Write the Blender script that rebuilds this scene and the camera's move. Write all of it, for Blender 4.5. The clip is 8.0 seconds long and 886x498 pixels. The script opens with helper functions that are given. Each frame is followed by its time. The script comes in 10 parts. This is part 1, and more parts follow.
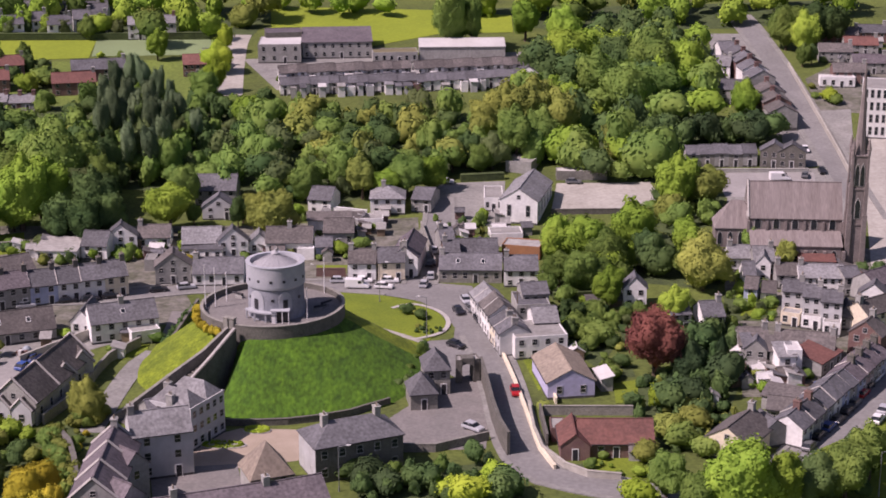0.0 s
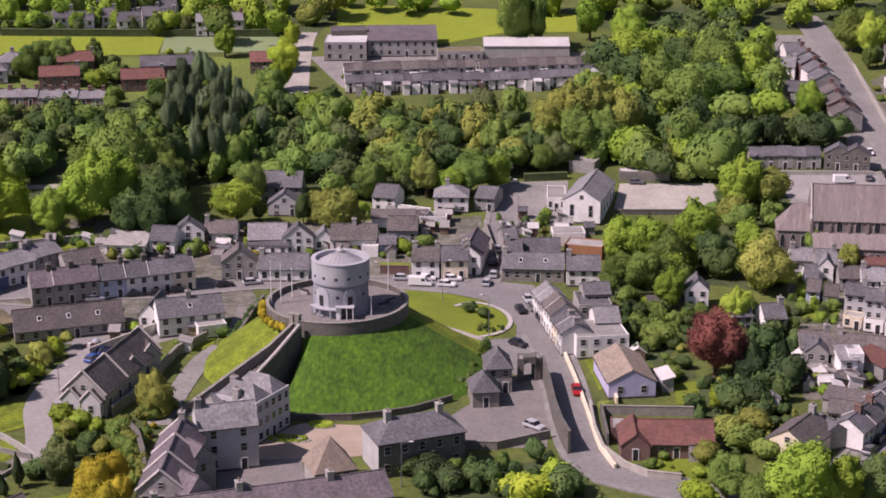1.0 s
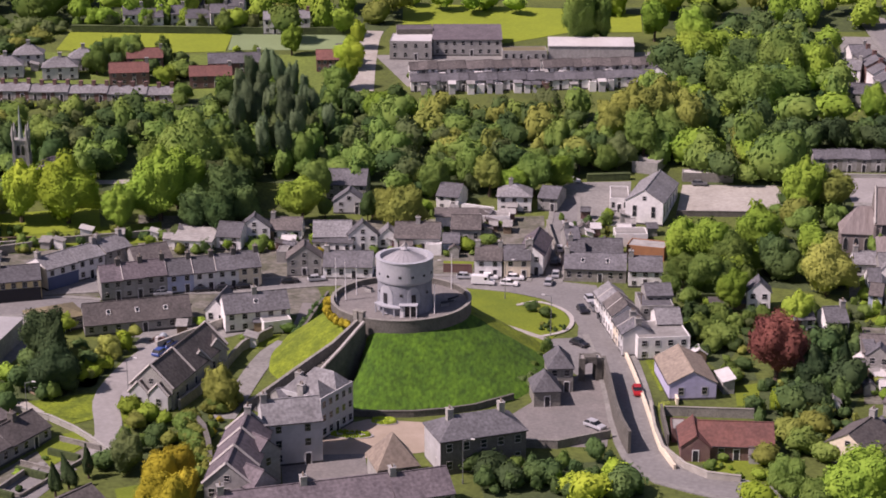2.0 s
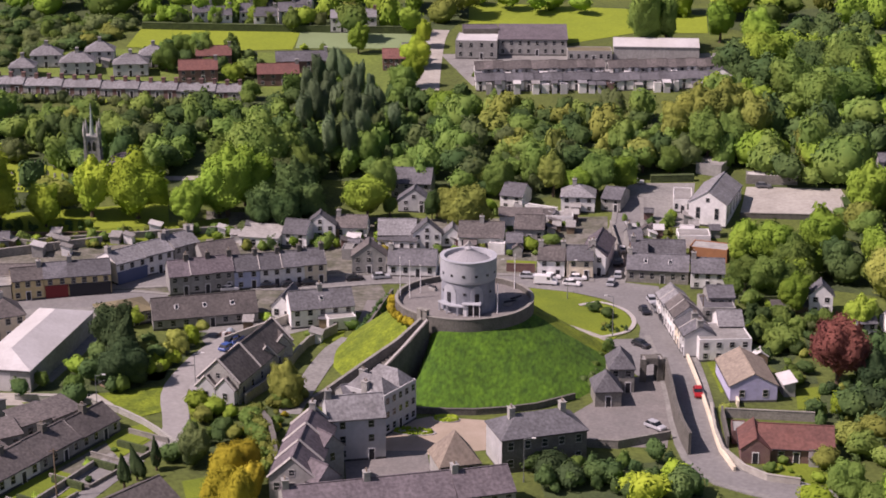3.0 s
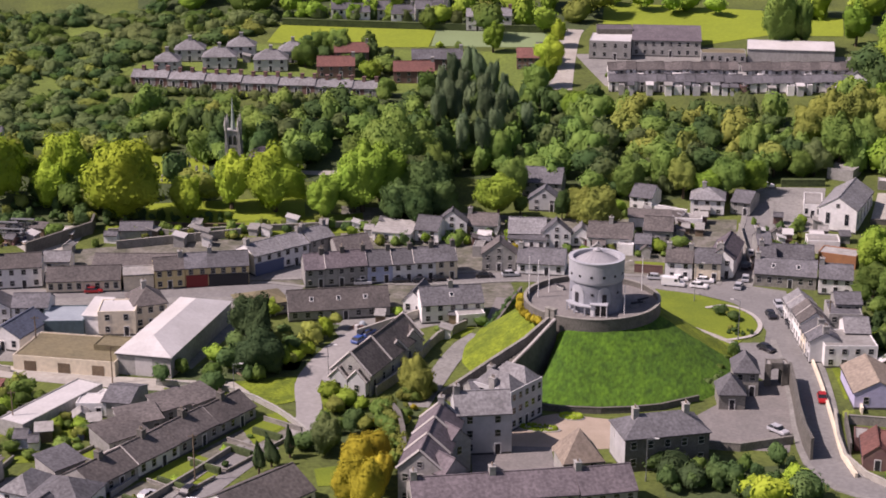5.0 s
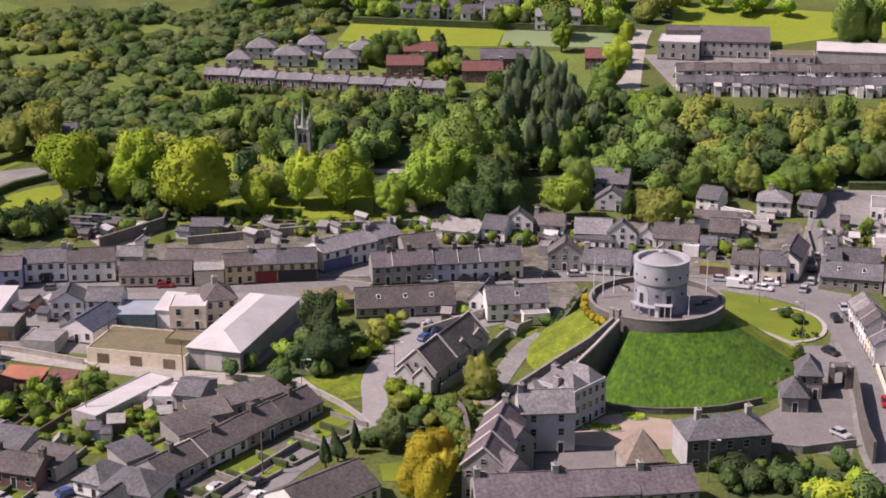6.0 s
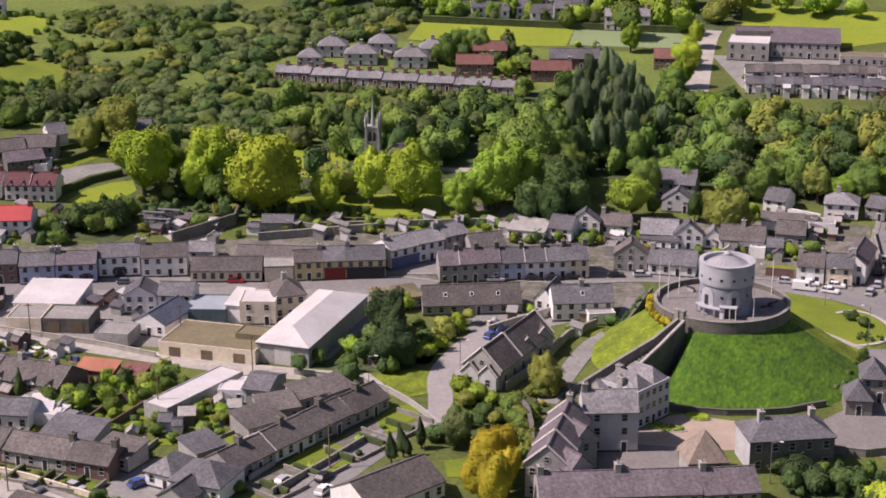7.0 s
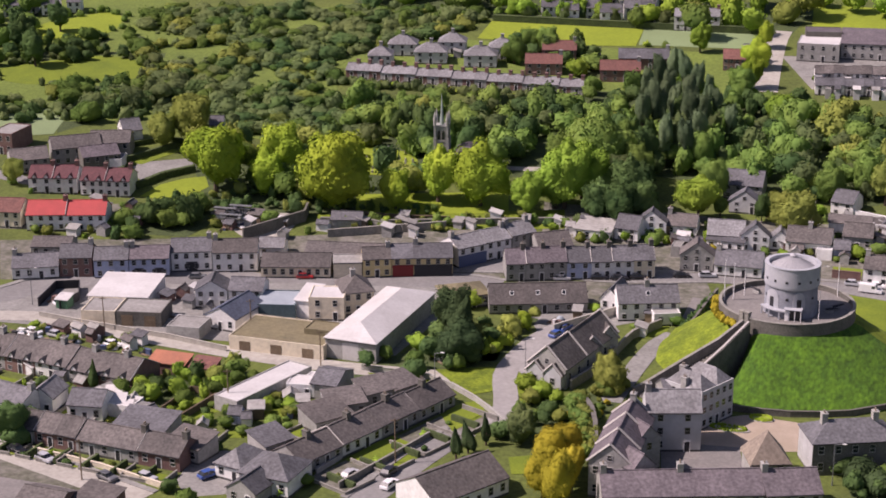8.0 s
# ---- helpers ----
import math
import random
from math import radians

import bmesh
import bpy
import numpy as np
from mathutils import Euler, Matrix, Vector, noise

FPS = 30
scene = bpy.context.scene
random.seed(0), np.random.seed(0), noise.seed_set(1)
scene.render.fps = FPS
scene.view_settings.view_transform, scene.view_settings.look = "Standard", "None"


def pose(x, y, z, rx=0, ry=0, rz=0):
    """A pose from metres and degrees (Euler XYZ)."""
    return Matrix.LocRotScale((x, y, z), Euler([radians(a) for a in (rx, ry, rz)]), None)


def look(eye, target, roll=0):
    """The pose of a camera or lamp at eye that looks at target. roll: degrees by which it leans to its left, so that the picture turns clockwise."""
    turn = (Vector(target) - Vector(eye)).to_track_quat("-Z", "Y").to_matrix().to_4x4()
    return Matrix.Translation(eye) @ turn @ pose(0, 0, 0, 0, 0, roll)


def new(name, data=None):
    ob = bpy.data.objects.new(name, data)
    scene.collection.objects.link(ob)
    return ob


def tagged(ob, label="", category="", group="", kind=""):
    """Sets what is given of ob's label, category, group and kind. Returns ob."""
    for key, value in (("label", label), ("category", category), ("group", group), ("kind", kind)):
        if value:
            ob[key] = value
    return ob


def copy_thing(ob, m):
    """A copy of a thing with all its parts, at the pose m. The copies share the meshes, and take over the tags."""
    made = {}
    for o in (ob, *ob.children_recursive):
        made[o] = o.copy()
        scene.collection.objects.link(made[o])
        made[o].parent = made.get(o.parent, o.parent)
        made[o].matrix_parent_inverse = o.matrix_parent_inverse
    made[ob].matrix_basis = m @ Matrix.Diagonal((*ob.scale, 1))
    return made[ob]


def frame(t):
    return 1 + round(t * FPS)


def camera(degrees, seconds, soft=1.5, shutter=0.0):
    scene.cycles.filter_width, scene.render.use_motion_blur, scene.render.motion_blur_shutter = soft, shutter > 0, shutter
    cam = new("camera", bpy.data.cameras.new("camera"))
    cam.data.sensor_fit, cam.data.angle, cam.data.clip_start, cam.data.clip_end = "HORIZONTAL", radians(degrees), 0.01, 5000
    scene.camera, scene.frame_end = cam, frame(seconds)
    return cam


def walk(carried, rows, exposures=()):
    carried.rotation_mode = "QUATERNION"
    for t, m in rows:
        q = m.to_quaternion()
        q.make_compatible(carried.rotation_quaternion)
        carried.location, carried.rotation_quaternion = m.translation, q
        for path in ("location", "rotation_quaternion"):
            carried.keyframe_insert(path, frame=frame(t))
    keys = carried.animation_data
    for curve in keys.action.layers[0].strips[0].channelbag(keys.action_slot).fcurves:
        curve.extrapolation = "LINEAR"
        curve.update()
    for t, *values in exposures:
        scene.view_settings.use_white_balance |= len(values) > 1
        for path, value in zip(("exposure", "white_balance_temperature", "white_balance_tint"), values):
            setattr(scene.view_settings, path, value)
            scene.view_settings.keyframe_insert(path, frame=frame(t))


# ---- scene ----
cam = camera(30.0, 8.0, soft=1.8)
# time, place in metres, tilt, lean and turn in degrees
PATH = [
    (0, 0, 0, 117.455, 72.957, -0.12, 0),
    (0.5, -0.354, -1.411, 118.215, 72.886, -0.088, 1.088),
    (1, -0.63, -2.864, 119.005, 72.816, -0.062, 2.18),
    (1.5, -0.83, -4.354, 119.822, 72.746, -0.043, 3.281),
    (2, -0.956, -5.88, 120.663, 72.677, -0.03, 4.392),
    (2.5, -1.008, -7.438, 121.526, 72.607, -0.024, 5.515),
    (3, -0.987, -9.024, 122.407, 72.538, -0.024, 6.651),
    (3.5, -0.894, -10.638, 123.305, 72.468, -0.031, 7.801),
    (4, -0.732, -12.274, 124.217, 72.399, -0.045, 8.966),
    (4.5, -0.5, -13.931, 125.139, 72.33, -0.065, 10.145),
    (5, -0.2, -15.605, 126.069, 72.261, -0.091, 11.338),
    (5.5, 0.167, -17.294, 127.004, 72.192, -0.124, 12.545),
    (6, 0.599, -18.994, 127.942, 72.124, -0.164, 13.763),
    (6.5, 1.096, -20.702, 128.879, 72.055, -0.21, 14.991),
    (7, 1.657, -22.416, 129.814, 71.987, -0.262, 16.226),
    (7.5, 2.28, -24.133, 130.743, 71.919, -0.321, 17.467),
    (8, 2.964, -25.849, 131.663, 71.851, -0.387, 18.709),
]
walk(cam, [(t, pose(x, y, z, rx, 0, rz) @ pose(0, 0, 0, 0, 0, ro)) for t, x, y, z, rx, ro, rz in PATH], [(0.0, 0.18, 6450, 42), (3.0, 0.22, 6600, 38), (8.0, 0.335, 6600, 35)])

# ---- light ----
SUN_EL, SUN_AZ = 49.0, -112.0     # elevation; bearing from +y, clockwise
world = bpy.data.worlds.new("sky")
world.use_nodes = True
scene.world = world
wn = world.node_tree
sky = wn.nodes.new("ShaderNodeTexSky")
sky.sky_type, sky.sun_disc = "NISHITA", False
sky.sun_elevation, sky.sun_rotation = radians(SUN_EL), radians(SUN_AZ)
sky.air_density, sky.dust_density = 1.0, 1.5
wn.links.new(sky.outputs[0], wn.nodes["Background"].inputs[0])
wn.nodes["Background"].inputs[1].default_value = 0.061
sun = new("sun", bpy.data.lights.new("sun", "SUN"))
sun.data.energy, sun.data.angle, sun.data.color = 4.7, radians(0.6), (1.0, 0.94, 0.84)
sun_from = Vector((math.sin(radians(SUN_AZ)) * math.cos(radians(SUN_EL)), math.cos(radians(SUN_AZ)) * math.cos(radians(SUN_EL)), math.sin(radians(SUN_EL))))
sun.matrix_world = look(sun_from * 400 + Vector((0, 300, 0)), (0, 300, 0))


# ---- materials ----
def mat(name, col, rough=0.85, col2=None, big=0.25, fine=6.0, var=0.35, bump=0.0, metal=0.0, rnd=0.0, stretch=(1, 1, 1), space="Object", spec=0.3):
    """A surface whose colour wanders between col and col2 at two scales (big and fine: cycles a metre)."""
    m = bpy.data.materials.new(name)
    m.use_nodes = True
    n, l = m.node_tree.nodes, m.node_tree.links
    p = n["Principled BSDF"]
    p.inputs["Roughness"].default_value, p.inputs["Metallic"].default_value = rough, metal
    p.inputs["Specular IOR Level"].default_value = spec
    tc, mp = n.new("ShaderNodeTexCoord"), n.new("ShaderNodeMapping")
    l.new(tc.outputs[space], mp.inputs[0])
    mp.inputs["Scale"].default_value = stretch
    oi = n.new("ShaderNodeObjectInfo")
    sh = n.new("ShaderNodeVectorMath")
    sh.operation = "ADD"
    sc = n.new("ShaderNodeMath")
    sc.operation, sc.inputs[1].default_value = "MULTIPLY", 40 if space == "Object" else 0
    l.new(oi.outputs["Random"], sc.inputs[0])
    l.new(mp.outputs[0], sh.inputs[0])
    l.new(sc.outputs[0], sh.inputs[1])
    a, b = n.new("ShaderNodeTexNoise"), n.new("ShaderNodeTexNoise")
    a.inputs["Scale"].default_value, b.inputs["Scale"].default_value = big, fine
    a.inputs["Detail"].default_value, b.inputs["Detail"].default_value = 5, 4
    a.inputs["Roughness"].default_value = 0.65
    for k in (a, b):
        l.new(sh.outputs[0], k.inputs["Vector"])
    ramp = n.new("ShaderNodeMapRange")
    ramp.inputs[1].default_value, ramp.inputs[2].default_value = 0.32, 0.68
    l.new(a.outputs[0], ramp.inputs[0])
    mx = n.new("ShaderNodeMix")
    mx.data_type = "RGBA"
    c2 = col2 or tuple(c * (1 - var) for c in col)
    mx.inputs[6].default_value, mx.inputs[7].default_value = (*col, 1), (*c2, 1)
    l.new(ramp.outputs[0], mx.inputs[0])
    hs = n.new("ShaderNodeHueSaturation")
    l.new(mx.outputs[2], hs.inputs["Color"])
    v = n.new("ShaderNodeMapRange")
    v.inputs[1].default_value, v.inputs[2].default_value = 0.25, 0.75
    v.inputs[3].default_value, v.inputs[4].default_value = 1 - var * 0.8, 1 + var * 0.8
    l.new(b.outputs[0], v.inputs[0])
    last = v.outputs[0]
    if rnd:
        r = n.new("ShaderNodeMapRange")
        r.inputs[3].default_value, r.inputs[4].default_value = 1 - rnd, 1 + rnd
        l.new(oi.outputs["Random"], r.inputs[0])
        mm = n.new("ShaderNodeMath")
        mm.operation = "MULTIPLY"
        l.new(last, mm.inputs[0]), l.new(r.outputs[0], mm.inputs[1])
        last = mm.outputs[0]
    l.new(last, hs.inputs["Value"])
    l.new(hs.outputs[0], p.inputs["Base Color"])
    if bump:
        bp = n.new("ShaderNodeBump")
        bp.inputs["Strength"].default_value, bp.inputs["Distance"].default_value = min(1, bump), 0.1
        l.new(b.outputs[0], bp.inputs["Height"]), l.new(bp.outputs[0], p.inputs["Normal"])
    return m


def leaf_mat(name, col, col2, rnd=0.28, thin=0.12):
    """Foliage: each leaf clump its own shade, each tree its own tone, light shining through."""
    m = bpy.data.materials.new(name)
    m.use_nodes = True
    n, l = m.node_tree.nodes, m.node_tree.links
    n.remove(n["Principled BSDF"])
    out = n["Material Output"]
    geo, oi, tc = n.new("ShaderNodeNewGeometry"), n.new("ShaderNodeObjectInfo"), n.new("ShaderNodeTexCoord")
    no = n.new("ShaderNodeTexNoise")
    no.inputs["Scale"].default_value, no.inputs["Detail"].default_value = 0.1, 3
    l.new(geo.outputs["Position"], no.inputs["Vector"])
    ad = n.new("ShaderNodeMath")
    ad.operation, ad.inputs[1].default_value = "MULTIPLY_ADD", 0.18
    l.new(geo.outputs["Random Per Island"], ad.inputs[0]), l.new(no.outputs[0], ad.inputs[2])
    f = n.new("ShaderNodeMapRange")
    f.inputs[1].default_value, f.inputs[2].default_value = 0.4, 0.78
    l.new(ad.outputs[0], f.inputs[0])
    mx = n.new("ShaderNodeMix")
    mx.data_type = "RGBA"
    mx.inputs[6].default_value, mx.inputs[7].default_value = (*col, 1), (*col2, 1)
    l.new(f.outputs[0], mx.inputs[0])
    r = n.new("ShaderNodeMapRange")
    r.inputs[3].default_value, r.inputs[4].default_value = 1 - rnd, 1 + rnd
    l.new(oi.outputs["Random"], r.inputs[0])
    hs = n.new("ShaderNodeHueSaturation")
    drift, hue = n.new("ShaderNodeTexNoise"), n.new("ShaderNodeMapRange")
    drift.inputs["Scale"].default_value, drift.inputs["Detail"].default_value = 0.03, 2
    l.new(geo.outputs["Position"], drift.inputs["Vector"])
    hue.inputs[1].default_value, hue.inputs[2].default_value = 0.35, 0.65
    hue.inputs[3].default_value, hue.inputs[4].default_value = 0.49, 0.514
    l.new(drift.outputs[0], hue.inputs[0]), l.new(hue.outputs[0], hs.inputs["Hue"])
    l.new(mx.outputs[2], hs.inputs["Color"]), l.new(r.outputs[0], hs.inputs["Value"])
    d, tr, ms = n.new("ShaderNodeBsdfDiffuse"), n.new("ShaderNodeBsdfTranslucent"), n.new("ShaderNodeMixShader")
    l.new(hs.outputs[0], d.inputs[0]), l.new(hs.outputs[0], tr.inputs[0])
    ms.inputs[0].default_value = thin
    l.new(d.outputs[0], ms.inputs[1]), l.new(tr.outputs[0], ms.inputs[2]), l.new(ms.outputs[0], out.inputs[0])
    return m


M = dict(
    grass=mat("grass", (0.115, 0.15, 0.03), 0.95, (0.07, 0.092, 0.024), 0.06, 1.2, 0.4, 0.8, space="Object"),
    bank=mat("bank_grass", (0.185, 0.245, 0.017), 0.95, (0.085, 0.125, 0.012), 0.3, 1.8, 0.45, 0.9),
    meadow=mat("meadow", (0.145, 0.2, 0.036), 0.95, (0.1, 0.145, 0.03), 0.05, 1.0, 0.35, 0.8),
    undergrowth=mat("undergrowth", (0.075, 0.105, 0.035), 0.95, (0.045, 0.065, 0.026), 0.2, 1.5, 0.4, 1.0),
    lawn=mat("lawn", (0.168, 0.222, 0.018), 0.95, (0.112, 0.16, 0.016), 0.1, 2.5, 0.25, 0.4),
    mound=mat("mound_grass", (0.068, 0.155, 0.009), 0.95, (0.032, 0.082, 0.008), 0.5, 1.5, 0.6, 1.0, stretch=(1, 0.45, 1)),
    field=mat("field_grass", (0.226, 0.29, 0.022), 0.95, (0.18, 0.238, 0.02), 0.04, 0.8, 0.15, 0.3),
    court=mat("court", (0.2, 0.27, 0.13), 0.9, (0.17, 0.23, 0.11), 0.05, 2, 0.12),
    asphalt=mat("asphalt", (0.222, 0.219, 0.211), 0.9, (0.172, 0.169, 0.163), 0.08, 1.2, 0.2, 0.2),
    paving=mat("paving", (0.254, 0.252, 0.235), 0.9, (0.188, 0.185, 0.172), 0.15, 1.3, 0.28, 0.2),
    # dirt and green patches, the shade between houses mixed into the colour
    backyard_shaded=mat("backyard_shaded", (0.2, 0.19, 0.165), 0.95, (0.085, 0.09, 0.058), 0.22, 0.9, 0.4, 0.4),
    tarmac_pale=mat("tarmac_pale", (0.31, 0.3, 0.288), 0.92, (0.255, 0.247, 0.235), 0.1, 1.2, 0.14, 0.2),
    concrete=mat("concrete", (0.395, 0.379, 0.334), 0.9, (0.31, 0.295, 0.258), 0.12, 1.0, 0.2, 0.2),
    gravel=mat("gravel", (0.4, 0.33, 0.26), 0.95, (0.32, 0.265, 0.2), 0.2, 9, 0.2, 0.4),
    terrace=mat("terrace_paving", (0.216, 0.202, 0.191), 0.9, (0.169, 0.163, 0.153), 0.3, 1.5, 0.22, 0.3),
    kerb=mat("kerb", (0.45, 0.43, 0.4), 0.85, None, 0.5, 9, 0.2),
    slate=mat("slate", (0.134, 0.134, 0.143), 0.75, (0.086, 0.0855, 0.09), 0.22, 1.7, 0.5, 0.4, rnd=0.22, stretch=(1, 1, 1)),
    slate_blue=mat("slate_blue", (0.1, 0.118, 0.16), 0.75, (0.075, 0.088, 0.118), 0.22, 1.7, 0.4, 0.4),
    teal=mat("teal_paint", (0.1, 0.15, 0.16), 0.7, (0.075, 0.115, 0.125), 0.3, 1.4, 0.2),
    slate_brown=mat("slate_brown", (0.138, 0.124, 0.116), 0.85, (0.088, 0.081, 0.077), 0.22, 1.7, 0.5, 0.4, rnd=0.2),
    slate_pale=mat("slate_pale", (0.232, 0.232, 0.236), 0.8, (0.165, 0.164, 0.165), 0.22, 1.7, 0.5, 0.4, rnd=0.15),
    slate_purple=mat("slate_purple", (0.15, 0.13, 0.139), 0.8, (0.1, 0.087, 0.095), 0.22, 1.7, 0.5, 0.4, rnd=0.12),
    slate_church=mat("slate_church", (0.254, 0.222, 0.21), 0.8, (0.179, 0.153, 0.143), 0.35, 2.5, 0.3, 0.3, stretch=(2.2, 0.25, 0.25)),
    tile_tan=mat("tile_tan", (0.28, 0.235, 0.185), 0.9, (0.21, 0.175, 0.14), 0.3, 1.6, 0.35, 0.4, rnd=0.1),
    tile_red=mat("tile_red", (0.195, 0.088, 0.072), 0.85, (0.14, 0.068, 0.058), 0.3, 1.6, 0.35, 0.4, rnd=0.12),
    tile_maroon=mat("tile_maroon", (0.15, 0.063, 0.066), 0.85, (0.11, 0.05, 0.053), 0.3, 1.6, 0.35, 0.4, rnd=0.12),
    tile_orange=mat("tile_orange", (0.42, 0.17, 0.1), 0.85, (0.3, 0.13, 0.085), 0.3, 6, 0.25, 0.3),
    red_roof=mat("red_roof", (0.46, 0.075, 0.07), 0.7, (0.36, 0.065, 0.06), 0.3, 6, 0.15, 0.2),
    metal_roof=mat("metal_roof", (0.6, 0.59, 0.575), 0.5, (0.49, 0.478, 0.46), 0.15, 1.5, 0.1, 0.1, rnd=0.06),
    sheet_blue=mat("sheet_blue", (0.33, 0.38, 0.41), 0.6, (0.26, 0.3, 0.33), 0.2, 3, 0.12),
    felt=mat("felt", (0.32, 0.315, 0.296), 0.9, (0.244, 0.236, 0.22), 0.25, 1.3, 0.25, rnd=0.15),
    felt_olive=mat("felt_olive", (0.205, 0.178, 0.102), 0.9, (0.15, 0.133, 0.082), 0.2, 1.4, 0.25),
    render_white=mat("render_white", (0.77, 0.765, 0.745), 0.85, (0.64, 0.635, 0.615), 0.3, 1.4, 0.15, rnd=0.06),
    render_cream=mat("render_cream", (0.73, 0.65, 0.5), 0.85, (0.62, 0.55, 0.42), 0.3, 1.4, 0.17, rnd=0.06),
    render_grey=mat("render_grey", (0.338, 0.335, 0.315), 0.9, (0.263, 0.261, 0.244), 0.3, 1.4, 0.23, rnd=0.12),
    render_pale=mat("render_pale", (0.5, 0.505, 0.505), 0.88, (0.4, 0.405, 0.4), 0.3, 1.2, 0.16, rnd=0.08),
    render_blue=mat("render_blue", (0.4, 0.45, 0.6), 0.85, None, 0.3, 1.4, 0.17),
    render_lavender=mat("render_lavender", (0.5, 0.48, 0.66), 0.85, None, 0.3, 1.4, 0.15),
    render_yellow=mat("render_yellow", (0.66, 0.54, 0.28), 0.85, None, 0.3, 1.4, 0.17),
    render_pink=mat("render_pink", (0.42, 0.3, 0.28), 0.85, None, 0.3, 1.4, 0.17),
    paint_red=mat("paint_red", (0.22, 0.03, 0.03), 0.6, None, 0.3, 5, 0.12),
    paint_dark=mat("paint_dark", (0.035, 0.035, 0.04), 0.6, None, 0.5, 5, 0.2),
    paint_white=mat("paint_white", (0.8, 0.79, 0.77), 0.6, None, 0.6, 8, 0.06),
    plinth=mat("plinth", (0.09, 0.088, 0.085), 0.85, None, 0.4, 1.5, 0.3),
    joinery=mat("joinery", (0.5, 0.49, 0.47), 0.6, None, 0.6, 8, 0.1),
    paint_blue=mat("paint_blue", (0.09, 0.12, 0.22), 0.6, None, 0.6, 8, 0.1),
    paint_green=mat("paint_green", (0.06, 0.16, 0.09), 0.6, None, 0.6, 8, 0.1),
    paint_orange=mat("paint_orange", (0.36, 0.17, 0.08), 0.8, (0.27, 0.13, 0.07), 0.4, 5, 0.15),
    stone=mat("stone", (0.282, 0.271, 0.239), 0.95, (0.188, 0.182, 0.162), 0.5, 3.5, 0.35, 0.8, rnd=0.1),
    stone_pale=mat("stone_pale", (0.395, 0.394, 0.358), 0.95, (0.301, 0.295, 0.267), 0.5, 3.5, 0.3, 0.8),
    # dark masonry; on the steps and a few walls it stands for shade
    stone_dark=mat("stone_dark", (0.16, 0.153, 0.134), 0.95, (0.103, 0.0985, 0.0859), 0.5, 3.5, 0.35, 0.8, rnd=0.1),
    stone_church=mat("stone_church", (0.25, 0.215, 0.2), 0.95, (0.18, 0.155, 0.145), 0.3, 3, 0.3, 0.6),
    brick=mat("brick", (0.21, 0.135, 0.11), 0.95, (0.155, 0.088, 0.085), 0.5, 6, 0.3, 0.4, rnd=0.15),
    tower=mat("tower_render", (0.3, 0.315, 0.345), 0.9, (0.19, 0.2, 0.225), 0.4, 3, 0.16, 0.3),
    tower_top=mat("tower_parapet", (0.42, 0.43, 0.45), 0.85, (0.33, 0.345, 0.37), 0.4, 4, 0.12, 0.2),
    copper_green=mat("weathered_copper", (0.36, 0.42, 0.38), 0.7, (0.28, 0.34, 0.3), 0.5, 4, 0.15),
    lead=mat("lead_roof", (0.36, 0.36, 0.37), 0.6, (0.28, 0.28, 0.29), 0.3, 3, 0.14, 0.1),
    glass=mat("window_glass", (0.025, 0.03, 0.035), 0.12, None, 0.3, 2, 0.3, spec=0.6),
    bark=mat("bark", (0.12, 0.09, 0.065), 0.95, None, 0.6, 6, 0.4, 0.8),
    timber=mat("timber", (0.2, 0.15, 0.1), 0.9, None, 0.6, 6, 0.3, rnd=0.2),
    steel=mat("steel", (0.3, 0.31, 0.32), 0.5, None, 0.6, 6, 0.1, metal=0.6),
    tyre=mat("tyre", (0.02, 0.02, 0.02), 0.9, None, 1, 6, 0.2),
)
CARS = {k: mat("car_" + k, c, 0.3, None, 0.5, 2, 0.04, spec=0.6) for k, c in dict(white=(0.75, 0.75, 0.75), silver=(0.42, 0.43, 0.45), black=(0.02, 0.02, 0.025), blue=(0.04, 0.09, 0.3), red=(0.4, 0.02, 0.02), grey=(0.13, 0.135, 0.14)).items()}
LEAF = dict(
    fresh=leaf_mat("leaf_fresh", (0.152, 0.252, 0.034), (0.252, 0.365, 0.05)),
    # thin is raised on mid, dark and scrub to imitate haze over far trees
    mid=leaf_mat("leaf_mid", (0.113, 0.19, 0.047), (0.2, 0.287, 0.066), thin=0.3),
    dark=leaf_mat("leaf_dark", (0.058, 0.107, 0.04), (0.108, 0.169, 0.054), thin=0.2),
    olive=leaf_mat("leaf_olive", (0.16, 0.194, 0.047), (0.262, 0.294, 0.066)),
    scrub=leaf_mat("leaf_scrub", (0.118, 0.165, 0.07), (0.2, 0.252, 0.094), thin=0.4),
    blue=leaf_mat("leaf_blue", (0.1, 0.155, 0.084), (0.185, 0.25, 0.13), thin=0.35),
    pine=leaf_mat("leaf_pine", (0.032, 0.058, 0.027), (0.066, 0.1, 0.042), rnd=0.15),
    gold=leaf_mat("leaf_gold", (0.27, 0.235, 0.026), (0.43, 0.36, 0.038)),
    copper=leaf_mat("leaf_copper", (0.1, 0.04, 0.034), (0.25, 0.1, 0.075), thin=0.2),
    lime=leaf_mat("leaf_lime", (0.19, 0.285, 0.03), (0.3, 0.395, 0.042)),
)


# ---- building blocks ----
def terr(x, y):
    """Height of the ground: flat round the hill, rising to a plateau far off."""
    a = (math.hypot(x, y) - 355) / 225
    if a < 0:
        return 0.0
    if a < 0.1:
        return 125 * a * a
    if a < 1.35:
        return 25 * (a - 0.05)
    return 33.75 - 125 * (1.45 - a) ** 2 * (a < 1.45)


def mesh_of(name, bm, mats):
    me = bpy.data.meshes.new(name)
    bm.to_mesh(me)
    bm.free()
    for m in mats if isinstance(mats, (list, tuple)) else [mats]:
        me.materials.append(m)
    return me


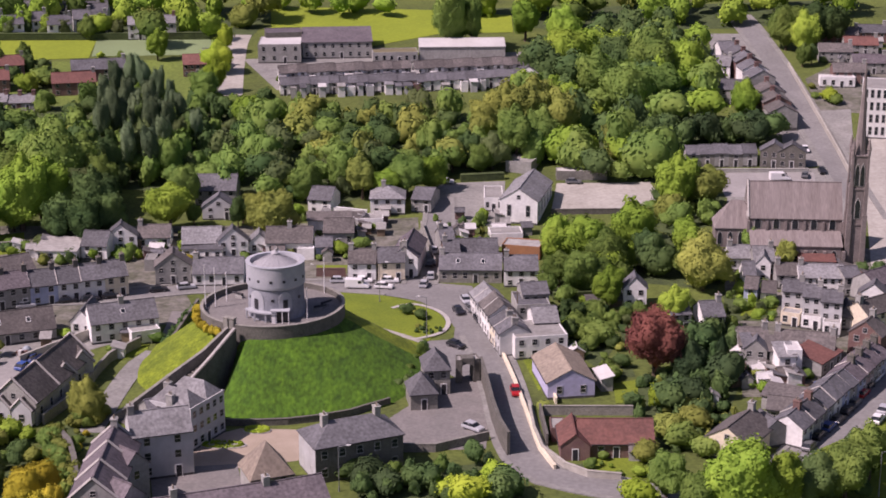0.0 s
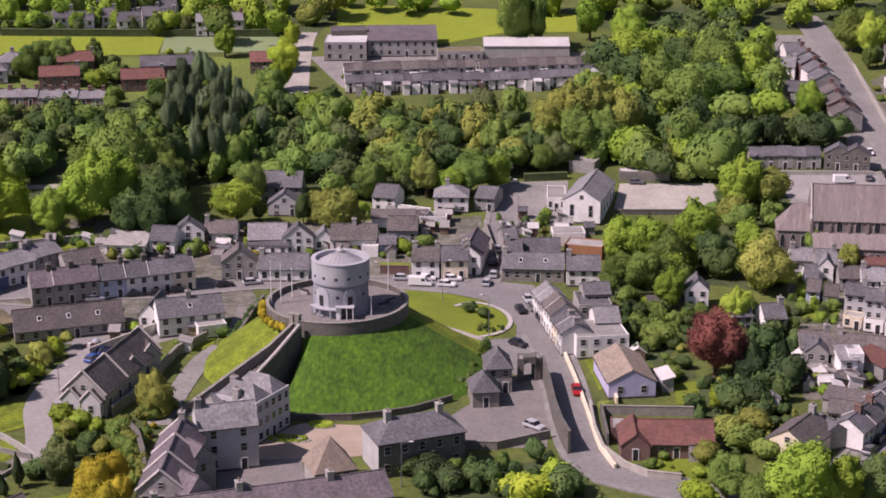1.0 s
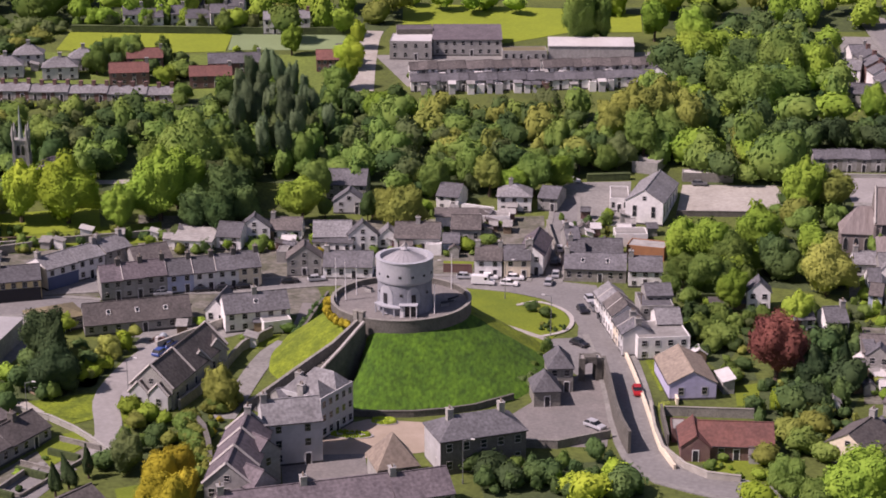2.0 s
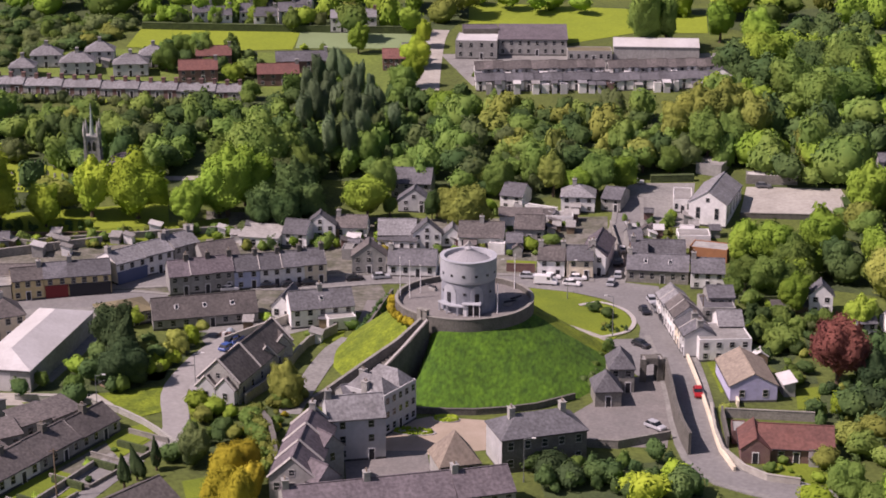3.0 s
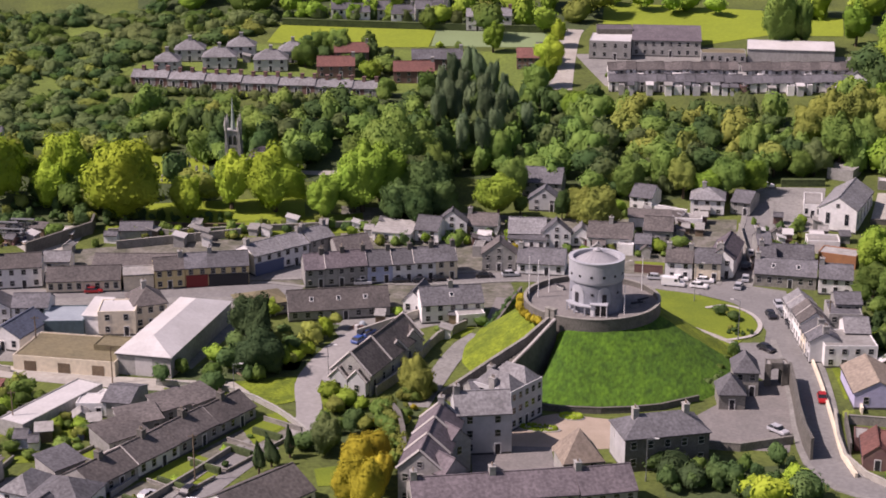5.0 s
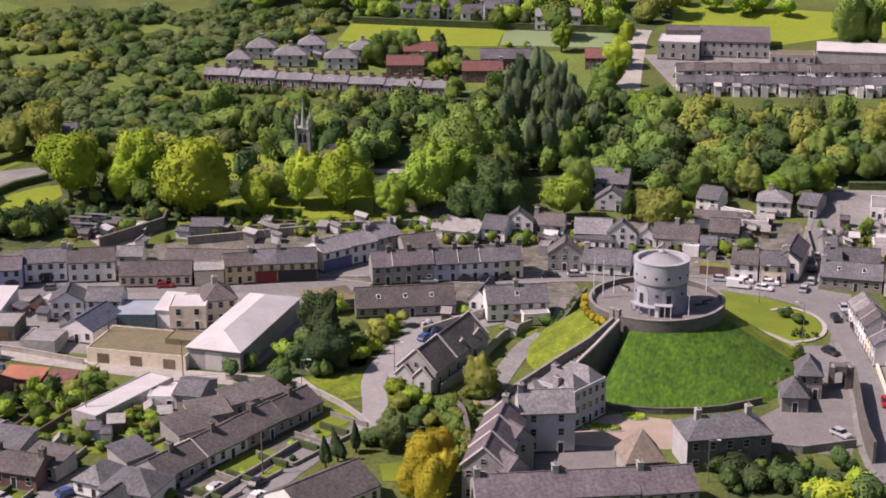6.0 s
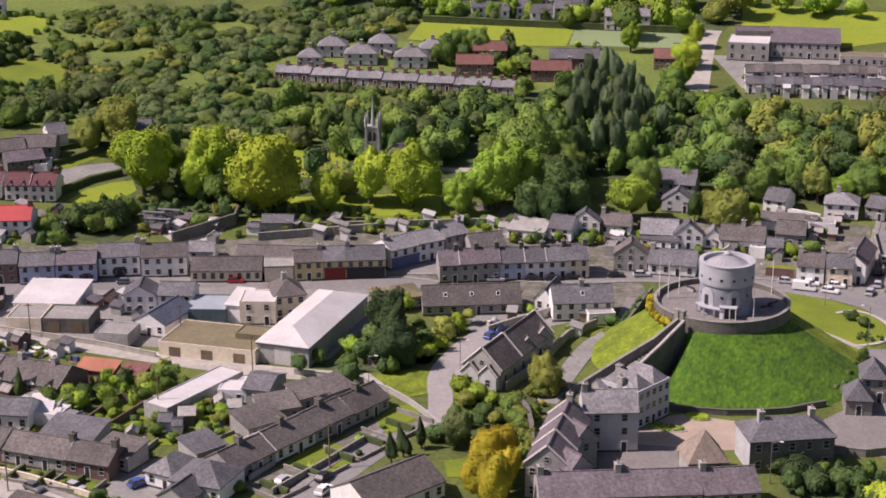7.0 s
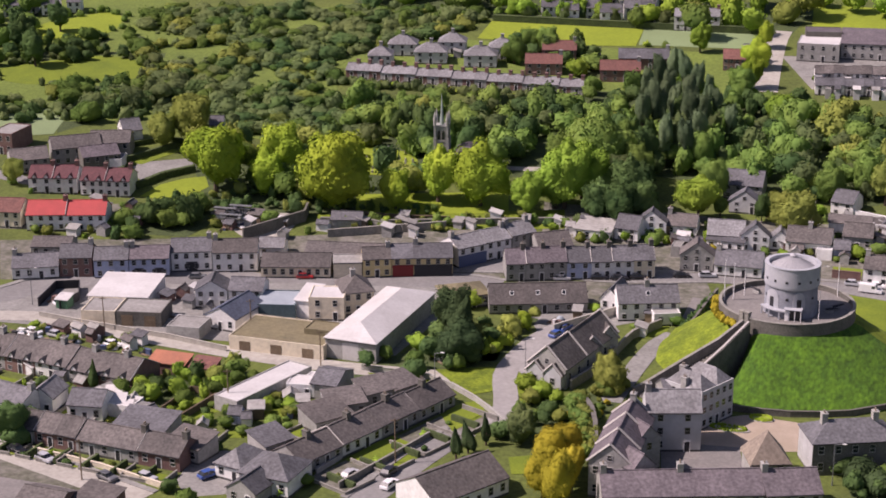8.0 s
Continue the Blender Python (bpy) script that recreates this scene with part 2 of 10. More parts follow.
def part(name, bm, mats, parent, label="", at=None):
    ob = new(name, mesh_of(name, bm, mats))
    ob.parent = parent
    if at is not None:
        ob.matrix_basis = at
    if label:
        ob["label"] = label
    return ob


def share(name, me, parent, at):
    ob = new(name, me)
    ob.parent, ob.matrix_basis = parent, at
    return ob


def thing(name, x, y, z=None, rot=0.0, label="", category="", group="", kind=""):
    ob = new(name)
    ob.empty_display_size = 0.5
    ob.matrix_basis = pose(x, y, terr(x, y) if z is None else z, 0, 0, rot)
    return tagged(ob, label, category, group, kind)


def box(bm, x0, y0, z0, x1, y1, z1, mi=0, m=None):
    vs = [bm.verts.new((x, y, z)) for z in (z0, z1) for x, y in ((x0, y0), (x1, y0), (x1, y1), (x0, y1))]
    if m is not None:
        for v in vs:
            v.co = m @ v.co
    for q in ((3, 2, 1, 0), (4, 5, 6, 7), (0, 1, 5, 4), (1, 2, 6, 5), (2, 3, 7, 6), (3, 0, 4, 7)):
        bm.faces.new([vs[i] for i in q]).material_index = mi
    return vs


def prism(bm, outline, z0, z1, mi=0, cap=True):
    """Upright prism over a plan outline (counter-clockwise)."""
    lo = [bm.verts.new((x, y, z0)) for x, y in outline]
    hi = [bm.verts.new((x, y, z1)) for x, y in outline]
    n = len(lo)
    for i in range(n):
        bm.faces.new((lo[i], lo[(i + 1) % n], hi[(i + 1) % n], hi[i])).material_index = mi
    if cap:
        bm.faces.new(hi).material_index = mi
        bm.faces.new(lo[::-1]).material_index = mi


def lathe(bm, prof, n=32, mi=0, cx=0.0, cy=0.0, close=False):
    """Turn a profile of (radius, height) round a vertical axis."""
    rings = [[bm.verts.new((cx + r * math.cos(2 * math.pi * k / n), cy + r * math.sin(2 * math.pi * k / n), z)) for k in range(n)] for r, z in prof]
    for a, b in zip(rings, rings[1:]):
        for k in range(n):
            bm.faces.new((a[k], a[(k + 1) % n], b[(k + 1) % n], b[k])).material_index = mi
    if close:
        bm.faces.new(rings[-1]).material_index = mi
        bm.faces.new(rings[0][::-1]).material_index = mi


def slab(bm, quad, thick, mi=0):
    """A sloping slab: quad of 3D points (counter-clockwise from outside), thickened downwards."""
    up = [bm.verts.new(p) for p in quad]
    lo = [bm.verts.new((p[0], p[1], p[2] - thick)) for p in quad]
    bm.faces.new(up).material_index = mi
    bm.faces.new(lo[::-1]).material_index = mi
    n = len(up)
    for i in range(n):
        bm.faces.new((lo[i], lo[(i + 1) % n], up[(i + 1) % n], up[i])).material_index = mi


CACHE = {}


def window_meshes(w, h):
    key = (round(w, 1), round(h, 1))
    if key not in CACHE:
        f, p = bmesh.new(), bmesh.new()
        w, h = key
        gx, gz = (-w / 2 - 0.05, -w / 2, w / 2, w / 2 + 0.05), (-0.1, 0, h / 2 - 0.025, h / 2 + 0.025, h, h + 0.05)
        gv = [[f.verts.new((x, -0.07, z)) for x in gx] for z in gz]
        fr = [f.faces.new((gv[k][c], gv[k][c + 1], gv[k + 1][c + 1], gv[k + 1][c])) for k in range(5) for c in range(3) if (k, c) not in ((1, 1), (3, 1))]
        ex = bmesh.ops.extrude_face_region(f, geom=fr)
        for v in [g for g in ex["geom"] if isinstance(g, bmesh.types.BMVert)]:
            v.co.y = 0.02
        bmesh.ops.recalc_face_normals(f, faces=f.faces)
        box(p, -w / 2, -0.025, 0, w / 2, 0.01, h)
        CACHE[key] = mesh_of("window_frame", f, M["joinery"]), mesh_of("pane", p, M["glass"])
    return CACHE[key]


def add_window(par, x, y, z, w=1.0, h=1.35, turn=0.0):
    f, p = window_meshes(w, h)
    o = share("window", f, par, pose(x, y, z, 0, 0, turn))
    share("pane", p, o, Matrix.Identity(4))


def add_door(par, x, y, z=0.0, col="paint_dark", w=0.95, h=2.05, turn=0.0):
    key = ("door", col, w, h)
    if key not in CACHE:
        b = bmesh.new()
        box(b, -w / 2, -0.05, 0, w / 2, 0.02, h)
        for sx in (-0.22, 0.22):
            for z0, z1 in ((0.2, 0.9), (1.05, 1.75)):
                box(b, sx * w - 0.13, -0.07, z0, sx * w + 0.13, -0.05, z1)
        d = mesh_of("door", b, M[col])
        b = bmesh.new()
        o, k = w / 2 + 0.12, w / 2
        ring = [(-o, 0), (-k, 0), (-k, h), (k, h), (k, 0), (o, 0), (o, h + 0.14), (-o, h + 0.14)]
        fa = [b.verts.new((x, -0.09, z)) for x, z in ring]
        ba = [b.verts.new((x, 0.02, z)) for x, z in ring]
        b.faces.new(fa), b.faces.new(ba[::-1])
        for i in range(8):
            b.faces.new((fa[i], ba[i], ba[(i + 1) % 8], fa[(i + 1) % 8]))
        bmesh.ops.recalc_face_normals(b, faces=b.faces)
        CACHE[key] = d, mesh_of("door_frame", b, M["paint_white"])
    d, fr = CACHE[key]
    o = share("door", d, par, pose(x, y, z, 0, 0, turn))
    share("door_frame", fr, o, Matrix.Identity(4))


def add_chimney(par, x, y, z, col="render_grey", w=1.05, d=1.25, h=1.25, pots=2):
    key = ("chim", col, w, d, h)
    if key not in CACHE:
        b = bmesh.new()
        box(b, -w / 2, -d / 2, -1.6, w / 2, d / 2, h)
        box(b, -w / 2 - 0.08, -d / 2 - 0.08, h, w / 2 + 0.08, d / 2 + 0.08, h + 0.16)
        CACHE[key] = mesh_of("chimney", b, M[col])
    if "pot" not in CACHE:
        b = bmesh.new()
        lathe(b, [(0.12, 0), (0.15, 0.05), (0.12, 0.12), (0.11, 0.5), (0.14, 0.55), (0.09, 0.56)], 8, close=True)
        CACHE["pot"] = mesh_of("chimney_pot", b, M["tile_tan"])
    o = share("chimney", CACHE[key], par, pose(x, y, z))
    for k in range(pots):
        share("chimney_pot", CACHE["pot"], o, pose(0, (k - (pots - 1) / 2) * 0.42, h + 0.15))


def roof_mesh(bm, L, W, h, rh, style, over=0.3, th=0.16):
    """Roof over a plan x in -L/2..L/2, y in 0..W. g: ridge along x, c: ridge along y, h: hipped, m: single slope, f: flat."""
    a, b, k = -L / 2 - over, L / 2 + over, over
    e = h - (rh / (W / 2) * over if style in "gh" else rh / (L / 2) * over if style == "c" else 0)
    t = h + rh
    if style in "gc":
        # one folded shell with its ridge capping: two slopes swept along the ridge
        g = style == "g"
        mid, lo, hi = (W / 2, -k, W + k) if g else (0.0, a, b)
        p0, p1 = (-L / 2 - 0.12, L / 2 + 0.12) if g else (-0.15, W + 0.15)
        drop = (t - e) / (mid - lo) * 0.13
        prof = [(lo, e), (mid, t), (hi, e), (hi, e + th), (mid + 0.13, t + th - drop), (mid + 0.13, t + th + 0.09), (mid - 0.13, t + th + 0.09), (mid - 0.13, t + th - drop), (lo, e + th)]
        ends = [[bm.verts.new((p, u, z) if g else (u, p, z)) for u, z in prof] for p in (p0, p1)]
        n = len(prof)
        for q in range(n):
            bm.faces.new((ends[0][q], ends[0][(q + 1) % n], ends[1][(q + 1) % n], ends[1][q]))
        bm.faces.new(ends[0][::-1]), bm.faces.new(ends[1])
        bmesh.ops.recalc_face_normals(bm, faces=bm.faces)
    elif style in "hp":
        if L >= W:
            r0, r1 = (-L / 2 + W / 2 * 0.95, W / 2, t), (L / 2 - W / 2 * 0.95, W / 2, t)
        else:
            r0, r1 = (0, L / 2 * 0.95, t), (0, W - L / 2 * 0.95, t)
        p = [(a, -k, e), (b, -k, e), (b, W + k, e), (a, W + k, e)]
        v = [bm.verts.new((q[0], q[1], q[2] + th)) for q in p]
        w = [bm.verts.new(q) for q in p]
        s, u = bm.verts.new((*r0[:2], t + th)), bm.verts.new((*r1[:2], t + th))
        if L >= W:
            fs = [(v[0], v[1], u, s), (v[1], v[2], u), (v[2], v[3], s, u), (v[3], v[0], s)]
        else:
            fs = [(v[0], v[1], s), (v[1], v[2], u, s), (v[2], v[3], u), (v[3], v[0], s, u)]
        for f in fs:
            bm.faces.new(f)
        for i in range(4):
            bm.faces.new((w[i], w[(i + 1) % 4], v[(i + 1) % 4], v[i]))
        bm.faces.new(w[::-1])
    elif style == "m":
        slab(bm, [(a, -k, h + th), (b, -k, h + th), (b, W + k, h + rh + th), (a, W + k, h + rh + th)], th)
    else:
        box(bm, -L / 2 + 0.19, 0.19, h - 0.2, L / 2 - 0.19, W - 0.19, h + 0.06)


def wall_mesh(bm, L, W, h, rh, style, deep=2.5):
    a, b = -L / 2, L / 2
    if style == "g":
        prof = [(0, -deep), (W, -deep), (W, h), (W / 2, h + rh), (0, h)]
        ends = [[bm.verts.new((x, y, z)) for y, z in prof] for x in (a, b)]
    elif style == "c":
        prof = [(a, -deep), (b, -deep), (b, h), (0, h + rh), (a, h)]
        ends = [[bm.verts.new((x, y, z)) for x, z in prof] for y in (0, W)][::-1]
    elif style == "m":
        prof = [(0, -deep), (W, -deep), (W, h + rh), (0, h)]
        ends = [[bm.verts.new((x, y, z)) for y, z in prof] for x in (a, b)]
    else:
        box(bm, a, 0, -deep, b, W, h)
        if style == "f":
            t = 0.2
            for x0, y0, x1, y1 in ((a, 0, b, t), (a, W - t, b, W), (a, t, a + t, W - t), (b - t, t, b, W - t)):
                box(bm, x0, y0, h, x1, y1, h + 0.25)
        return
    n = len(prof)
    bm.faces.new(ends[0][::-1]), bm.faces.new(ends[1])
    for i in range(n):
        bm.faces.new((ends[0][i], ends[0][(i + 1) % n], ends[1][(i + 1) % n], ends[1][i]))
    bmesh.ops.recalc_face_normals(bm, faces=bm.faces)


def add_skylight(par, x, y, z, pitch, turn=0.0):
    """A roof window lying on the slope."""
    b = bmesh.new()
    box(b, -0.45, -0.6, 0.0, 0.45, 0.6, 0.14)
    f = part("skylight", b, M["paint_white"], par, at=pose(x, y, z, 0, 0, turn) @ pose(0, 0, 0, pitch))
    b = bmesh.new()
    box(b, -0.36, -0.5, 0.13, 0.36, 0.5, 0.16)
    part("pane", b, M["glass"], f)


def add_dormer(par, x, h, slope, roof, w=1.5, rise=0.95):
    """A small gablet over the front eaves with a white bargeboard."""
    back = (rise + 0.25) / slope
    b = bmesh.new()
    top = (x, h + 0.2 + rise)
    for q in (((x - w / 2 - 0.12, -0.35, h + 0.1), (top[0], -0.35, top[1]), (top[0], back, top[1]), (x - w / 2 - 0.12, 0.2, h + 0.1)), ((top[0], -0.35, top[1]), (x + w / 2 + 0.12, -0.35, h + 0.1), (x + w / 2 + 0.12, 0.2, h + 0.1), (top[0], back, top[1]))):
        slab(b, q, 0.12)
    d = part("dormer", b, M[roof], par)
    b = bmesh.new()
    f = [b.verts.new(q) for q in ((x - w / 2, -0.2, h - 0.1), (x + w / 2, -0.2, h - 0.1), (x, -0.2, top[1] - 0.15))]
    k = [b.verts.new((v.co.x, 0.3, v.co.z)) for v in f]
    b.faces.new(f), b.faces.new(k[::-1])
    for i in range(3):
        b.faces.new((f[i], k[i], k[(i + 1) % 3], f[(i + 1) % 3]))
    bmesh.ops.recalc_face_normals(b, faces=b.faces)
    part("bargeboard", b, M["paint_white"], d, "white gablet front")


def add_coping(par, L, W, h, rh, style, ats, r=0.26):
    """Pale stone copings that follow the gables, at the given places along the ridge."""
    for p in ats:
        b = bmesh.new()
        for s in (-1, 1):
            if style == "c":
                limb(b, (s * (L / 2 + 0.3), p, h - 0.05), (0, p, h + rh + 0.35), r, r, 4)
            else:
                limb(b, (p, W / 2 + s * (W / 2 + 0.3), h - 0.05), (p, W / 2, h + rh + 0.35 * min(1, r / 0.2)), r, r, 4)
        part("coping", b, M["kerb"], par, "pale stone gable coping")


def house(x, y, rot, L, W, h, rh, style="g", wall="render_white", roof="slate", label="", floors=2, chim="", cw="render_grey", wins=0, sides="", door=1, dcol="paint_dark", z=None, name="house", cat="house", group="", shop="", sky=0, cope=(), gates=(), tall=0.0, dorm=0):
    """A house whose front base centre is (x, y), its front turned by rot. chim: l, r, m for stacks on the ridge. sides: l, r, b for windows there."""
    t = thing(name, x, y, z, rot, label, cat, group)
    b = bmesh.new()
    wall_mesh(b, L, W, h, rh, style)
    if wall.startswith("render") and wins >= 0 and h > 2.5:
        bmesh.ops.bisect_plane(b, geom=b.verts[:] + b.edges[:] + b.faces[:], plane_co=(0, 0, 0.45), plane_no=(0, 0, 1))
        for f in b.faces:
            if f.calc_center_median().z < 0.45:
                f.material_index = 1
    part("wall", b, [M[wall], M["plinth"]], t)
    b = bmesh.new()
    roof_mesh(b, L, W, h, rh, style)
    part("roof", b, M[roof], t)
    far = math.hypot(x, y) > 430
    if style in "gch" and h > 2 and not far:
        for s in ((0,) if style in "gh" else (-1, 1)):
            b = bmesh.new()
            if s == 0:
                box(b, -L / 2 - 0.1, -0.42, h - 0.18, L / 2 + 0.1, -0.3, h - 0.06)
            else:
                box(b, s * (L / 2 + 0.36) - 0.06, -0.1, h - 0.2, s * (L / 2 + 0.36) + 0.06, W + 0.1, h - 0.08)
            part("gutter", b, M["paint_dark"], t)
    fl = h / floors
    n = wins if wins else max(1, round(L / 2.7))
    if wins >= 0:
        wh = tall or min(1.35, fl * 0.48)
        for f in range(floors):
            for i in range(n):
                px = (i + 0.5) * L / n - L / 2
                if f == 0 and door and i == (n // 2 if n > 2 else n - 1):
                    add_door(t, px, 0, 0.05, dcol)
                elif not (f == 0 and shop):
                    add_window(t, px, 0, f * fl + fl * 0.34, min(1.0, L / n * 0.5), wh)
        if style == "c" and rh > 2.4 and L > 6:
            add_window(t, 0, 0, h + rh * 0.12, 0.9, 1.0)
        for s in sides:
            k = max(1, round(W / 4))
            for f in range(floors):
                for i in range(k):
                    py = (i + 0.5) * W / k
                    if s in "lr":
                        add_window(t, -L / 2 if s == "l" else L / 2, py, f * fl + fl * 0.34, 0.9, wh, -90 if s == "l" else 90)
    if shop:
        b = bmesh.new()
        box(b, -L / 2 + 0.15, -0.16, 0.1, L / 2 - 0.15, 0.02, 2.5)
        box(b, -L / 2 + 0.1, -0.3, 2.5, L / 2 - 0.1, 0.02, 3.05)
        part("shopfront", b, M[shop], t, "painted wooden shopfront")
    if gates:
        n, gw, gh, gm = gates
        for i in range(n):
            b = bmesh.new()
            px = ((i + 0.5) / n - 0.5) * L
            box(b, px - gw / 2, -0.05, 0.02, px + gw / 2, 0.06, gh)
            for k in range(1, 5):
                box(b, px - gw / 2, -0.075, gh * k / 5 - 0.03, px + gw / 2, -0.05, gh * k / 5 + 0.03)
            part("loading_door", b, M[gm], t, "ribbed metal loading door")
    if style == "g":
        for i in range(sky):
            add_skylight(t, ((i + 0.5) / sky - 0.5) * L * 0.8, W * 0.24, h + rh * 0.48 + 0.16, math.degrees(math.atan2(rh, W / 2)))
    for i in range(dorm):
        add_dormer(t, ((i + 0.5) / dorm - 0.5) * L, h, rh / (W / 2), roof)
    if cope:
        add_coping(t, L, W, h, rh, style, [f * (W if style == "c" else L) - (0 if style == "c" else L / 2) for f in cope])
    for c in chim:
        if style == "c":
            add_chimney(t, 0, {"l": 0.6, "r": W - 0.6, "m": W / 2}[c], h + rh, cw, pots=0 if far else 2)
        else:
            end = max(0.0, L / 2 - W * 0.36) if style == "h" else L / 2 - 0.55
            add_chimney(t, {"l": -end, "r": end, "m": 0}[c], W / 2, h + rh, cw, pots=0 if far else 2)
    return t


def terrace(x0, y0, x1, y1, n, W, h, rh, walls, roof="slate", label="", floors=2, chim="r", cw="brick", group="", **kw):
    """n houses in a row from (x0, y0) to (x1, y1); they stand on the left of that way."""
    rot = math.degrees(math.atan2(y1 - y0, x1 - x0))
    L = math.hypot(x1 - x0, y1 - y0) / n
    for i in range(n):
        f = (i + 0.5) / n
        w = walls[i % len(walls)]
        t = house(x0 + (x1 - x0) * f, y0 + (y1 - y0) * f, rot, L - 0.02, W, h + 0.14 * ((i * 7) % 3 - 1), rh, "g", w, roof, label, floors, chim, cw, group=group, **kw)
        if y0 < 400 and i % 2 == 0:
            add_coping(t, L, W, h, rh, "g", [L / 2], 0.13)


def shed(x, y, rot, L, W, h, wall, roof):
    """A small garden shed or lean-to."""
    words = {"timber": "brown timber", "render_white": "white", "render_grey": "grey block", "brick": "brick"}[wall]
    return house(x, y, rot, L, W, h, 0.5 + 0.12 * W, "g" if (x * 7) % 2 > 0.9 else "m", wall, roof, f"small {words} garden shed in a back yard", 1, "", wins=-1, door=1, name="garden_shed", cat="shed", group="garden sheds")


# ---- ground ----
def spaced(lo, hi, step, far):
    inner = list(np.arange(lo, hi + step, step))
    out, k = [], step
    a, b = inner[0], inner[-1]
    left, right = [], []
    while b < far:
        k *= 1.5
        b, a = b + k, a - k
        right.append(b), left.append(a)
    return left[::-1] + inner + right


xs, ys = spaced(-440, 330, 7, 4500), spaced(150, 720, 7, 4500)
gm = bpy.data.meshes.new("ground")
gm.from_pydata([(x, y, terr(x, y)) for y in ys for x in xs], [], [(j * len(xs) + i, j * len(xs) + i + 1, (j + 1) * len(xs) + i + 1, (j + 1) * len(xs) + i) for j in range(len(ys) - 1) for i in range(len(xs) - 1)])
gm.materials.append(M["grass"])
for pl in gm.polygons:
    pl.use_smooth = True
tagged(new("ground", gm), "rough green grass ground under the town", "ground", kind="structure")


def drape(name, outline, material, lift, label, cat="ground", rounded=False):
    """A flat-lying surface over a plan outline, following the ground."""
    b = bmesh.new()
    if rounded:
        ring = [Vector(p) for p in outline]
        n = len(ring)
        outline = []
        for i in range(n):
            p0, p1, p2, p3 = (ring[(i + k) % n] for k in (-1, 0, 1, 2))
            for t in (0.0, 0.25, 0.5, 0.75):
                outline.append(tuple(0.5 * ((2 * p1) + (p2 - p0) * t + (2 * p0 - 5 * p1 + 4 * p2 - p3) * t * t + (3 * p1 - p0 - 3 * p2 + p3) * t ** 3)))
    f = b.faces.new([b.verts.new((x, y, 0)) for x, y in outline])
    bmesh.ops.triangulate(b, faces=[f])
    for _ in range(4):
        es = [e for e in b.edges if e.calc_length() > 14]
        if not es:
            break
        bmesh.ops.subdivide_edges(b, edges=es, cuts=1)
        bmesh.ops.triangulate(b, faces=b.faces[:])
    bmesh.ops.recalc_face_normals(b, faces=b.faces)
    for v in b.verts:
        v.co.z = terr(v.co.x, v.co.y) + lift
    if sum(f.normal.z * f.calc_area() for f in b.faces) < 0:
        bmesh.ops.reverse_faces(b, faces=b.faces)
    return tagged(new(name, mesh_of(name, b, M[material])), label, cat, kind="structure")


def smooth_line(pts, step=4.0):
    """Points along a rounded line through pts."""
    out = []
    n = len(pts)
    for i in range(n - 1):
        p0, p1, p2, p3 = (Vector(pts[max(0, min(n - 1, i + k))]) for k in (-1, 0, 1, 2))
        m = max(1, int((p2 - p1).length / step))
        for j in range(m):
            t = j / m
            out.append(0.5 * ((2 * p1) + (p2 - p0) * t + (2 * p0 - 5 * p1 + 4 * p2 - p3) * t * t + (3 * p1 - p0 - 3 * p2 + p3) * t ** 3))
    out.append(Vector(pts[-1]))
    return out


def strip(bm, line, a, b, lift0, lift1=None, mi=0, base=None):
    """A ribbon along a line between the offsets a and b to its left; lift1 makes it a raised kerb or wall with sides."""
    rows = []
    for i, p in enumerate(line):
        d = (line[min(i + 1, len(line) - 1)] - line[max(i - 1, 0)]).normalized()
        nrm = Vector((-d.y, d.x))
        q, r = p + nrm * a, p + nrm * b
        g0, g1 = (terr(q.x, q.y), terr(r.x, r.y)) if base is None else (base, base)
        if lift1 is None:
            rows.append([bm.verts.new((r.x, r.y, g1 + lift0)), bm.verts.new((q.x, q.y, g0 + lift0))])
        else:
            rows.append([bm.verts.new((r.x, r.y, g1 + lift0)), bm.verts.new((r.x, r.y, g1 + lift1)), bm.verts.new((q.x, q.y, g0 + lift1)), bm.verts.new((q.x, q.y, g0 + lift0))])
    for u, v in zip(rows, rows[1:]):
        for k in range(len(u) - 1):
            bm.faces.new((u[k], u[k + 1], v[k + 1], v[k])).material_index = mi
    if lift1 is not None:
        bm.faces.new(rows[0][::-1]), bm.faces.new(rows[-1])
    bmesh.ops.recalc_face_normals(bm, faces=bm.faces)


def road(pts, width, label="grey asphalt street", lift=0.07, material="asphalt", walk_l=0.0, walk_r=0.0, dash=False):
    line = smooth_line(pts, 4.0 if width > 2 else 1.2)
    b = bmesh.new()
    strip(b, line, -width / 2, width / 2, lift)
    for f in b.faces:
        if f.normal.z < 0:
            f.normal_flip()
    r = tagged(new("road", mesh_of("road", b, M[material])), label, "road", kind="structure")
    for s, w in ((1, walk_l), (-1, walk_r)):
        if w:
            b = bmesh.new()
            o = sorted((s * width / 2, s * (width / 2 + w)))
            strip(b, line, o[0], o[1], -0.3, lift + 0.13)
            tagged(new("pavement", mesh_of("pavement", b, M["paving"])), "pale concrete pavement with a raised kerb", "pavement", kind="structure")
    if dash:
        b = bmesh.new()
        for i in range(0, len(line) - 1, 2):
            strip(b, [line[i], line[i] + (line[i + 1] - line[i]) * 0.6], -0.08, 0.08, lift + 0.012)
        for f in b.faces:
            if f.normal.z < 0:
                f.normal_flip()
        part("road_marking", b, M["paint_white"], r)
    return r


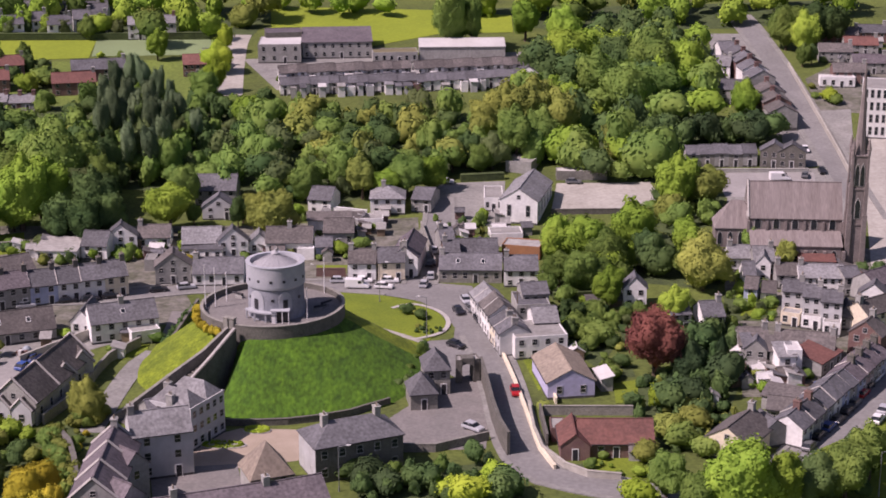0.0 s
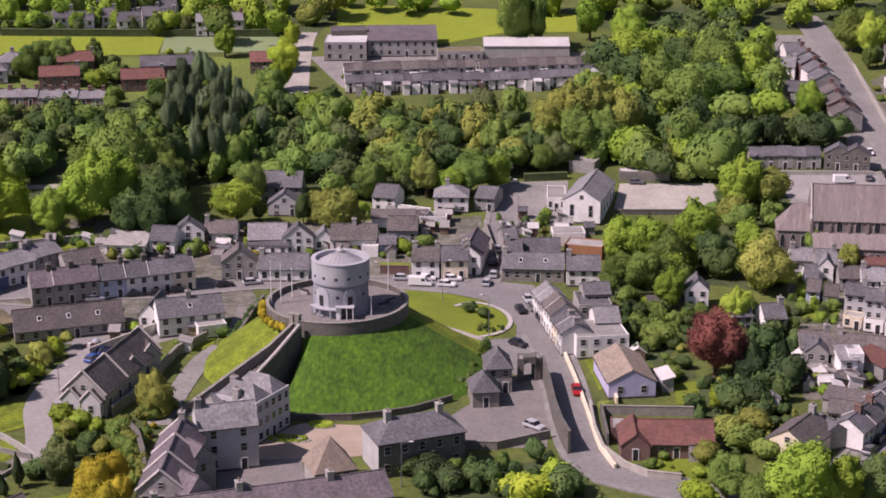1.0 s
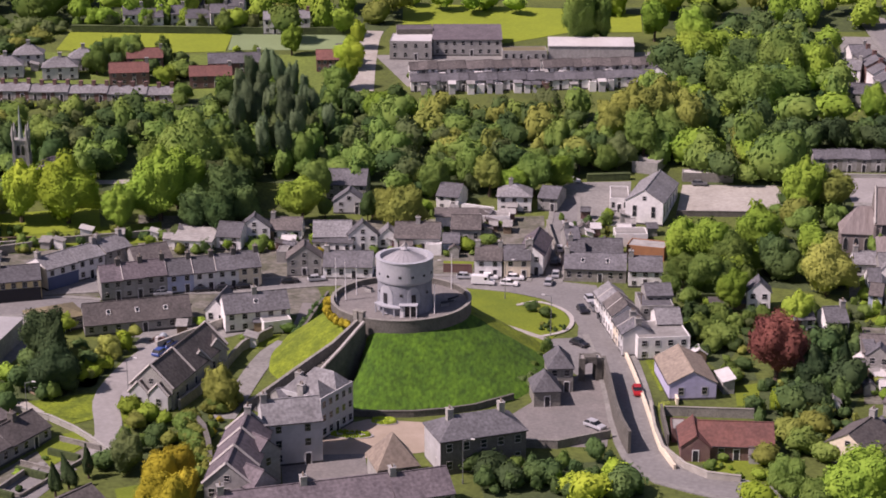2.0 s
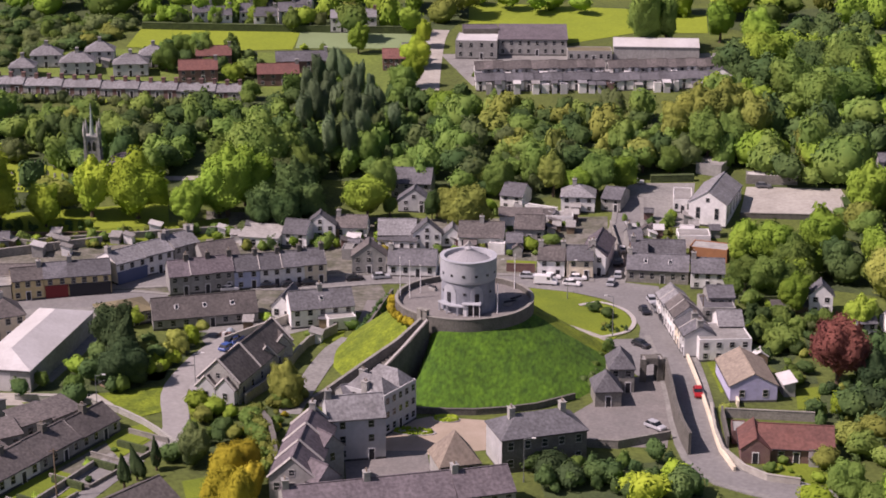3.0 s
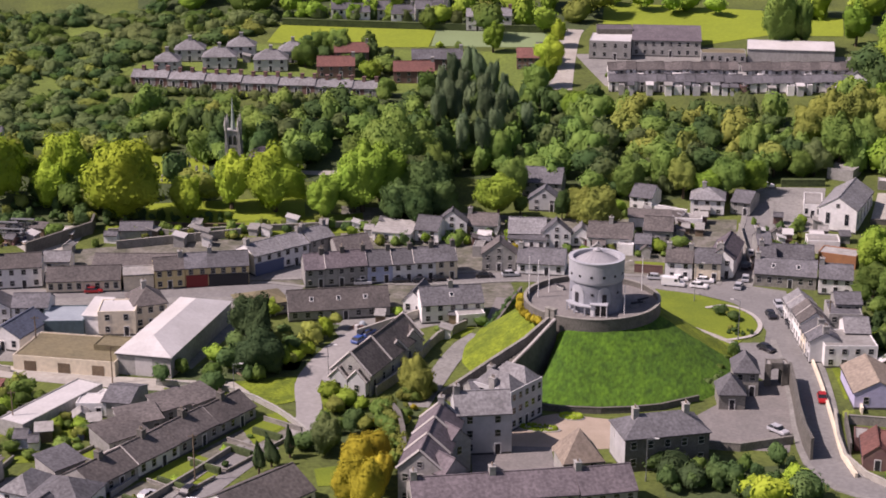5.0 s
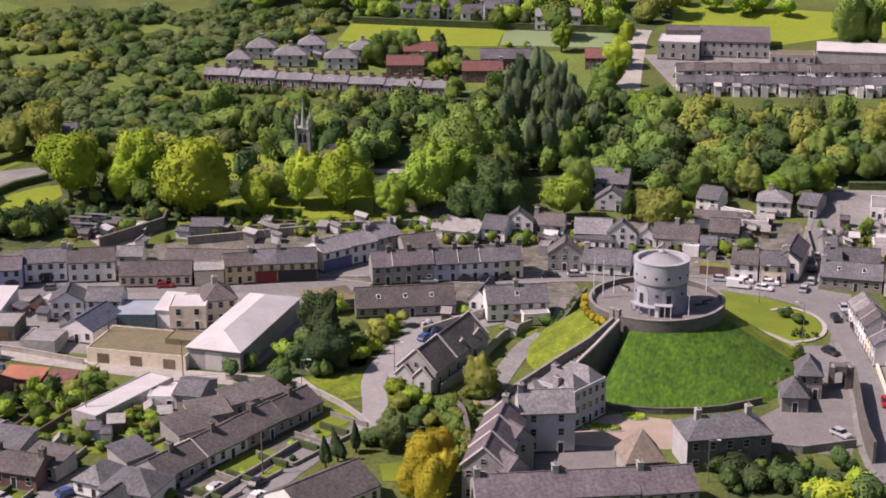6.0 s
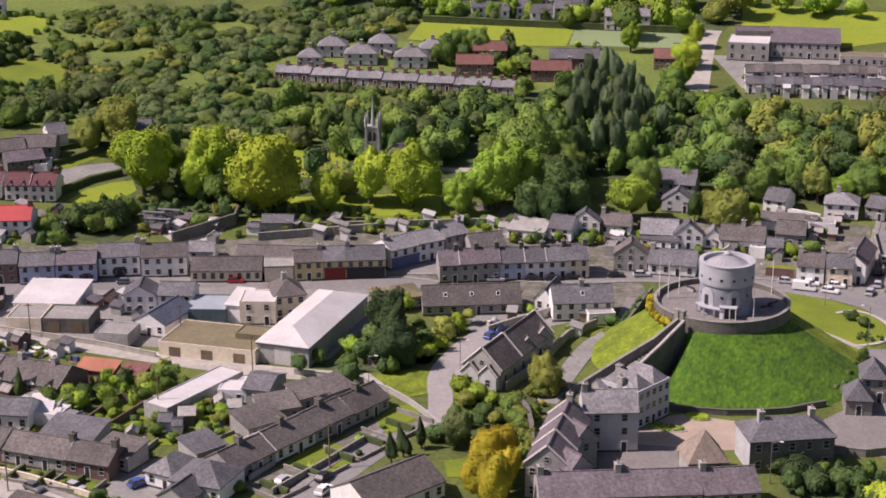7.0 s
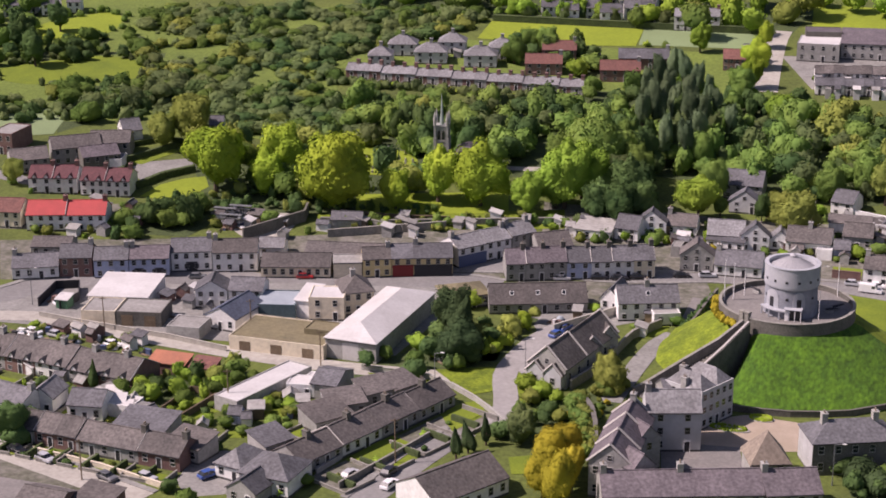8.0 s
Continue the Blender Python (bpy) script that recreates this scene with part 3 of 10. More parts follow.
def garden_wall(pts, h=1.6, w=0.4, material="stone", label="rough grey stone boundary wall", name="wall", smooth=False, base=None, low=-0.6):
    line = smooth_line(pts, 5.0) if smooth else [Vector(p) for p in pts]
    b = bmesh.new()
    strip(b, line, -w / 2, w / 2, low, h, base=base)
    if name == "hedge":
        strip(b, line, -w * 0.36, w * 0.36, h, h + 0.18, base=base)
    else:
        strip(b, line, -w / 2 - 0.06, w / 2 + 0.06, h, h + 0.12, base=base)
    return tagged(new(name, mesh_of(name, b, M[material])), label, "hedge" if name == "hedge" else "wall", kind="structure")


def plots(x0, y0, x1, y1, n, a, b, seed, material="stone", green=0.6, wall_h=0.75):
    """Garden plots along a row: n plots between the offsets a and b to the right of the way, with walls between, lawns and beds."""
    rr = random.Random(seed)
    p, q = Vector((x0, y0)), Vector((x1, y1))
    d = (q - p) / n
    m = Vector((d.y, -d.x)).normalized()
    for i in range(n + 1):
        u = p + d * i
        garden_wall([tuple(u + m * a), tuple(u + m * b)], wall_h + rr.uniform(-0.2, 0.3), 0.22, material, "low wall between two garden plots", "garden_wall")
        if i == n:
            break
        garden_wall([tuple(u + m * b), tuple(u + m * b + d * 0.72)], wall_h * 0.8, 0.25, material, "low wall along the end of a garden", "garden_wall")
        v = u + d
        if rr.random() < green:
            s0, s1 = a + (b - a) * rr.uniform(0.15, 0.35), b - (0.5 if b > a else -0.5)
            drape("lawn", [tuple(u + d * 0.1 + m * s0), tuple(u + d * 0.1 + m * s1), tuple(v - d * 0.1 + m * s1), tuple(v - d * 0.1 + m * s0)], "lawn", 0.1, "small mown garden lawn between walls", "lawn")
        for k in range(rr.randint(0, 2)):
            w = u + d * rr.uniform(0.15, 0.85) + m * (a + (b - a) * rr.uniform(0.3, 0.9))
            tree(w.x, w.y, rr.uniform(0.6, 1.2), "bush", rr.choice(("mid", "dark", "olive", "fresh")))


# ---- trees ----
def ripple(rng, n, freq):
    """A smooth wavy field over space, about -1 to 1, as a function of points."""
    k = rng.normal(size=(n, 3)) * freq
    ph = rng.random(n) * 6.28
    return lambda p: np.sin(p @ k.T + ph).sum(axis=1) / math.sqrt(n)


def crown_arrays(rng, clumps, cards, size, stretch=1.0, core=2, cone=False, deep=0.3):
    """A crown about one metre in radius: a billowing mass of leafy clumps with creases between them, covered in small leaf sprays. Returns points and faces."""
    cd = rng.normal(size=(clumps, 3))
    cd[:, 2] = cd[:, 2] * 0.8 + 0.25
    cd /= np.linalg.norm(cd, axis=1)[:, None]
    cw = 0.55 + 0.45 * rng.random(clumps)
    wide = 0.05 + 0.1 * rng.random(clumps)
    coarse, fine = ripple(rng, 5, 1.7), ripple(rng, 6, 6.0)
    lean = rng.normal(size=2) * 0.1
    plan = 1 + 0.13 * rng.normal(size=2)

    def mass(d):
        """Points on the crown's surface in the directions d."""
        bump = (cw * np.exp(-(1 - d @ cd.T) / wide)).max(axis=1)
        r = 1.08 - deep + deep * bump + 0.085 * coarse(d) + 0.045 * fine(d)
        r = r * np.where(d[:, 2] < -0.35, 1 - 0.35 * (-0.35 - d[:, 2]), 1.0)
        p = d * r[:, None]
        if cone:
            h = (p[:, 2] + 1) / 2
            p = p * np.stack([0.66 * (1.04 - np.clip(h, 0, 1)) + 0.03] * 2 + [np.full(len(h), 1.15)], 1)
        p = p * np.array([plan[0], plan[1], stretch])
        p[:, :2] += lean * p[:, 2:]
        return p

    bm = bmesh.new()
    bmesh.ops.create_icosphere(bm, subdivisions=core, radius=1.0)
    base = np.array([v.co[:] for v in bm.verts])
    base /= np.linalg.norm(base, axis=1)[:, None]
    fs = [[v.index for v in f.verts] for f in bm.faces]
    bm.free()
    vs = mass(base) * 0.93
    d = rng.normal(size=(cards, 3))
    d[:, 2] += 0.25
    d /= np.linalg.norm(d, axis=1)[:, None]
    e = np.cross(d, rng.normal(size=d.shape))
    e /= np.linalg.norm(e, axis=1)[:, None]
    g = np.cross(d, e)
    step = 0.09
    p0, p1, p2 = mass(d), mass((d + e * step) / math.hypot(1, step)), mass((d + g * step) / math.hypot(1, step))
    nrm = np.cross(p1 - p0, p2 - p0)
    nrm *= np.sign((nrm * p0).sum(axis=1))[:, None]
    nrm /= np.linalg.norm(nrm, axis=1)[:, None] + 1e-9
    nrm = nrm + rng.normal(size=d.shape) * 0.1 + np.array([0, 0, 0.1])
    nrm /= np.linalg.norm(nrm, axis=1)[:, None]
    p = p0 * (0.94 + 0.1 * rng.random(cards) ** 1.6)[:, None]
    t = np.cross(nrm, rng.normal(size=d.shape))
    t /= np.linalg.norm(t, axis=1)[:, None]
    u = np.cross(nrm, t)
    s = (size * (0.5 + 0.9 * rng.random(cards)))[:, None]
    quad = np.stack([p - t * s, p - u * s * 0.65 + nrm * s * 0.15, p + t * s, p + u * s * 0.65 + nrm * s * 0.15], 1).reshape(-1, 3)
    o = len(vs)
    q = o + 4 * np.arange(cards)
    fs += np.stack([q, q + 1, q + 2], 1).tolist() + np.stack([q, q + 2, q + 3], 1).tolist()
    return np.concatenate([vs, quad]), fs


def limb(bm, a, b, r0, r1, n=6):
    a, b = Vector(a), Vector(b)
    q = (b - a).to_track_quat("Z", "Y").to_matrix()
    ra = [bm.verts.new(a + q @ Vector((r0 * math.cos(k * 6.2832 / n), r0 * math.sin(k * 6.2832 / n), 0))) for k in range(n)]
    rb = [bm.verts.new(b + q @ Vector((r1 * math.cos(k * 6.2832 / n), r1 * math.sin(k * 6.2832 / n), 0))) for k in range(n)]
    for k in range(n):
        bm.faces.new((ra[k], ra[(k + 1) % n], rb[(k + 1) % n], rb[k]))


SHAPES = {}


def shape(kind, i):
    """Crown points of a kind (broad, tall, poplar, cone, bush, wood), variant i."""
    if (kind, i) not in SHAPES:
        rng = np.random.default_rng(100 + i + 17 * len(kind))
        args = dict(broad=(17, 2600, 0.05, 1.22, 3, False, 0.44), tall=(22, 2400, 0.05, 1.7, 3, False, 0.42), poplar=(26, 2000, 0.06, 2.6, 3, False, 0.5), cone=(20, 1500, 0.05, 1.0, 3, True), bush=(11, 420, 0.09, 0.8, 2, False, 0.4), wood=(11, 310, 0.1, 1.1, 2, False, 0.47))[kind]
        SHAPES[kind, i] = crown_arrays(rng, *args)
    return SHAPES[kind, i]


TREES = {}


def tree(x, y, r, kind="broad", leaf="fresh", hgt=None, z=None, label="", name="tree", group="", seed=None):
    """A tree whose crown has the radius r; hgt: height of the crown's middle over the ground."""
    i = (int(abs(x) * 7 + abs(y) * 3) if seed is None else seed) % 4
    hgt = hgt or {"broad": r * 1.08, "tall": r * 1.7, "poplar": r * 3.0, "cone": r * 1.1, "bush": r * 0.6}[kind]
    name = "shrub" if kind == "bush" else name
    key = (kind, i, leaf, round(hgt / r, 1))
    g = terr(x, y) if z is None else z
    turn = (x * 37 + y * 91) % 360
    at = Matrix.Translation((x, y, g)) @ pose(0, 0, 0, 0, 0, turn) @ Matrix.Diagonal((r, r, r, 1))
    if key not in TREES:
        v, f = shape(kind, i)
        t = new(name)
        me = bpy.data.meshes.new("crown")
        me.from_pydata((v + np.array([0, 0, key[3]])).tolist(), [], f)
        me.materials.append(LEAF[leaf])
        me.polygons.foreach_set("use_smooth", [True] * len(me.polygons))
        c = new("crown", me)
        c.parent = t
        b = bmesh.new()
        top = key[3]
        if kind != "bush":
            limb(b, (0, 0, -0.15), (0.02, 0.01, top * 0.55), 0.085, 0.055)
            rr = random.Random(i)
            for k in range(5):
                a = k * 1.256 + rr.random()
                limb(b, (0.02, 0.01, top * (0.42 + 0.03 * k)), (0.5 * math.cos(a), 0.5 * math.sin(a), top * 0.85 + 0.2 * rr.random()), 0.04, 0.015)
        else:
            limb(b, (0, 0, -0.1), (0, 0, top), 0.05, 0.02)
        part("trunk", b, M["bark"], t)
        t.matrix_basis = at
        TREES[key] = t
    else:
        s = TREES[key]
        t = copy_thing(s, Matrix.Identity(4))
        t.matrix_basis = at
        t.name = name
    words = {"fresh": "bright spring-green", "mid": "mid-green", "scrub": "grey-green", "dark": "dark green", "pine": "blackish-green", "olive": "olive-green", "blue": "blue-green", "gold": "golden yellow-green", "copper": "dark red copper", "lime": "lime-green"}[leaf]
    what = {"broad": "leafy broad-crowned tree", "tall": "tall leafy tree", "poplar": "slender columnar poplar", "cone": "tapering evergreen conifer", "bush": "rounded garden shrub"}[kind]
    return tagged(t, label or f"{words} {what} rooted in the ground", "shrub" if kind == "bush" else "tree", group)


def woods(name, spots, leaf, label, squash=1.0):
    """Many trees too far off to count, as one thing. spots: (x, y, radius, middle height)."""
    allv, allf, o = [], [], 0
    for k, (x, y, r, hg) in enumerate(spots):
        v, f = shape("wood", (k * 7) % 12)
        a = (k * 2.4) % 6.28
        c, s = math.cos(a), math.sin(a)
        fx, fy = 0.82 + 0.4 * ((k * 7) % 11) / 11, 0.82 + 0.4 * ((k * 3) % 13) / 13
        w = np.stack([(v[:, 0] * c - v[:, 1] * s) * r * fx + x, (v[:, 0] * s + v[:, 1] * c) * r * fy + y, v[:, 2] * r * squash * (0.8 + 0.75 * ((k * 5) % 7) / 7) + terr(x, y) + hg], -1)
        allv.append(w)
        allf.append(np.array(f) + o)
        o += len(v)
    V, F = np.concatenate(allv), np.concatenate(allf)
    me = bpy.data.meshes.new(name)
    me.vertices.add(len(V)), me.loops.add(len(F) * 3), me.polygons.add(len(F))
    me.vertices.foreach_set("co", V.ravel())
    me.loops.foreach_set("vertex_index", F.ravel())
    me.polygons.foreach_set("loop_start", np.arange(len(F)) * 3)
    me.polygons.foreach_set("use_smooth", np.ones(len(F), dtype=bool))
    me.update(calc_edges=True)
    me.materials.append(LEAF[leaf])
    return tagged(new(name, me), label, "trees", kind="stuff")


def inside(x, y, poly):
    c = False
    for (ax, ay), (bx, by) in zip(poly, poly[1:] + poly[:1]):
        if (ay > y) != (by > y) and x < (bx - ax) * (y - ay) / (by - ay) + ax:
            c = not c
    return c


GLADES = [[(-179.0, 411.0), (-166.0, 414.0), (-155.0, 412.0), (-150.7, 406.0), (-148.5, 398.0), (-158.0, 393.5), (-171.0, 393.0), (-178.0, 401.0)],
          [(-290, 491), (-281, 496), (-267, 494), (-262, 485), (-279, 477)],
          [(-269, 470), (-262, 482), (-251, 489), (-244, 480), (-252, 470), (-260, 460)],
          [(-230, 458), (-220, 468), (-213, 458), (-222, 446)],
          [(-247, 519), (-233, 527), (-225, 515), (-239, 507)]]


def fill_woods(poly, gap, rmin, rmax, mix, seed, label="dense mixed spring woodland of many trees", floor="undergrowth", low=1.0, squash=1.0):
    """Fill a plan outline with trees about gap metres apart; mix: leaf names, as often as they stand there."""
    rr = random.Random(seed)
    x0, x1 = min(p[0] for p in poly), max(p[0] for p in poly)
    y0, y1 = min(p[1] for p in poly), max(p[1] for p in poly)
    spots = {}
    y = y0
    while y < y1:
        x = x0
        while x < x1:
            px, py = x + rr.uniform(-0.45, 0.45) * gap, y + rr.uniform(-0.45, 0.45) * gap
            if inside(px, py, poly) and not any(inside(px, py, q) for q in GLADES):
                r = rmin * 1.1 + (rmax * 1.2 - rmin * 1.1) * rr.random() ** 1.4
                zone = noise.noise((px * 0.02, py * 0.02, seed)) * 0.5 + 0.5
                k = mix[int(min(0.999, max(0, zone * 0.7 + rr.random() * 0.5 - 0.1)) * len(mix))]
                spots.setdefault(k, []).append((px, py, r, r * low * rr.uniform(0.75, 1.15)))
            x += gap
        y += gap
    drape("undergrowth", poly, floor, 0.05, "green undergrowth and rough grass below the trees", "undergrowth")
    for k, s in spots.items():
        woods("woodland", s, k, label, squash)


# ---- cars and posts ----
def car(x, y, rot, colour="silver", van=False, z=None):
    t = thing("van" if van else "car", x, y, z, rot, f"{colour} {'panel van' if van else 'hatchback car'} standing on the asphalt", "van" if van else "car", "parked cars")
    if z is None:
        t.location.z += 0.08
    key = ("car", colour, van)
    if key not in CACHE:
        L, Wd = (5.4, 1.95) if van else (4.2, 1.75)
        prof = [(-L / 2, 0.35), (L / 2, 0.35), (L / 2 + 0.02, 0.75), (L * 0.44, 1.0), (L * 0.3, 1.15), (L * 0.2, 2.2), (-L / 2 + 0.05, 2.25), (-L / 2, 0.8)] if van else [(-L / 2, 0.3), (L / 2, 0.3), (L / 2, 0.68), (L * 0.45, 0.82), (L * 0.23, 0.92), (-L * 0.42, 0.95), (-L / 2, 0.85)]
        b = bmesh.new()
        ends = [[b.verts.new((px, s * Wd / 2 * (0.96 if pz > 0.9 else 1), pz)) for px, pz in prof] for s in (-1, 1)]
        n = len(prof)
        b.faces.new(ends[0]), b.faces.new(ends[1][::-1])
        for i in range(n):
            b.faces.new((ends[0][(i + 1) % n], ends[0][i], ends[1][i], ends[1][(i + 1) % n]))
        bmesh.ops.recalc_face_normals(b, faces=b.faces)
        bmesh.ops.bevel(b, geom=b.edges[:], offset=0.06, segments=1, affect="EDGES")
        body = mesh_of("body", b, CARS[colour])
        b = bmesh.new()
        if van:
            box(b, L * 0.205, -Wd * 0.44, 1.25, L * 0.285, Wd * 0.44, 2.0)
            for s in (-1, 1):
                box(b, L * 0.05, s * Wd * 0.475 - 0.02, 1.3, L * 0.2, s * Wd * 0.475 + 0.02, 1.95)
            glass, cap = mesh_of("windscreen", b, M["glass"]), None
        else:
            cab = [(-L * 0.46, 0.92), (L * 0.24, 0.9), (L * 0.08, 1.38), (-L * 0.32, 1.42)]
            for inset, lo in ((0.03, 0), ):
                ends = [[b.verts.new((px, s * (Wd / 2 - (0.05 if pz < 1 else 0.2)), pz)) for px, pz in cab] for s in (-1, 1)]
                b.faces.new(ends[0]), b.faces.new(ends[1][::-1])
                for i in range(4):
                    b.faces.new((ends[0][(i + 1) % 4], ends[0][i], ends[1][i], ends[1][(i + 1) % 4]))
            bmesh.ops.recalc_face_normals(b, faces=b.faces)
            glass = mesh_of("windscreen", b, M["glass"])
            b = bmesh.new()
            box(b, -L * 0.33, -Wd / 2 + 0.2, 1.4, L * 0.09, Wd / 2 - 0.2, 1.45)
            for s in (-1, 1):
                box(b, -L * 0.14, s * (Wd / 2 - 0.13) - 0.03, 0.92, -L * 0.1, s * (Wd / 2 - 0.13) + 0.03, 1.4)
            cap = mesh_of("car_roof", b, CARS[colour])
        CACHE[key] = body, glass, cap, L, Wd
    if "wheel" not in CACHE:
        b = bmesh.new()
        bmesh.ops.create_cone(b, cap_ends=True, segments=12, radius1=0.32, radius2=0.32, depth=0.22, matrix=pose(0, 0, 0, 90))
        w = mesh_of("tyre", b, M["tyre"])
        b = bmesh.new()
        bmesh.ops.create_cone(b, cap_ends=True, segments=10, radius1=0.2, radius2=0.17, depth=0.25, matrix=pose(0, 0, 0, 90))
        CACHE["wheel"] = w, mesh_of("rim", b, M["steel"])
    body, glass, cap, L, Wd = CACHE[key]
    share("body", body, t, Matrix.Identity(4))
    share("windscreen", glass, t, Matrix.Identity(4))
    if cap:
        share("car_roof", cap, t, Matrix.Identity(4))
    for sx in (-0.31, 0.31):
        for sy in (-1, 1):
            o = share("wheel", CACHE["wheel"][0], t, pose(sx * L, sy * (Wd / 2 - 0.12), 0.32))
            share("rim", CACHE["wheel"][1], o, Matrix.Identity(4))


def lamp_post(x, y, h=8.0, rot=0.0, z=None, arm=1.4):
    t = thing("street_lamp", x, y, z, rot, "slim grey steel street lamp beside the road", "street lamp", "street lamps")
    b = bmesh.new()
    lathe(b, [(0.13, -0.3), (0.13, 0.9), (0.08, 1.0), (0.06, h)], 8, close=True)
    part("pole", b, M["steel"], t)
    b = bmesh.new()
    limb(b, (0, 0, h - 0.1), (arm, 0, h + 0.25), 0.05, 0.04)
    part("arm", b, M["steel"], t)
    b = bmesh.new()
    box(b, arm - 0.1, -0.12, h + 0.18, arm + 0.6, 0.12, h + 0.32)
    part("lamp_head", b, M["paint_white"], t)


def pole(x, y, h=8.0, z=None, material="timber", r=0.14, label="weathered timber utility pole standing in the ground", cross=True):
    t = thing("utility_pole", x, y, z, 20, label, "pole", "poles")
    b = bmesh.new()
    lathe(b, [(r, -0.5), (r * 0.75, h)], 8, close=True)
    part("shaft", b, M[material], t)
    if cross:
        b = bmesh.new()
        box(b, -0.8, -0.06, h - 0.5, 0.8, 0.06, h - 0.36)
        part("crossarm", b, M[material], t)


# ---- the round tower ----
TX, TY, TZ = -32.8, 308.2, 10.0
tw = thing("martello_tower", TX, TY, TZ, 0, "round grey rendered gun tower with conical lead roof", "tower")
b = bmesh.new()
lathe(b, [(5.95, -0.4), (5.85, 0.4), (5.72, 6.75), (5.76, 6.95)], 64)
part("lower_drum", b, M["tower"], tw)
b = bmesh.new()
lathe(b, [(5.74, 6.9), (6.0, 7.1), (6.05, 7.5), (6.02, 11.75), (6.14, 11.85), (6.14, 12.1), (5.2, 12.1), (5.15, 10.9), (0.1, 10.8)], 64)
part("parapet", b, M["tower_top"], tw, "pale rendered parapet ring")
b = bmesh.new()
lathe(b, [(4.75, 10.95), (4.78, 11.15), (0.75, 13.35), (0.02, 13.4)], 48)
cone = part("roof", b, M["lead"], tw, "pale grey conical lead roof")
b = bmesh.new()
limb(b, (4.7, 0, 11.22), (0.8, 0, 13.38), 0.05, 0.04, 4)
rib = mesh_of("seam", b, M["lead"])
for k in range(20):
    share("seam", rib, cone, pose(0, 0, 0, 0, 0, k * 18))
b = bmesh.new()
lathe(b, [(0.75, 13.2), (0.7, 13.6), (0.85, 13.65), (0.3, 14.1), (0.08, 14.3), (0.05, 15.2)], 12, close=True)
part("lantern", b, M["lead"], tw)
b = bmesh.new()
box(b, -0.3, -0.06, 0, 0.3, 0.3, 0.55)
slit = mesh_of("gun_loop", b, M["paint_dark"])
for k in range(14):
    a = radians(k * 360 / 14 + 9)
    share("gun_loop", slit, tw, pose(6.03 * math.cos(a), 6.03 * math.sin(a), 8.6, 0, 0, math.degrees(a) + 90))
for a in (-150, -118, -92, -64, -30):
    share("gun_loop", slit, tw, pose(5.78 * math.cos(radians(a)), 5.78 * math.sin(radians(a)), 4.4, 0, 0, a + 90))


def arch_panel(w, h, r, t, z0):
    """A raised arched panel bent round the drum of radius r."""
    b = bmesh.new()
    n = 12
    rows = []
    for i in range(n + 1):
        u = -1 + 2 * i / n
        top = z0 + h * (0.55 + 0.45 * math.sqrt(max(0, 1 - u * u)))
        a = u * w / 2 / r
        rows.append([b.verts.new((math.sin(a) * q, -math.cos(a) * q, z)) for q, z in ((r - 0.05, z0), (r + t, z0), (r + t, top), (r - 0.05, top))])
    for p, q in zip(rows, rows[1:]):
        for k in range(4):
            b.faces.new((p[k], p[(k + 1) % 4], q[(k + 1) % 4], q[k]))
    b.faces.new(rows[0]), b.faces.new(rows[-1][::-1])
    bmesh.ops.recalc_face_normals(b, faces=b.faces)
    return b


for a, w in ((-128, 3.6), (-66, 2.8)):
    p = part("arched_recess", arch_panel(w, 4.2, 5.76, 0.12, 2.3), M["tower_top"], tw, "white arched doorway surround", pose(0, 0, 0, 0, 0, a + 90))
    b = bmesh.new()
    box(b, -0.5, -5.98, 2.5, 0.5, -5.8, 4.8)
    part("door", b, M["paint_dark"], p)
b = bmesh.new()
for i in range(15):
    a0, a1 = radians(-150 + i * 4.4), radians(-150 + (i + 1) * 4.4)
    v = [b.verts.new((math.cos(q) * r, math.sin(q) * r, z)) for z in (2.0, 2.3) for q, r in ((a0, 5.4), (a1, 5.4), (a1, 7.1), (a0, 7.1))]
    for q in ((3, 2, 1, 0), (4, 5, 6, 7), (0, 1, 5, 4), (2, 3, 7, 6)):
        b.faces.new([v[k] for k in q])
part("balcony", b, M["tower_top"], tw, "curved white balcony slab")
for a in (-149, -126, -104, -86):
    b = bmesh.new()
    box(b, -0.16, -0.16, -0.3, 0.16, 0.16, 2.02)
    part("pier", b, M["tower_top"], tw, at=pose(6.8 * math.cos(radians(a)), 6.8 * math.sin(radians(a)), 0))
b = bmesh.new()
box(b, -0.6, -7.2, 2.7, 3.3, -5.2, 2.9)
part("porch_roof", b, M["tower_top"], tw, "flat white porch roof")
b = bmesh.new()
box(b, -0.4, -6.9, -0.3, 0.5, -5.2, 2.7)
part("porch_wall", b, M["paint_white"], tw)
b = bmesh.new()
box(b, 0.5, -6.0, -0.3, 3.1, -5.0, 2.7)
part("porch_glazing", b, M["glass"], tw)
for x in (1.8, 3.1):
    b = bmesh.new()
    box(b, x - 0.08, -7.1, -0.3, x + 0.08, -6.94, 2.7)
    part("porch_post", b, M["paint_white"], tw)

tw.matrix_basis = tw.matrix_basis @ Matrix.Diagonal((0.95, 0.95, 0.9, 1))

# ---- the mound and its platform ----
PX, PY = -33.8, 310.6
REACH = [(-180, 25.5), (-150, 29), (-128, 30), (-121, 22), (-114, 17.5), (-107, 27), (-101, 34), (-90, 35), (-70, 35), (-50, 36), (-30, 34), (-12, 31), (10, 29.5), (20, 28), (43, 24), (60, 26), (90, 29), (144, 25), (180, 25.5)]


def reach(a):
    for (p, r), (q, s) in zip(REACH, REACH[1:]):
        if p <= a <= q:
            return r + (s - r) * (a - p) / (q - p)
    return 29


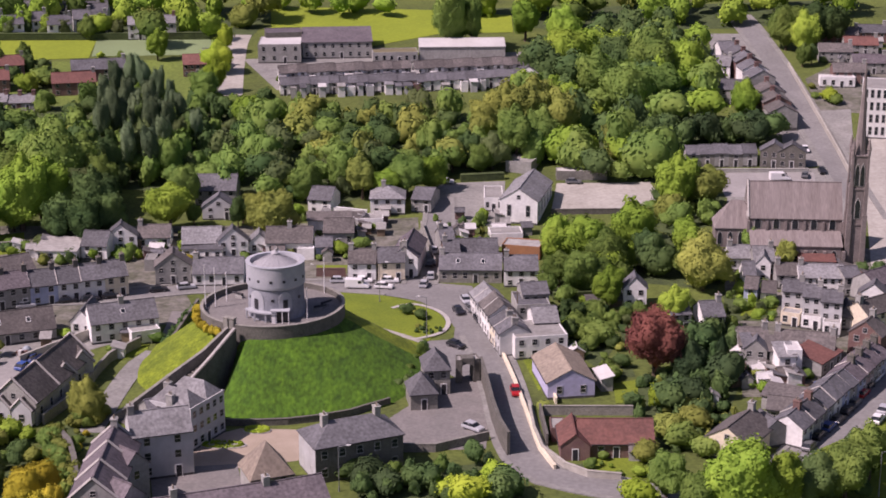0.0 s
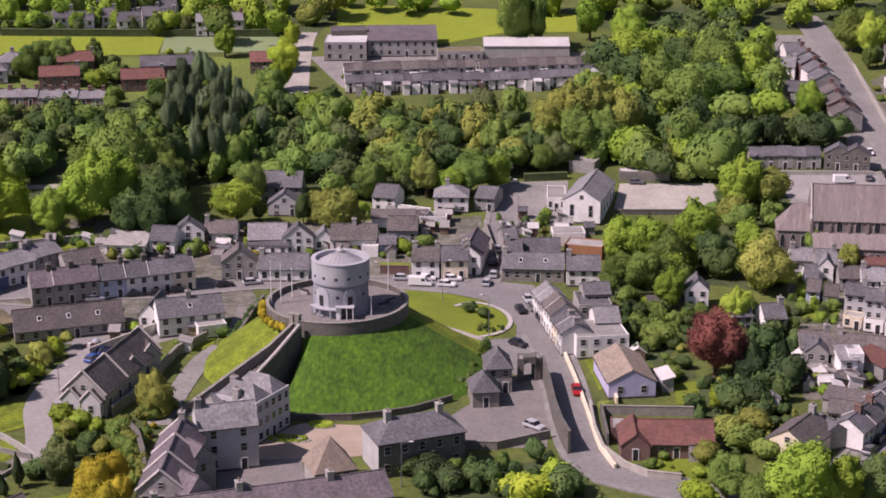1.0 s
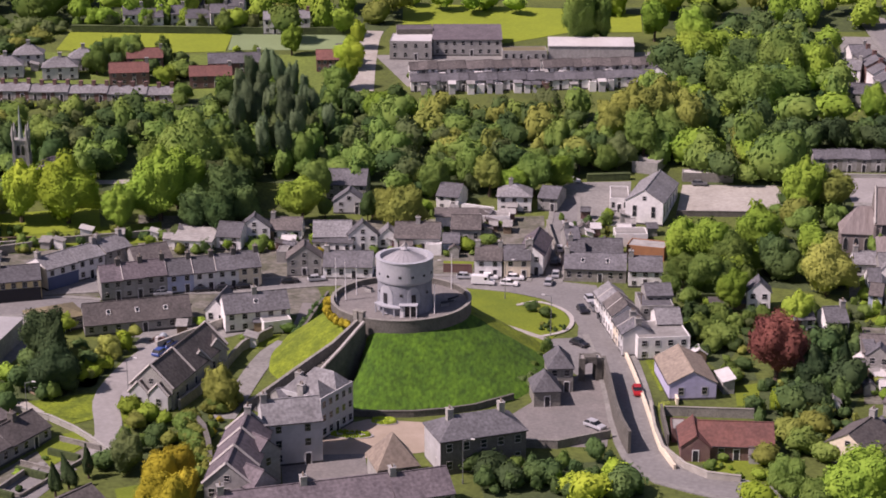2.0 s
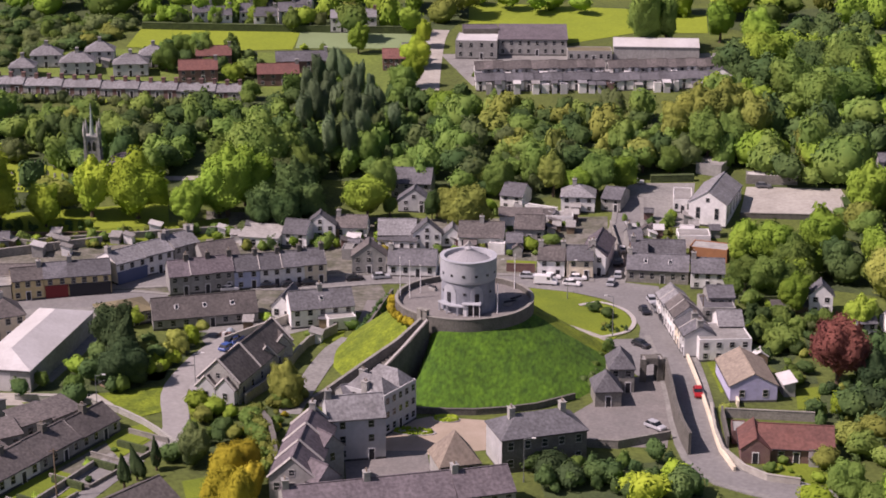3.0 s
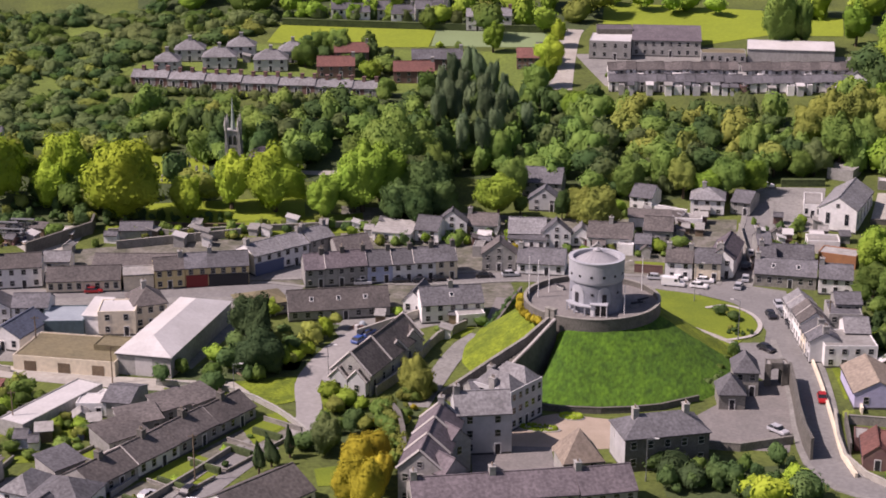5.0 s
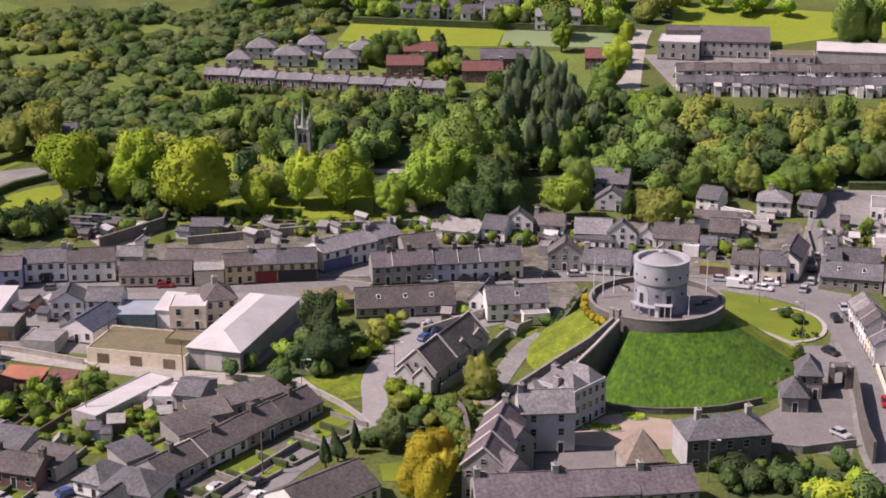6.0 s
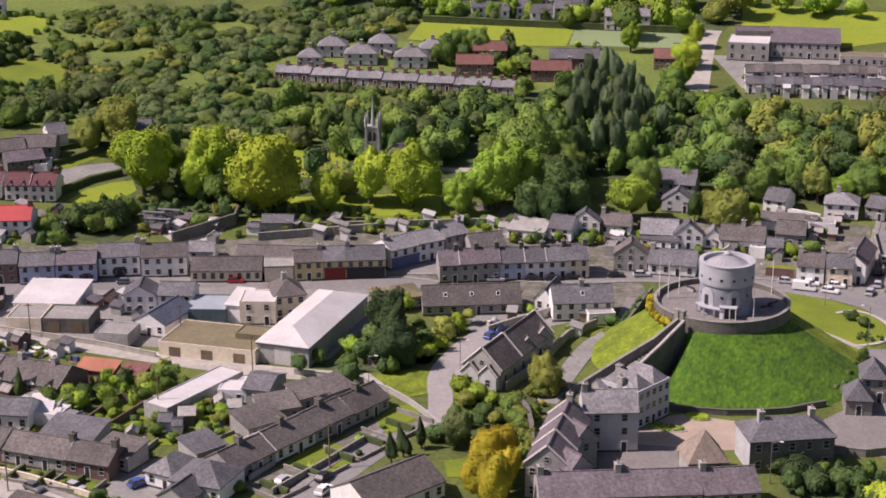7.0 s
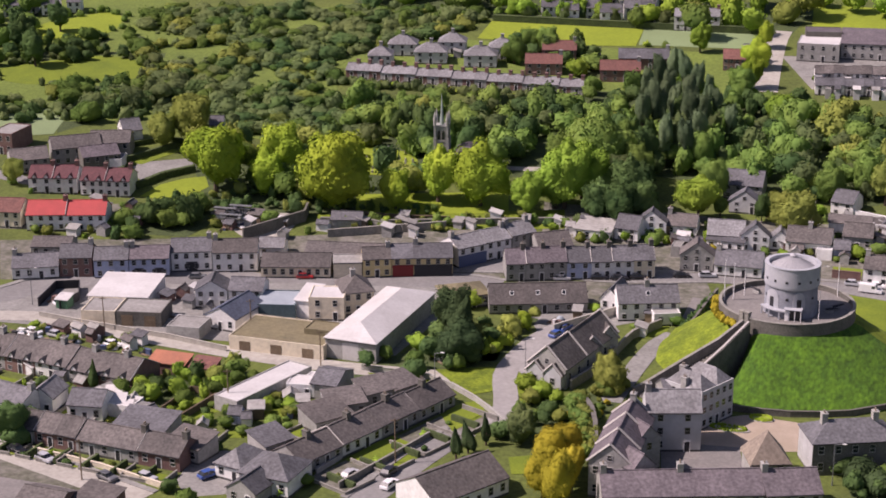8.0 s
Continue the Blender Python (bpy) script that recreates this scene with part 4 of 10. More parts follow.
b = bmesh.new()
rows = []
for k in range(121):
    a = -180 + 3 * k
    R = reach(a) * (1 + 0.02 * noise.noise((a * 0.05, 1, 2)))
    row = []
    for j in range(23):
        s = j / 22
        r = 13.0 + (R - 13.0) * s
        x, y = PX + r * math.cos(radians(a)), PY + r * math.sin(radians(a))
        z = 9.1 * (1 - s) ** 1.05 - 0.35 * (s > 0.98)
        z += (0.35 * noise.noise((x * 0.16, y * 0.16, 3)) + 0.12 * noise.noise((x * 0.6, y * 0.6, 5))) * min(1, 6 * s * (1 - s) + 0.05)
        row.append(b.verts.new((x, y, z)))
    rows.append(row)
for k in range(120):
    a = -180 + 3 * k + 1.5
    for j in range(22):
        f = b.faces.new((rows[k][j], rows[k][j + 1], rows[k + 1][j + 1], rows[k + 1][j]))
        f.smooth = True
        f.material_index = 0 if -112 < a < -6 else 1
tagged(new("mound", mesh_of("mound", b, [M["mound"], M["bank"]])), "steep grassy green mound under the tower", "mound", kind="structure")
rg = random.Random(4)
b = bmesh.new()
prism(b, [(PX + 13.9 * math.cos(radians(k * 5)), PY + 13.9 * math.sin(radians(k * 5))) for k in range(72)], 5.5, TZ)
tagged(new("platform", mesh_of("platform", b, M["terrace"])), "brown-grey paved terrace round the tower", "terrace", kind="structure")
ring = [(PX + 14.0 * math.cos(radians(a)), PY + 14.0 * math.sin(radians(a))) for a in range(-117, 237, 3)]
garden_wall(ring, 11.0, 0.55, "stone_dark", "dark stone parapet wall round the tower terrace", "parapet_wall", base=0.0, low=6.2)
b = bmesh.new()
strip(b, [Vector(p) for p in ring], -0.34, 0.34, 11.12, 11.24, base=0.0)
tagged(new("coping", mesh_of("coping", b, M["stone"])), "grey stone coping along the parapet wall", "coping", kind="structure")
for a in (-117.5, -123):
    b = bmesh.new()
    box(b, -0.5, -0.5, -3, 0.5, 0.5, 2.2)
    box(b, -0.62, -0.62, 2.2, 0.62, 0.62, 2.42)
    pier = tagged(new("gate_pier", mesh_of("gate_pier", b, M["stone"])), "square stone gate pier at the terrace entrance", "gate pier", "gate piers")
    pier.matrix_basis = pose(PX + 14.0 * math.cos(radians(a)), PY + 14.0 * math.sin(radians(a)), TZ, 0, 0, a)


woods("hedge", [(PX + (14.9 + 0.5 * (k % 2)) * math.cos(radians(168 + k * 3.4)), PY + (14.9 + 0.5 * (k % 2)) * math.sin(radians(168 + k * 3.4)), 0.8 + 0.25 * ((k * 3) % 4) / 4, 9.2) for k in range(20)], "gold", "low golden-green hedge along the terrace wall")


def ramp_wall(pts, w, low, material, label):
    """A wall with a sloping top through (x, y, z) points, down to low under the top (or to the height low[i])."""
    b = bmesh.new()
    rows = []
    n = len(pts)
    for i, p in enumerate(pts):
        d = (Vector(pts[min(i + 1, n - 1)][:2]) - Vector(pts[max(i - 1, 0)][:2])).normalized()
        nx, ny = -d.y * w / 2, d.x * w / 2
        rows.append([b.verts.new(c) for c in ((p[0] + nx, p[1] + ny, low), (p[0] + nx, p[1] + ny, p[2]), (p[0] - nx, p[1] - ny, p[2]), (p[0] - nx, p[1] - ny, low))])
    for u, v in zip(rows, rows[1:]):
        for k in range(3):
            b.faces.new((u[k], u[k + 1], v[k + 1], v[k]))
    b.faces.new(rows[0]), b.faces.new(rows[-1][::-1])
    bmesh.ops.recalc_face_normals(b, faces=b.faces)
    return tagged(new("wall", mesh_of("wall", b, M[material])), label, "wall", kind="structure")


WA = [(-59.5, 277.6, 1.3), (-57.7, 279.9, 1.8), (-51.1, 288.0, 4.8), (-45.4, 293.2, 7.7), (-41.2, 297.6, 10.8)]
WB = [(-55.5, 274.0, 1.3), (-53.3, 276.4, 1.8), (-47.2, 282.9, 5.0), (-43.2, 289.0, 8.2), (-39.8, 296.6, 10.8)]
ramp_wall(WA, 0.7, -0.5, "stone", "grey stone wall climbing the mound beside steps")
# the dark tone carries the shade on this wall's near face
ramp_wall(WB, 0.9, -0.5, "stone_dark", "high stone retaining wall climbing the mound, darkened for its shaded face")
ramp_wall([(x, y, z + 0.14) for x, y, z in WB], 0.45, -0.4, "kerb", "pale stone coping along the retaining wall")
b = bmesh.new()
n = 34
for i in range(n):
    t = i / n
    k = min(len(WA) - 2, int(t * (len(WA) - 1)))
    u = t * (len(WA) - 1) - k
    A, B, A2, B2 = (Vector(w[k]).lerp(Vector(w[k + 1]), q) for w, q in ((WA, u), (WB, u), (WA, min(1, u + 4.2 / n)), (WB, min(1, u + 4.2 / n))))
    z = max(0.12, (A.z + B.z) / 2 - 2.2) if t < 0.8 else (A.z + B.z) / 2 - 2.2 + (t - 0.8) * 5.5
    slab(b, [(B.x, B.y, z), (B2.x, B2.y, z), (A2.x, A2.y, z), (A.x, A.y, z)], 1.0)
bmesh.ops.recalc_face_normals(b, faces=b.faces)
# darker stone paints in the shade lying between the two walls
tagged(new("steps", mesh_of("steps", b, M["stone_dark"])), "stone steps climbing between two walls, darkened to stand for shade", "steps", kind="structure")
for x, y, h in ((-47.1, 310.4, 9.0), (-45.3, 311.5, 8.0), (-26.5, 304.6, 6.0), (-24.2, 320.1, 7.5), (-43.5, 315, 6)):
    t = thing("flagpole", x, y, TZ, 0, "slim white flagpole standing on the terrace", "flagpole", "flagpoles")
    b = bmesh.new()
    lathe(b, [(0.11, -0.2), (0.09, h * 0.5), (0.06, h)], 8, close=True)
    part("shaft", b, M["paint_white"], t)
    b = bmesh.new()
    lathe(b, [(0.02, h), (0.12, h + 0.1), (0.02, h + 0.2)], 8)
    part("finial", b, M["paint_white"], t)
for x, y, a in ((-41.5, 317.5, 150), (-24.5, 309.5, 20), (-23.4, 312.0, 40)):
    t = thing("cannon", x, y, TZ, a, "old dark iron cannon on a low white carriage", "cannon", "cannons")
    b = bmesh.new()
    limb(b, (-1.1, 0, 0.75), (1.5, 0, 0.95), 0.26, 0.16, 10)
    part("barrel", b, M["paint_dark"], t)
    b = bmesh.new()
    box(b, -1.2, -0.45, 0, 0.5, 0.45, 0.5)
    part("carriage", b, M["render_grey"], t)

# flower beds in the gravel garden
for x, y, rx, ry in ((-38.5, 266.0, 4.2, 1.5), (-33.2, 272.5, 2.6, 1.5)):
    b = bmesh.new()
    lathe(b, [(1.0, -0.2), (1.0, 0.22), (0.9, 0.25), (0.85, 0.15)], 24, close=True)
    for v in b.verts:
        v.co.x *= rx
        v.co.y *= ry
    t = thing("flower_bed", x, y, None, 0, "oval garden bed edged with clipped golden hedge", "flower bed", "flower beds")
    part("kerb", b, M["kerb"], t)
    fv, ff = [], []
    for k in range(220):
        q, s = rg.uniform(0, 6.28), (0.82 if k < 150 else rg.random() * 0.8)
        px, py, h = rx * s * math.cos(q), ry * s * math.sin(q), 0.75 if k < 150 else 0.4
        o = len(fv)
        for c in range(3):
            fv.append((px + 0.28 * math.cos(c * 2.1 + q), py + 0.28 * math.sin(c * 2.1 + q), 0.1 + rg.uniform(0, 0.3)))
        fv.append((px, py, h + rg.uniform(-0.15, 0.15)))
        ff += [(o, o + 1, o + 3), (o + 1, o + 2, o + 3), (o + 2, o, o + 3)]
    me = bpy.data.meshes.new("planting")
    me.from_pydata(fv, [], ff)
    me.materials.append(LEAF["lime"])
    o = new("planting", me)
    o.parent = t


# ---- churches ----
def lancet(par, x, y, z, w, h, turn=0.0):
    key = ("lancet", w, h)
    if key not in CACHE:
        pts = [(-w / 2, 0), (w / 2, 0), (w / 2, h * 0.65), (w * 0.36, h * 0.82), (0, h), (-w * 0.36, h * 0.82), (-w / 2, h * 0.65)]
        f, p = bmesh.new(), bmesh.new()
        for bm, k, y0, y1 in ((f, 1.3, -0.08, 0.02), (p, 1.0, -0.12, 0.0)):
            fa = [bm.verts.new((q * k, y0, r * (1 + (k - 1) * 0.3) - (k - 1) * 0.4)) for q, r in pts]
            ba = [bm.verts.new((v.co.x, y1, v.co.z)) for v in fa]
            bm.faces.new(fa), bm.faces.new(ba[::-1])
            for i in range(7):
                bm.faces.new((fa[i], ba[i], ba[(i + 1) % 7], fa[(i + 1) % 7]))
            bmesh.ops.recalc_face_normals(bm, faces=bm.faces)
        CACHE[key] = mesh_of("lancet_surround", f, M["kerb"]), mesh_of("pane", p, M["glass"])
    o = share("lancet_window", CACHE[key][0], par, pose(x, y, z, 0, 0, turn))
    share("pane", CACHE[key][1], o, Matrix.Identity(4))


def steeple(par, x, y, w, h, tip, stone, turn=0.0, base=0.46, cap=""):
    """A square tower with buttresses, belfry openings, pinnacles and a spire, as parts of par."""
    at = pose(x, y, 0, 0, 0, turn)
    b = bmesh.new()
    box(b, -w / 2, -w / 2, -3, w / 2, w / 2, h)
    for z in (h * 0.35, h * 0.68, h - 0.3):
        box(b, -w / 2 - 0.15, -w / 2 - 0.15, z, w / 2 + 0.15, w / 2 + 0.15, z + 0.35)
    sh = part("tower", b, M[stone], par, at=at)
    for sx in (-1, 1):
        for sy in (-1, 1):
            b = bmesh.new()
            for k, z1 in ((0.55, h * 0.45), (0.4, h * 0.75), (0.28, h + 0.4)):
                box(b, sx * w / 2 - k, sy * w / 2 - k, -3, sx * w / 2 + k, sy * w / 2 + k, z1)
            part("buttress", b, M[stone], sh)
            b = bmesh.new()
            lathe(b, [(0.42, h), (0.42, h + 1.3), (0.55, h + 1.4), (0.04, h + 4.2)], 8, cx=sx * w / 2, cy=sy * w / 2, close=True)
            part("pinnacle", b, M[stone], sh)
    b = bmesh.new()
    lathe(b, [(w * base, h), (w * base * 0.92, h + 0.8), (w * base * 0.65, h + (tip - h) * 0.3), (0.06, tip)], 8, close=True)
    part("spire", b, M[cap or stone], par, "slim pale green spire" if cap else "tapering stone spire", at)
    for k in range(4):
        a = k * 90
        m = pose(0, 0, 0, 0, 0, a)
        for dx in (-w * 0.17, w * 0.17):
            p = m @ Vector((dx, -w / 2, h * 0.72))
            lancet(sh, p.x, p.y, p.z, 0.9, h * 0.2, a)
        p = m @ Vector((0, -w / 2, h * 0.42))
        lancet(sh, p.x, p.y, p.z, 1.1, h * 0.18, a)


ch = thing("church", 82.4, 371.6, None, -4.5, "brown stone gothic church with slate roof and tall spire", "church")
L, Wn, hn, rn = 21.6, 10.0, 9.5, 7.2
for nm, fn, mt in (("nave_wall", wall_mesh, "stone_church"), ("nave_roof", roof_mesh, "slate_church")):
    b = bmesh.new()
    fn(b, L, Wn, hn, rn, "g")
    part(nm, b, M[mt], ch)
for nm, fn, mt in (("aisle_wall", wall_mesh, "stone_church"), ("aisle_roof", roof_mesh, "slate_church")):
    b = bmesh.new()
    fn(b, L - 1, 4.6, 3.8, 2.6, "m")
    part(nm, b, M[mt], ch, at=pose(0, -4.6, 0))
for nm, fn, mt in (("chancel_wall", wall_mesh, "stone_church"), ("chancel_roof", roof_mesh, "slate_church")):
    b = bmesh.new()
    fn(b, 10.4, 8.0, 6.6, 5.4, "h")
    part(nm, b, M[mt], ch, at=pose(-L / 2 - 2.3, 1.0, 0))
for i in range(5):
    lancet(ch, -L / 2 + 2.16 + i * 4.32, 0, 6.7, 1.3, 2.6)
    lancet(ch, -L / 2 + 2.16 + i * 4.32, -4.6, 0.8, 1.0, 2.2)
for i in range(3):
    lancet(ch, -L / 2 - 6.4 + i * 2.4, 1.0, 2.4, 1.0, 3.2)
b = bmesh.new()
box(b, -L / 2 - 0.25, -0.1, hn - 0.5, -L / 2 + 0.3, Wn + 0.1, hn + 0.5)
limb(b, (-L / 2, -0.2, hn), (-L / 2, Wn / 2, hn + rn + 0.45), 0.28, 0.28, 4)
limb(b, (-L / 2, Wn + 0.2, hn), (-L / 2, Wn / 2, hn + rn + 0.45), 0.28, 0.28, 4)
part("gable_coping", b, M["kerb"], ch)
steeple(ch, L / 2 + 2.6, -2.0, 3.5, 25.5, 47.5, "stone_church", 0, 0.42)
for i in range(6):
    b = bmesh.new()
    box(b, -L / 2 + i * 4.32 - 0.35, -5.5, -1, -L / 2 + i * 4.32 + 0.35, -4.55, 2.9)
    part("buttress", b, M["stone_church"], ch)
    b = bmesh.new()
    box(b, -L / 2 + i * 4.32 - 0.3, -0.35, 5.8, -L / 2 + i * 4.32 + 0.3, 0.02, 8.6)
    part("buttress", b, M["stone_church"], ch)



def rack(x, y, rot, n=4):
    """Tall open steel shelving in the nursery yard."""
    t = thing("storage_rack", x, y, None, rot, "tall dark steel storage rack in a yard", "rack")
    for i in range(n + 1):
        for d in (0.0, 1.2):
            b = bmesh.new()
            box(b, i * 2.0 - n - 0.06, d - 0.06, -0.2, i * 2.0 - n + 0.06, d + 0.06, 3.6)
            part("post", b, M["paint_dark"], t)
    for z in (0.5, 1.6, 2.7, 3.5):
        b = bmesh.new()
        box(b, -n - 0.1, -0.05, z, n + 0.1, 1.25, z + 0.12)
        part("shelf", b, M["steel"], t)
    rr = random.Random(int(x * 10))
    for i in range(2 * n):
        b = bmesh.new()
        z = rr.choice((0.62, 1.72, 2.82))
        u = (i + 0.2) * 1.0 - n
        box(b, u, 0.1, z, u + 0.7, 1.0, z + rr.uniform(0.4, 0.8))
        part("crate", b, M[rr.choice(("timber", "render_white", "paint_dark", "render_grey"))], t)


# roads and yards
road([(-128.3, 339.9), (-112.2, 343.8), (-98.1, 346.9), (-82.9, 345.8), (-67.3, 349.7), (-56.5, 353.5), (-38.8, 354.7), (-23.5, 354.6), (-11.9, 352.1)], 6.4, 'grey asphalt street', walk_l=1.5, walk_r=1.3)
road([(-23.5, 354.6), (-11.9, 352.1), (-0.5, 345.3), (4.3, 335.5), (7.5, 323.4), (9.8, 307.0)], 8.5, 'wide grey asphalt hill road', lift=0.09)
road([(7.7, 322.0), (9.8, 307.0), (11.5, 289.2), (12.5, 273.1), (14.1, 261.4), (18.0, 253.6), (28.3, 248.3), (37.8, 242.5)], 6.4, 'grey asphalt street', walk_l=1.5, walk_r=1.3)
road([(-225.0, 277.5), (-212.7, 291.4), (-206.4, 301.3), (-182.1, 312.9), (-156.3, 322.3), (-129.0, 327.9), (-111.7, 332.0), (-104.3, 331.0)], 9, 'grey asphalt street', walk_l=1.5)
road([(-5.4, 355.3), (-4.2, 368.6), (-2.2, 385.9), (-0.8, 396.7), (-1.3, 411.9)], 6, 'grey asphalt street', walk_l=1.2, walk_r=1.2)
road([(104.1, 581.9), (105.4, 564.4), (106.2, 533.4), (106.4, 502.1), (106.0, 469.8), (106.1, 443.4), (105.6, 417.4), (105.5, 392.2)], 6.5, 'grey asphalt street', walk_l=1.6, walk_r=1.6)
road([(-214.2, 275.1), (-199.3, 279.8), (-184.8, 277.5), (-162.2, 274.9), (-141.0, 272.9), (-121.3, 272.5), (-97.0, 274.5)], 6, 'pale concrete back lane', material='concrete')
road([(-176.2, 218.6), (-166.0, 215.3), (-146.4, 209.5), (-131.3, 205.0)], 6, 'pale worn asphalt street', material='concrete', walk_l=1.2)
road([(-94.2, 215.8), (-90.4, 234.9), (-86.4, 249.3)], 6, 'grey asphalt street', walk_l=1.5)
road([(56.4, 251.6), (63.0, 263.0), (73.6, 278.8), (90.9, 305.0)], 6.5, 'grey asphalt street', walk_l=1.5, walk_r=1.5)
road([(-81.5, 251.7), (-82.1, 263.4), (-85.6, 274.3), (-87.4, 283.3), (-86.3, 299.0), (-83.2, 309.1)], 5, 'pale tarmac drive', lift=0.15, material='tarmac_pale')
road([(-65.9, 494.5), (-68.5, 523.3), (-70.2, 548.7), (-70.0, 560.9)], 10, 'pale tarmac school drive', material='concrete')
road([(-119.4, 342.5), (-112.8, 349.4), (-106.7, 369.4)], 6, 'grey asphalt street')
road([(-265.3, 358.0), (-235.6, 356.5), (-224.4, 374.5), (-213.0, 383.5), (-197.5, 384.6)], 5, 'grey asphalt street')
road([(-138.8, 411.6), (-124.8, 410.1), (-112.3, 413.0)], 3, 'pale churchyard path', material='concrete')
drape('road', [(-15.0, 355.9), (-2.0, 356.6), (6.5, 354.3), (7.7, 345.7), (9.3, 331.0), (8.9, 320.4), (4.4, 315.9), (2.1, 317.9), (2.5, 327.3), (-0.5, 337.2), (-6.9, 346.0), (-14.7, 350.3)], 'asphalt', 0.11, 'wide grey asphalt junction', 'road')
drape('road', [(-3.5, 318.5), (2.0, 319.5), (6.5, 312.0), (8.0, 299.0), (2.0, 298.5), (-2.0, 305.0), (-3.0, 312.0)], 'asphalt', 0.1, 'grey asphalt apron before the gateway', 'road')
drape('lawn', [(-23.9, 350.8), (-14.7, 348.7), (-6.8, 344.1), (-1.1, 336.3), (1.5, 327.2), (-2.6, 319.8), (-4.0, 314.9), (-8.1, 305.3), (-18.0, 317.3), (-24.2, 338.2)], 'lawn', 0.1, 'mown bright green grass beside the mound', 'lawn')
road([(-11.1, 338.9), (-7.5, 341.5), (-3.6, 339.9), (-0.1, 335.2), (1.1, 329.2), (-0.2, 323.7), (-3.4, 320.7), (-6.3, 319.2)], 1, 'pale kerb round the grass island', material='kerb', lift=0.26)
road([(-13.9, 326.3), (-10.7, 323.6), (-7.6, 321.0), (-4.5, 318.1)], 1.6, 'pale footpath across the grass', material='concrete', lift=0.16)
drape('yard', [(30.0, 421.5), (54.5, 421.4), (55.8, 410.5), (52.1, 400.6), (27.2, 400.7)], 'concrete', 0.06, 'pale tarmac sports yard', 'ground')
drape('yard', [(-4.0, 421.5), (16.5, 423.5), (14.8, 392.9), (-5.4, 392.3)], 'paving', 0.05, 'grey tarmac school yard', 'ground')
drape('yard', [(-14.2, 263.4), (-8.3, 263.4), (7.4, 264.5), (8.9, 289.2), (7.8, 303.9), (1.7, 297.9), (-9.7, 278.4)], 'terrace', 0.05, 'brown-grey gravel courtyard', 'ground')
drape('yard', [(-108.7, 389.5), (-48.0, 392.5), (-6.2, 398.5), (-5.0, 357.3), (-98.7, 349.4)], 'backyard_shaded', 0.03, 'patchy grey and green back yards, darkened for shade between houses', 'ground')
drape('yard', [(-233.0, 318.5), (-169.3, 344.8), (-119.0, 369.4), (-96.5, 365.1), (-99.9, 340.1), (-220.1, 298.2)], 'backyard_shaded', 0.03, 'patchy grey and green back yards, darkened for shade between houses', 'ground')
drape('yard', [(-225.7, 292.3), (-152.0, 319.3), (-108.9, 327.8), (-112.2, 282.1), (-213.1, 273.5)], 'paving', 0.03, "grey concrete builders' yard", 'ground')
drape('garden', [(-211.0, 270.3), (-142.0, 269.3), (-94.9, 268.2), (-104.2, 219.5), (-176.5, 219.0)], 'grass', 0.025, 'rough green back gardens between houses', 'ground')
drape('yard', [(-167.2, 205.2), (-148.5, 205.3), (-132.7, 203.4), (-160.0, 194.6)], 'terrace', 0.04, 'brown gravel yard', 'ground')
drape('yard', [(-88.3, 286.4), (-88.5, 300.1), (-82.9, 312.9), (-74.4, 310.0), (-78.5, 273.5)], 'tarmac_pale', 0.13, 'pale tarmac car park', 'ground')
drape('yard', [(-92.9, 315.5), (-72.8, 325.8), (-67.2, 317.9), (-84.9, 301.2)], 'paving', 0.035, 'grey paved yard', 'ground')
drape('garden', [(66.9, 377.1), (105.0, 374.6), (87.7, 306.5), (72.6, 283.3), (56.6, 306.7)], 'backyard_shaded', 0.03, 'patchy brown and green back yards, darkened for shade between houses', 'ground')
drape('yard', [(76.7, 429.9), (103.7, 428.9), (98.5, 368.4), (65.8, 370.4)], 'paving', 0.03, 'grey paved church forecourt', 'ground')
drape('yard', [(-192.4, 354.1), (-167.1, 362.0), (-165.9, 344.2), (-176.2, 342.4)], 'concrete', 0.05, 'pale concrete nursery yard', 'ground')
drape('garden', [(-43.2, 253.9), (-44.2, 268.3), (-36.3, 273.7), (-25.4, 273.0), (-23.8, 260.1)], 'gravel', 0.05, 'pale sandy gravel garden', 'ground')
road([(-62.9, 271.8), (-62.3, 283.6), (-61.6, 295.5), (-60.3, 306.2), (-58.0, 312.6)], 4.4, 'narrow brown-grey lane below the mound', material='paving', lift=0.12)
drape('yard', [(-49.7, 256.6), (-35.1, 258.4), (-32.6, 246.6), (-47.2, 244.6)], 'terrace', 0.06, 'brown gravel courtyard', 'ground')
drape('field', [(-170.2, 524.8), (-171.4, 545.9), (-116.2, 551.5), (-114.8, 531.3), (-146.2, 523.8)], 'field', 0.1, 'bright green playing field', 'ground')
drape('court', [(-116.2, 551.5), (-75.6, 554.8), (-75.8, 537.4), (-114.2, 532.8)], 'court', 0.1, 'pale green tennis courts', 'ground')
drape('field', [(-62.0, 597.8), (-4.7, 594.1), (24.5, 586.1), (24.2, 564.5), (-0.6, 563.5), (-23.3, 548.5), (-58.8, 564.1)], 'field', 0.1, 'bright green playing field', 'ground')
drape('field', [(-345.0, 425.0), (-345.0, 520.0), (-300.0, 535.0), (-262.0, 500.0), (-252.0, 452.0), (-262.0, 425.0), (-300.0, 405.0)], 'meadow', 0.05, 'rough green meadow between hedges', 'ground', rounded=True)
drape('field', [(-302.7, 428.7), (-308.5, 437.8), (-297.6, 451.5), (-287.9, 460.9), (-274.0, 463.1), (-262.7, 454.6), (-263.2, 445.0), (-274.2, 436.9), (-289.7, 428.0)], 'lawn', 0.1, 'green pasture between hedges', 'ground', rounded=True)
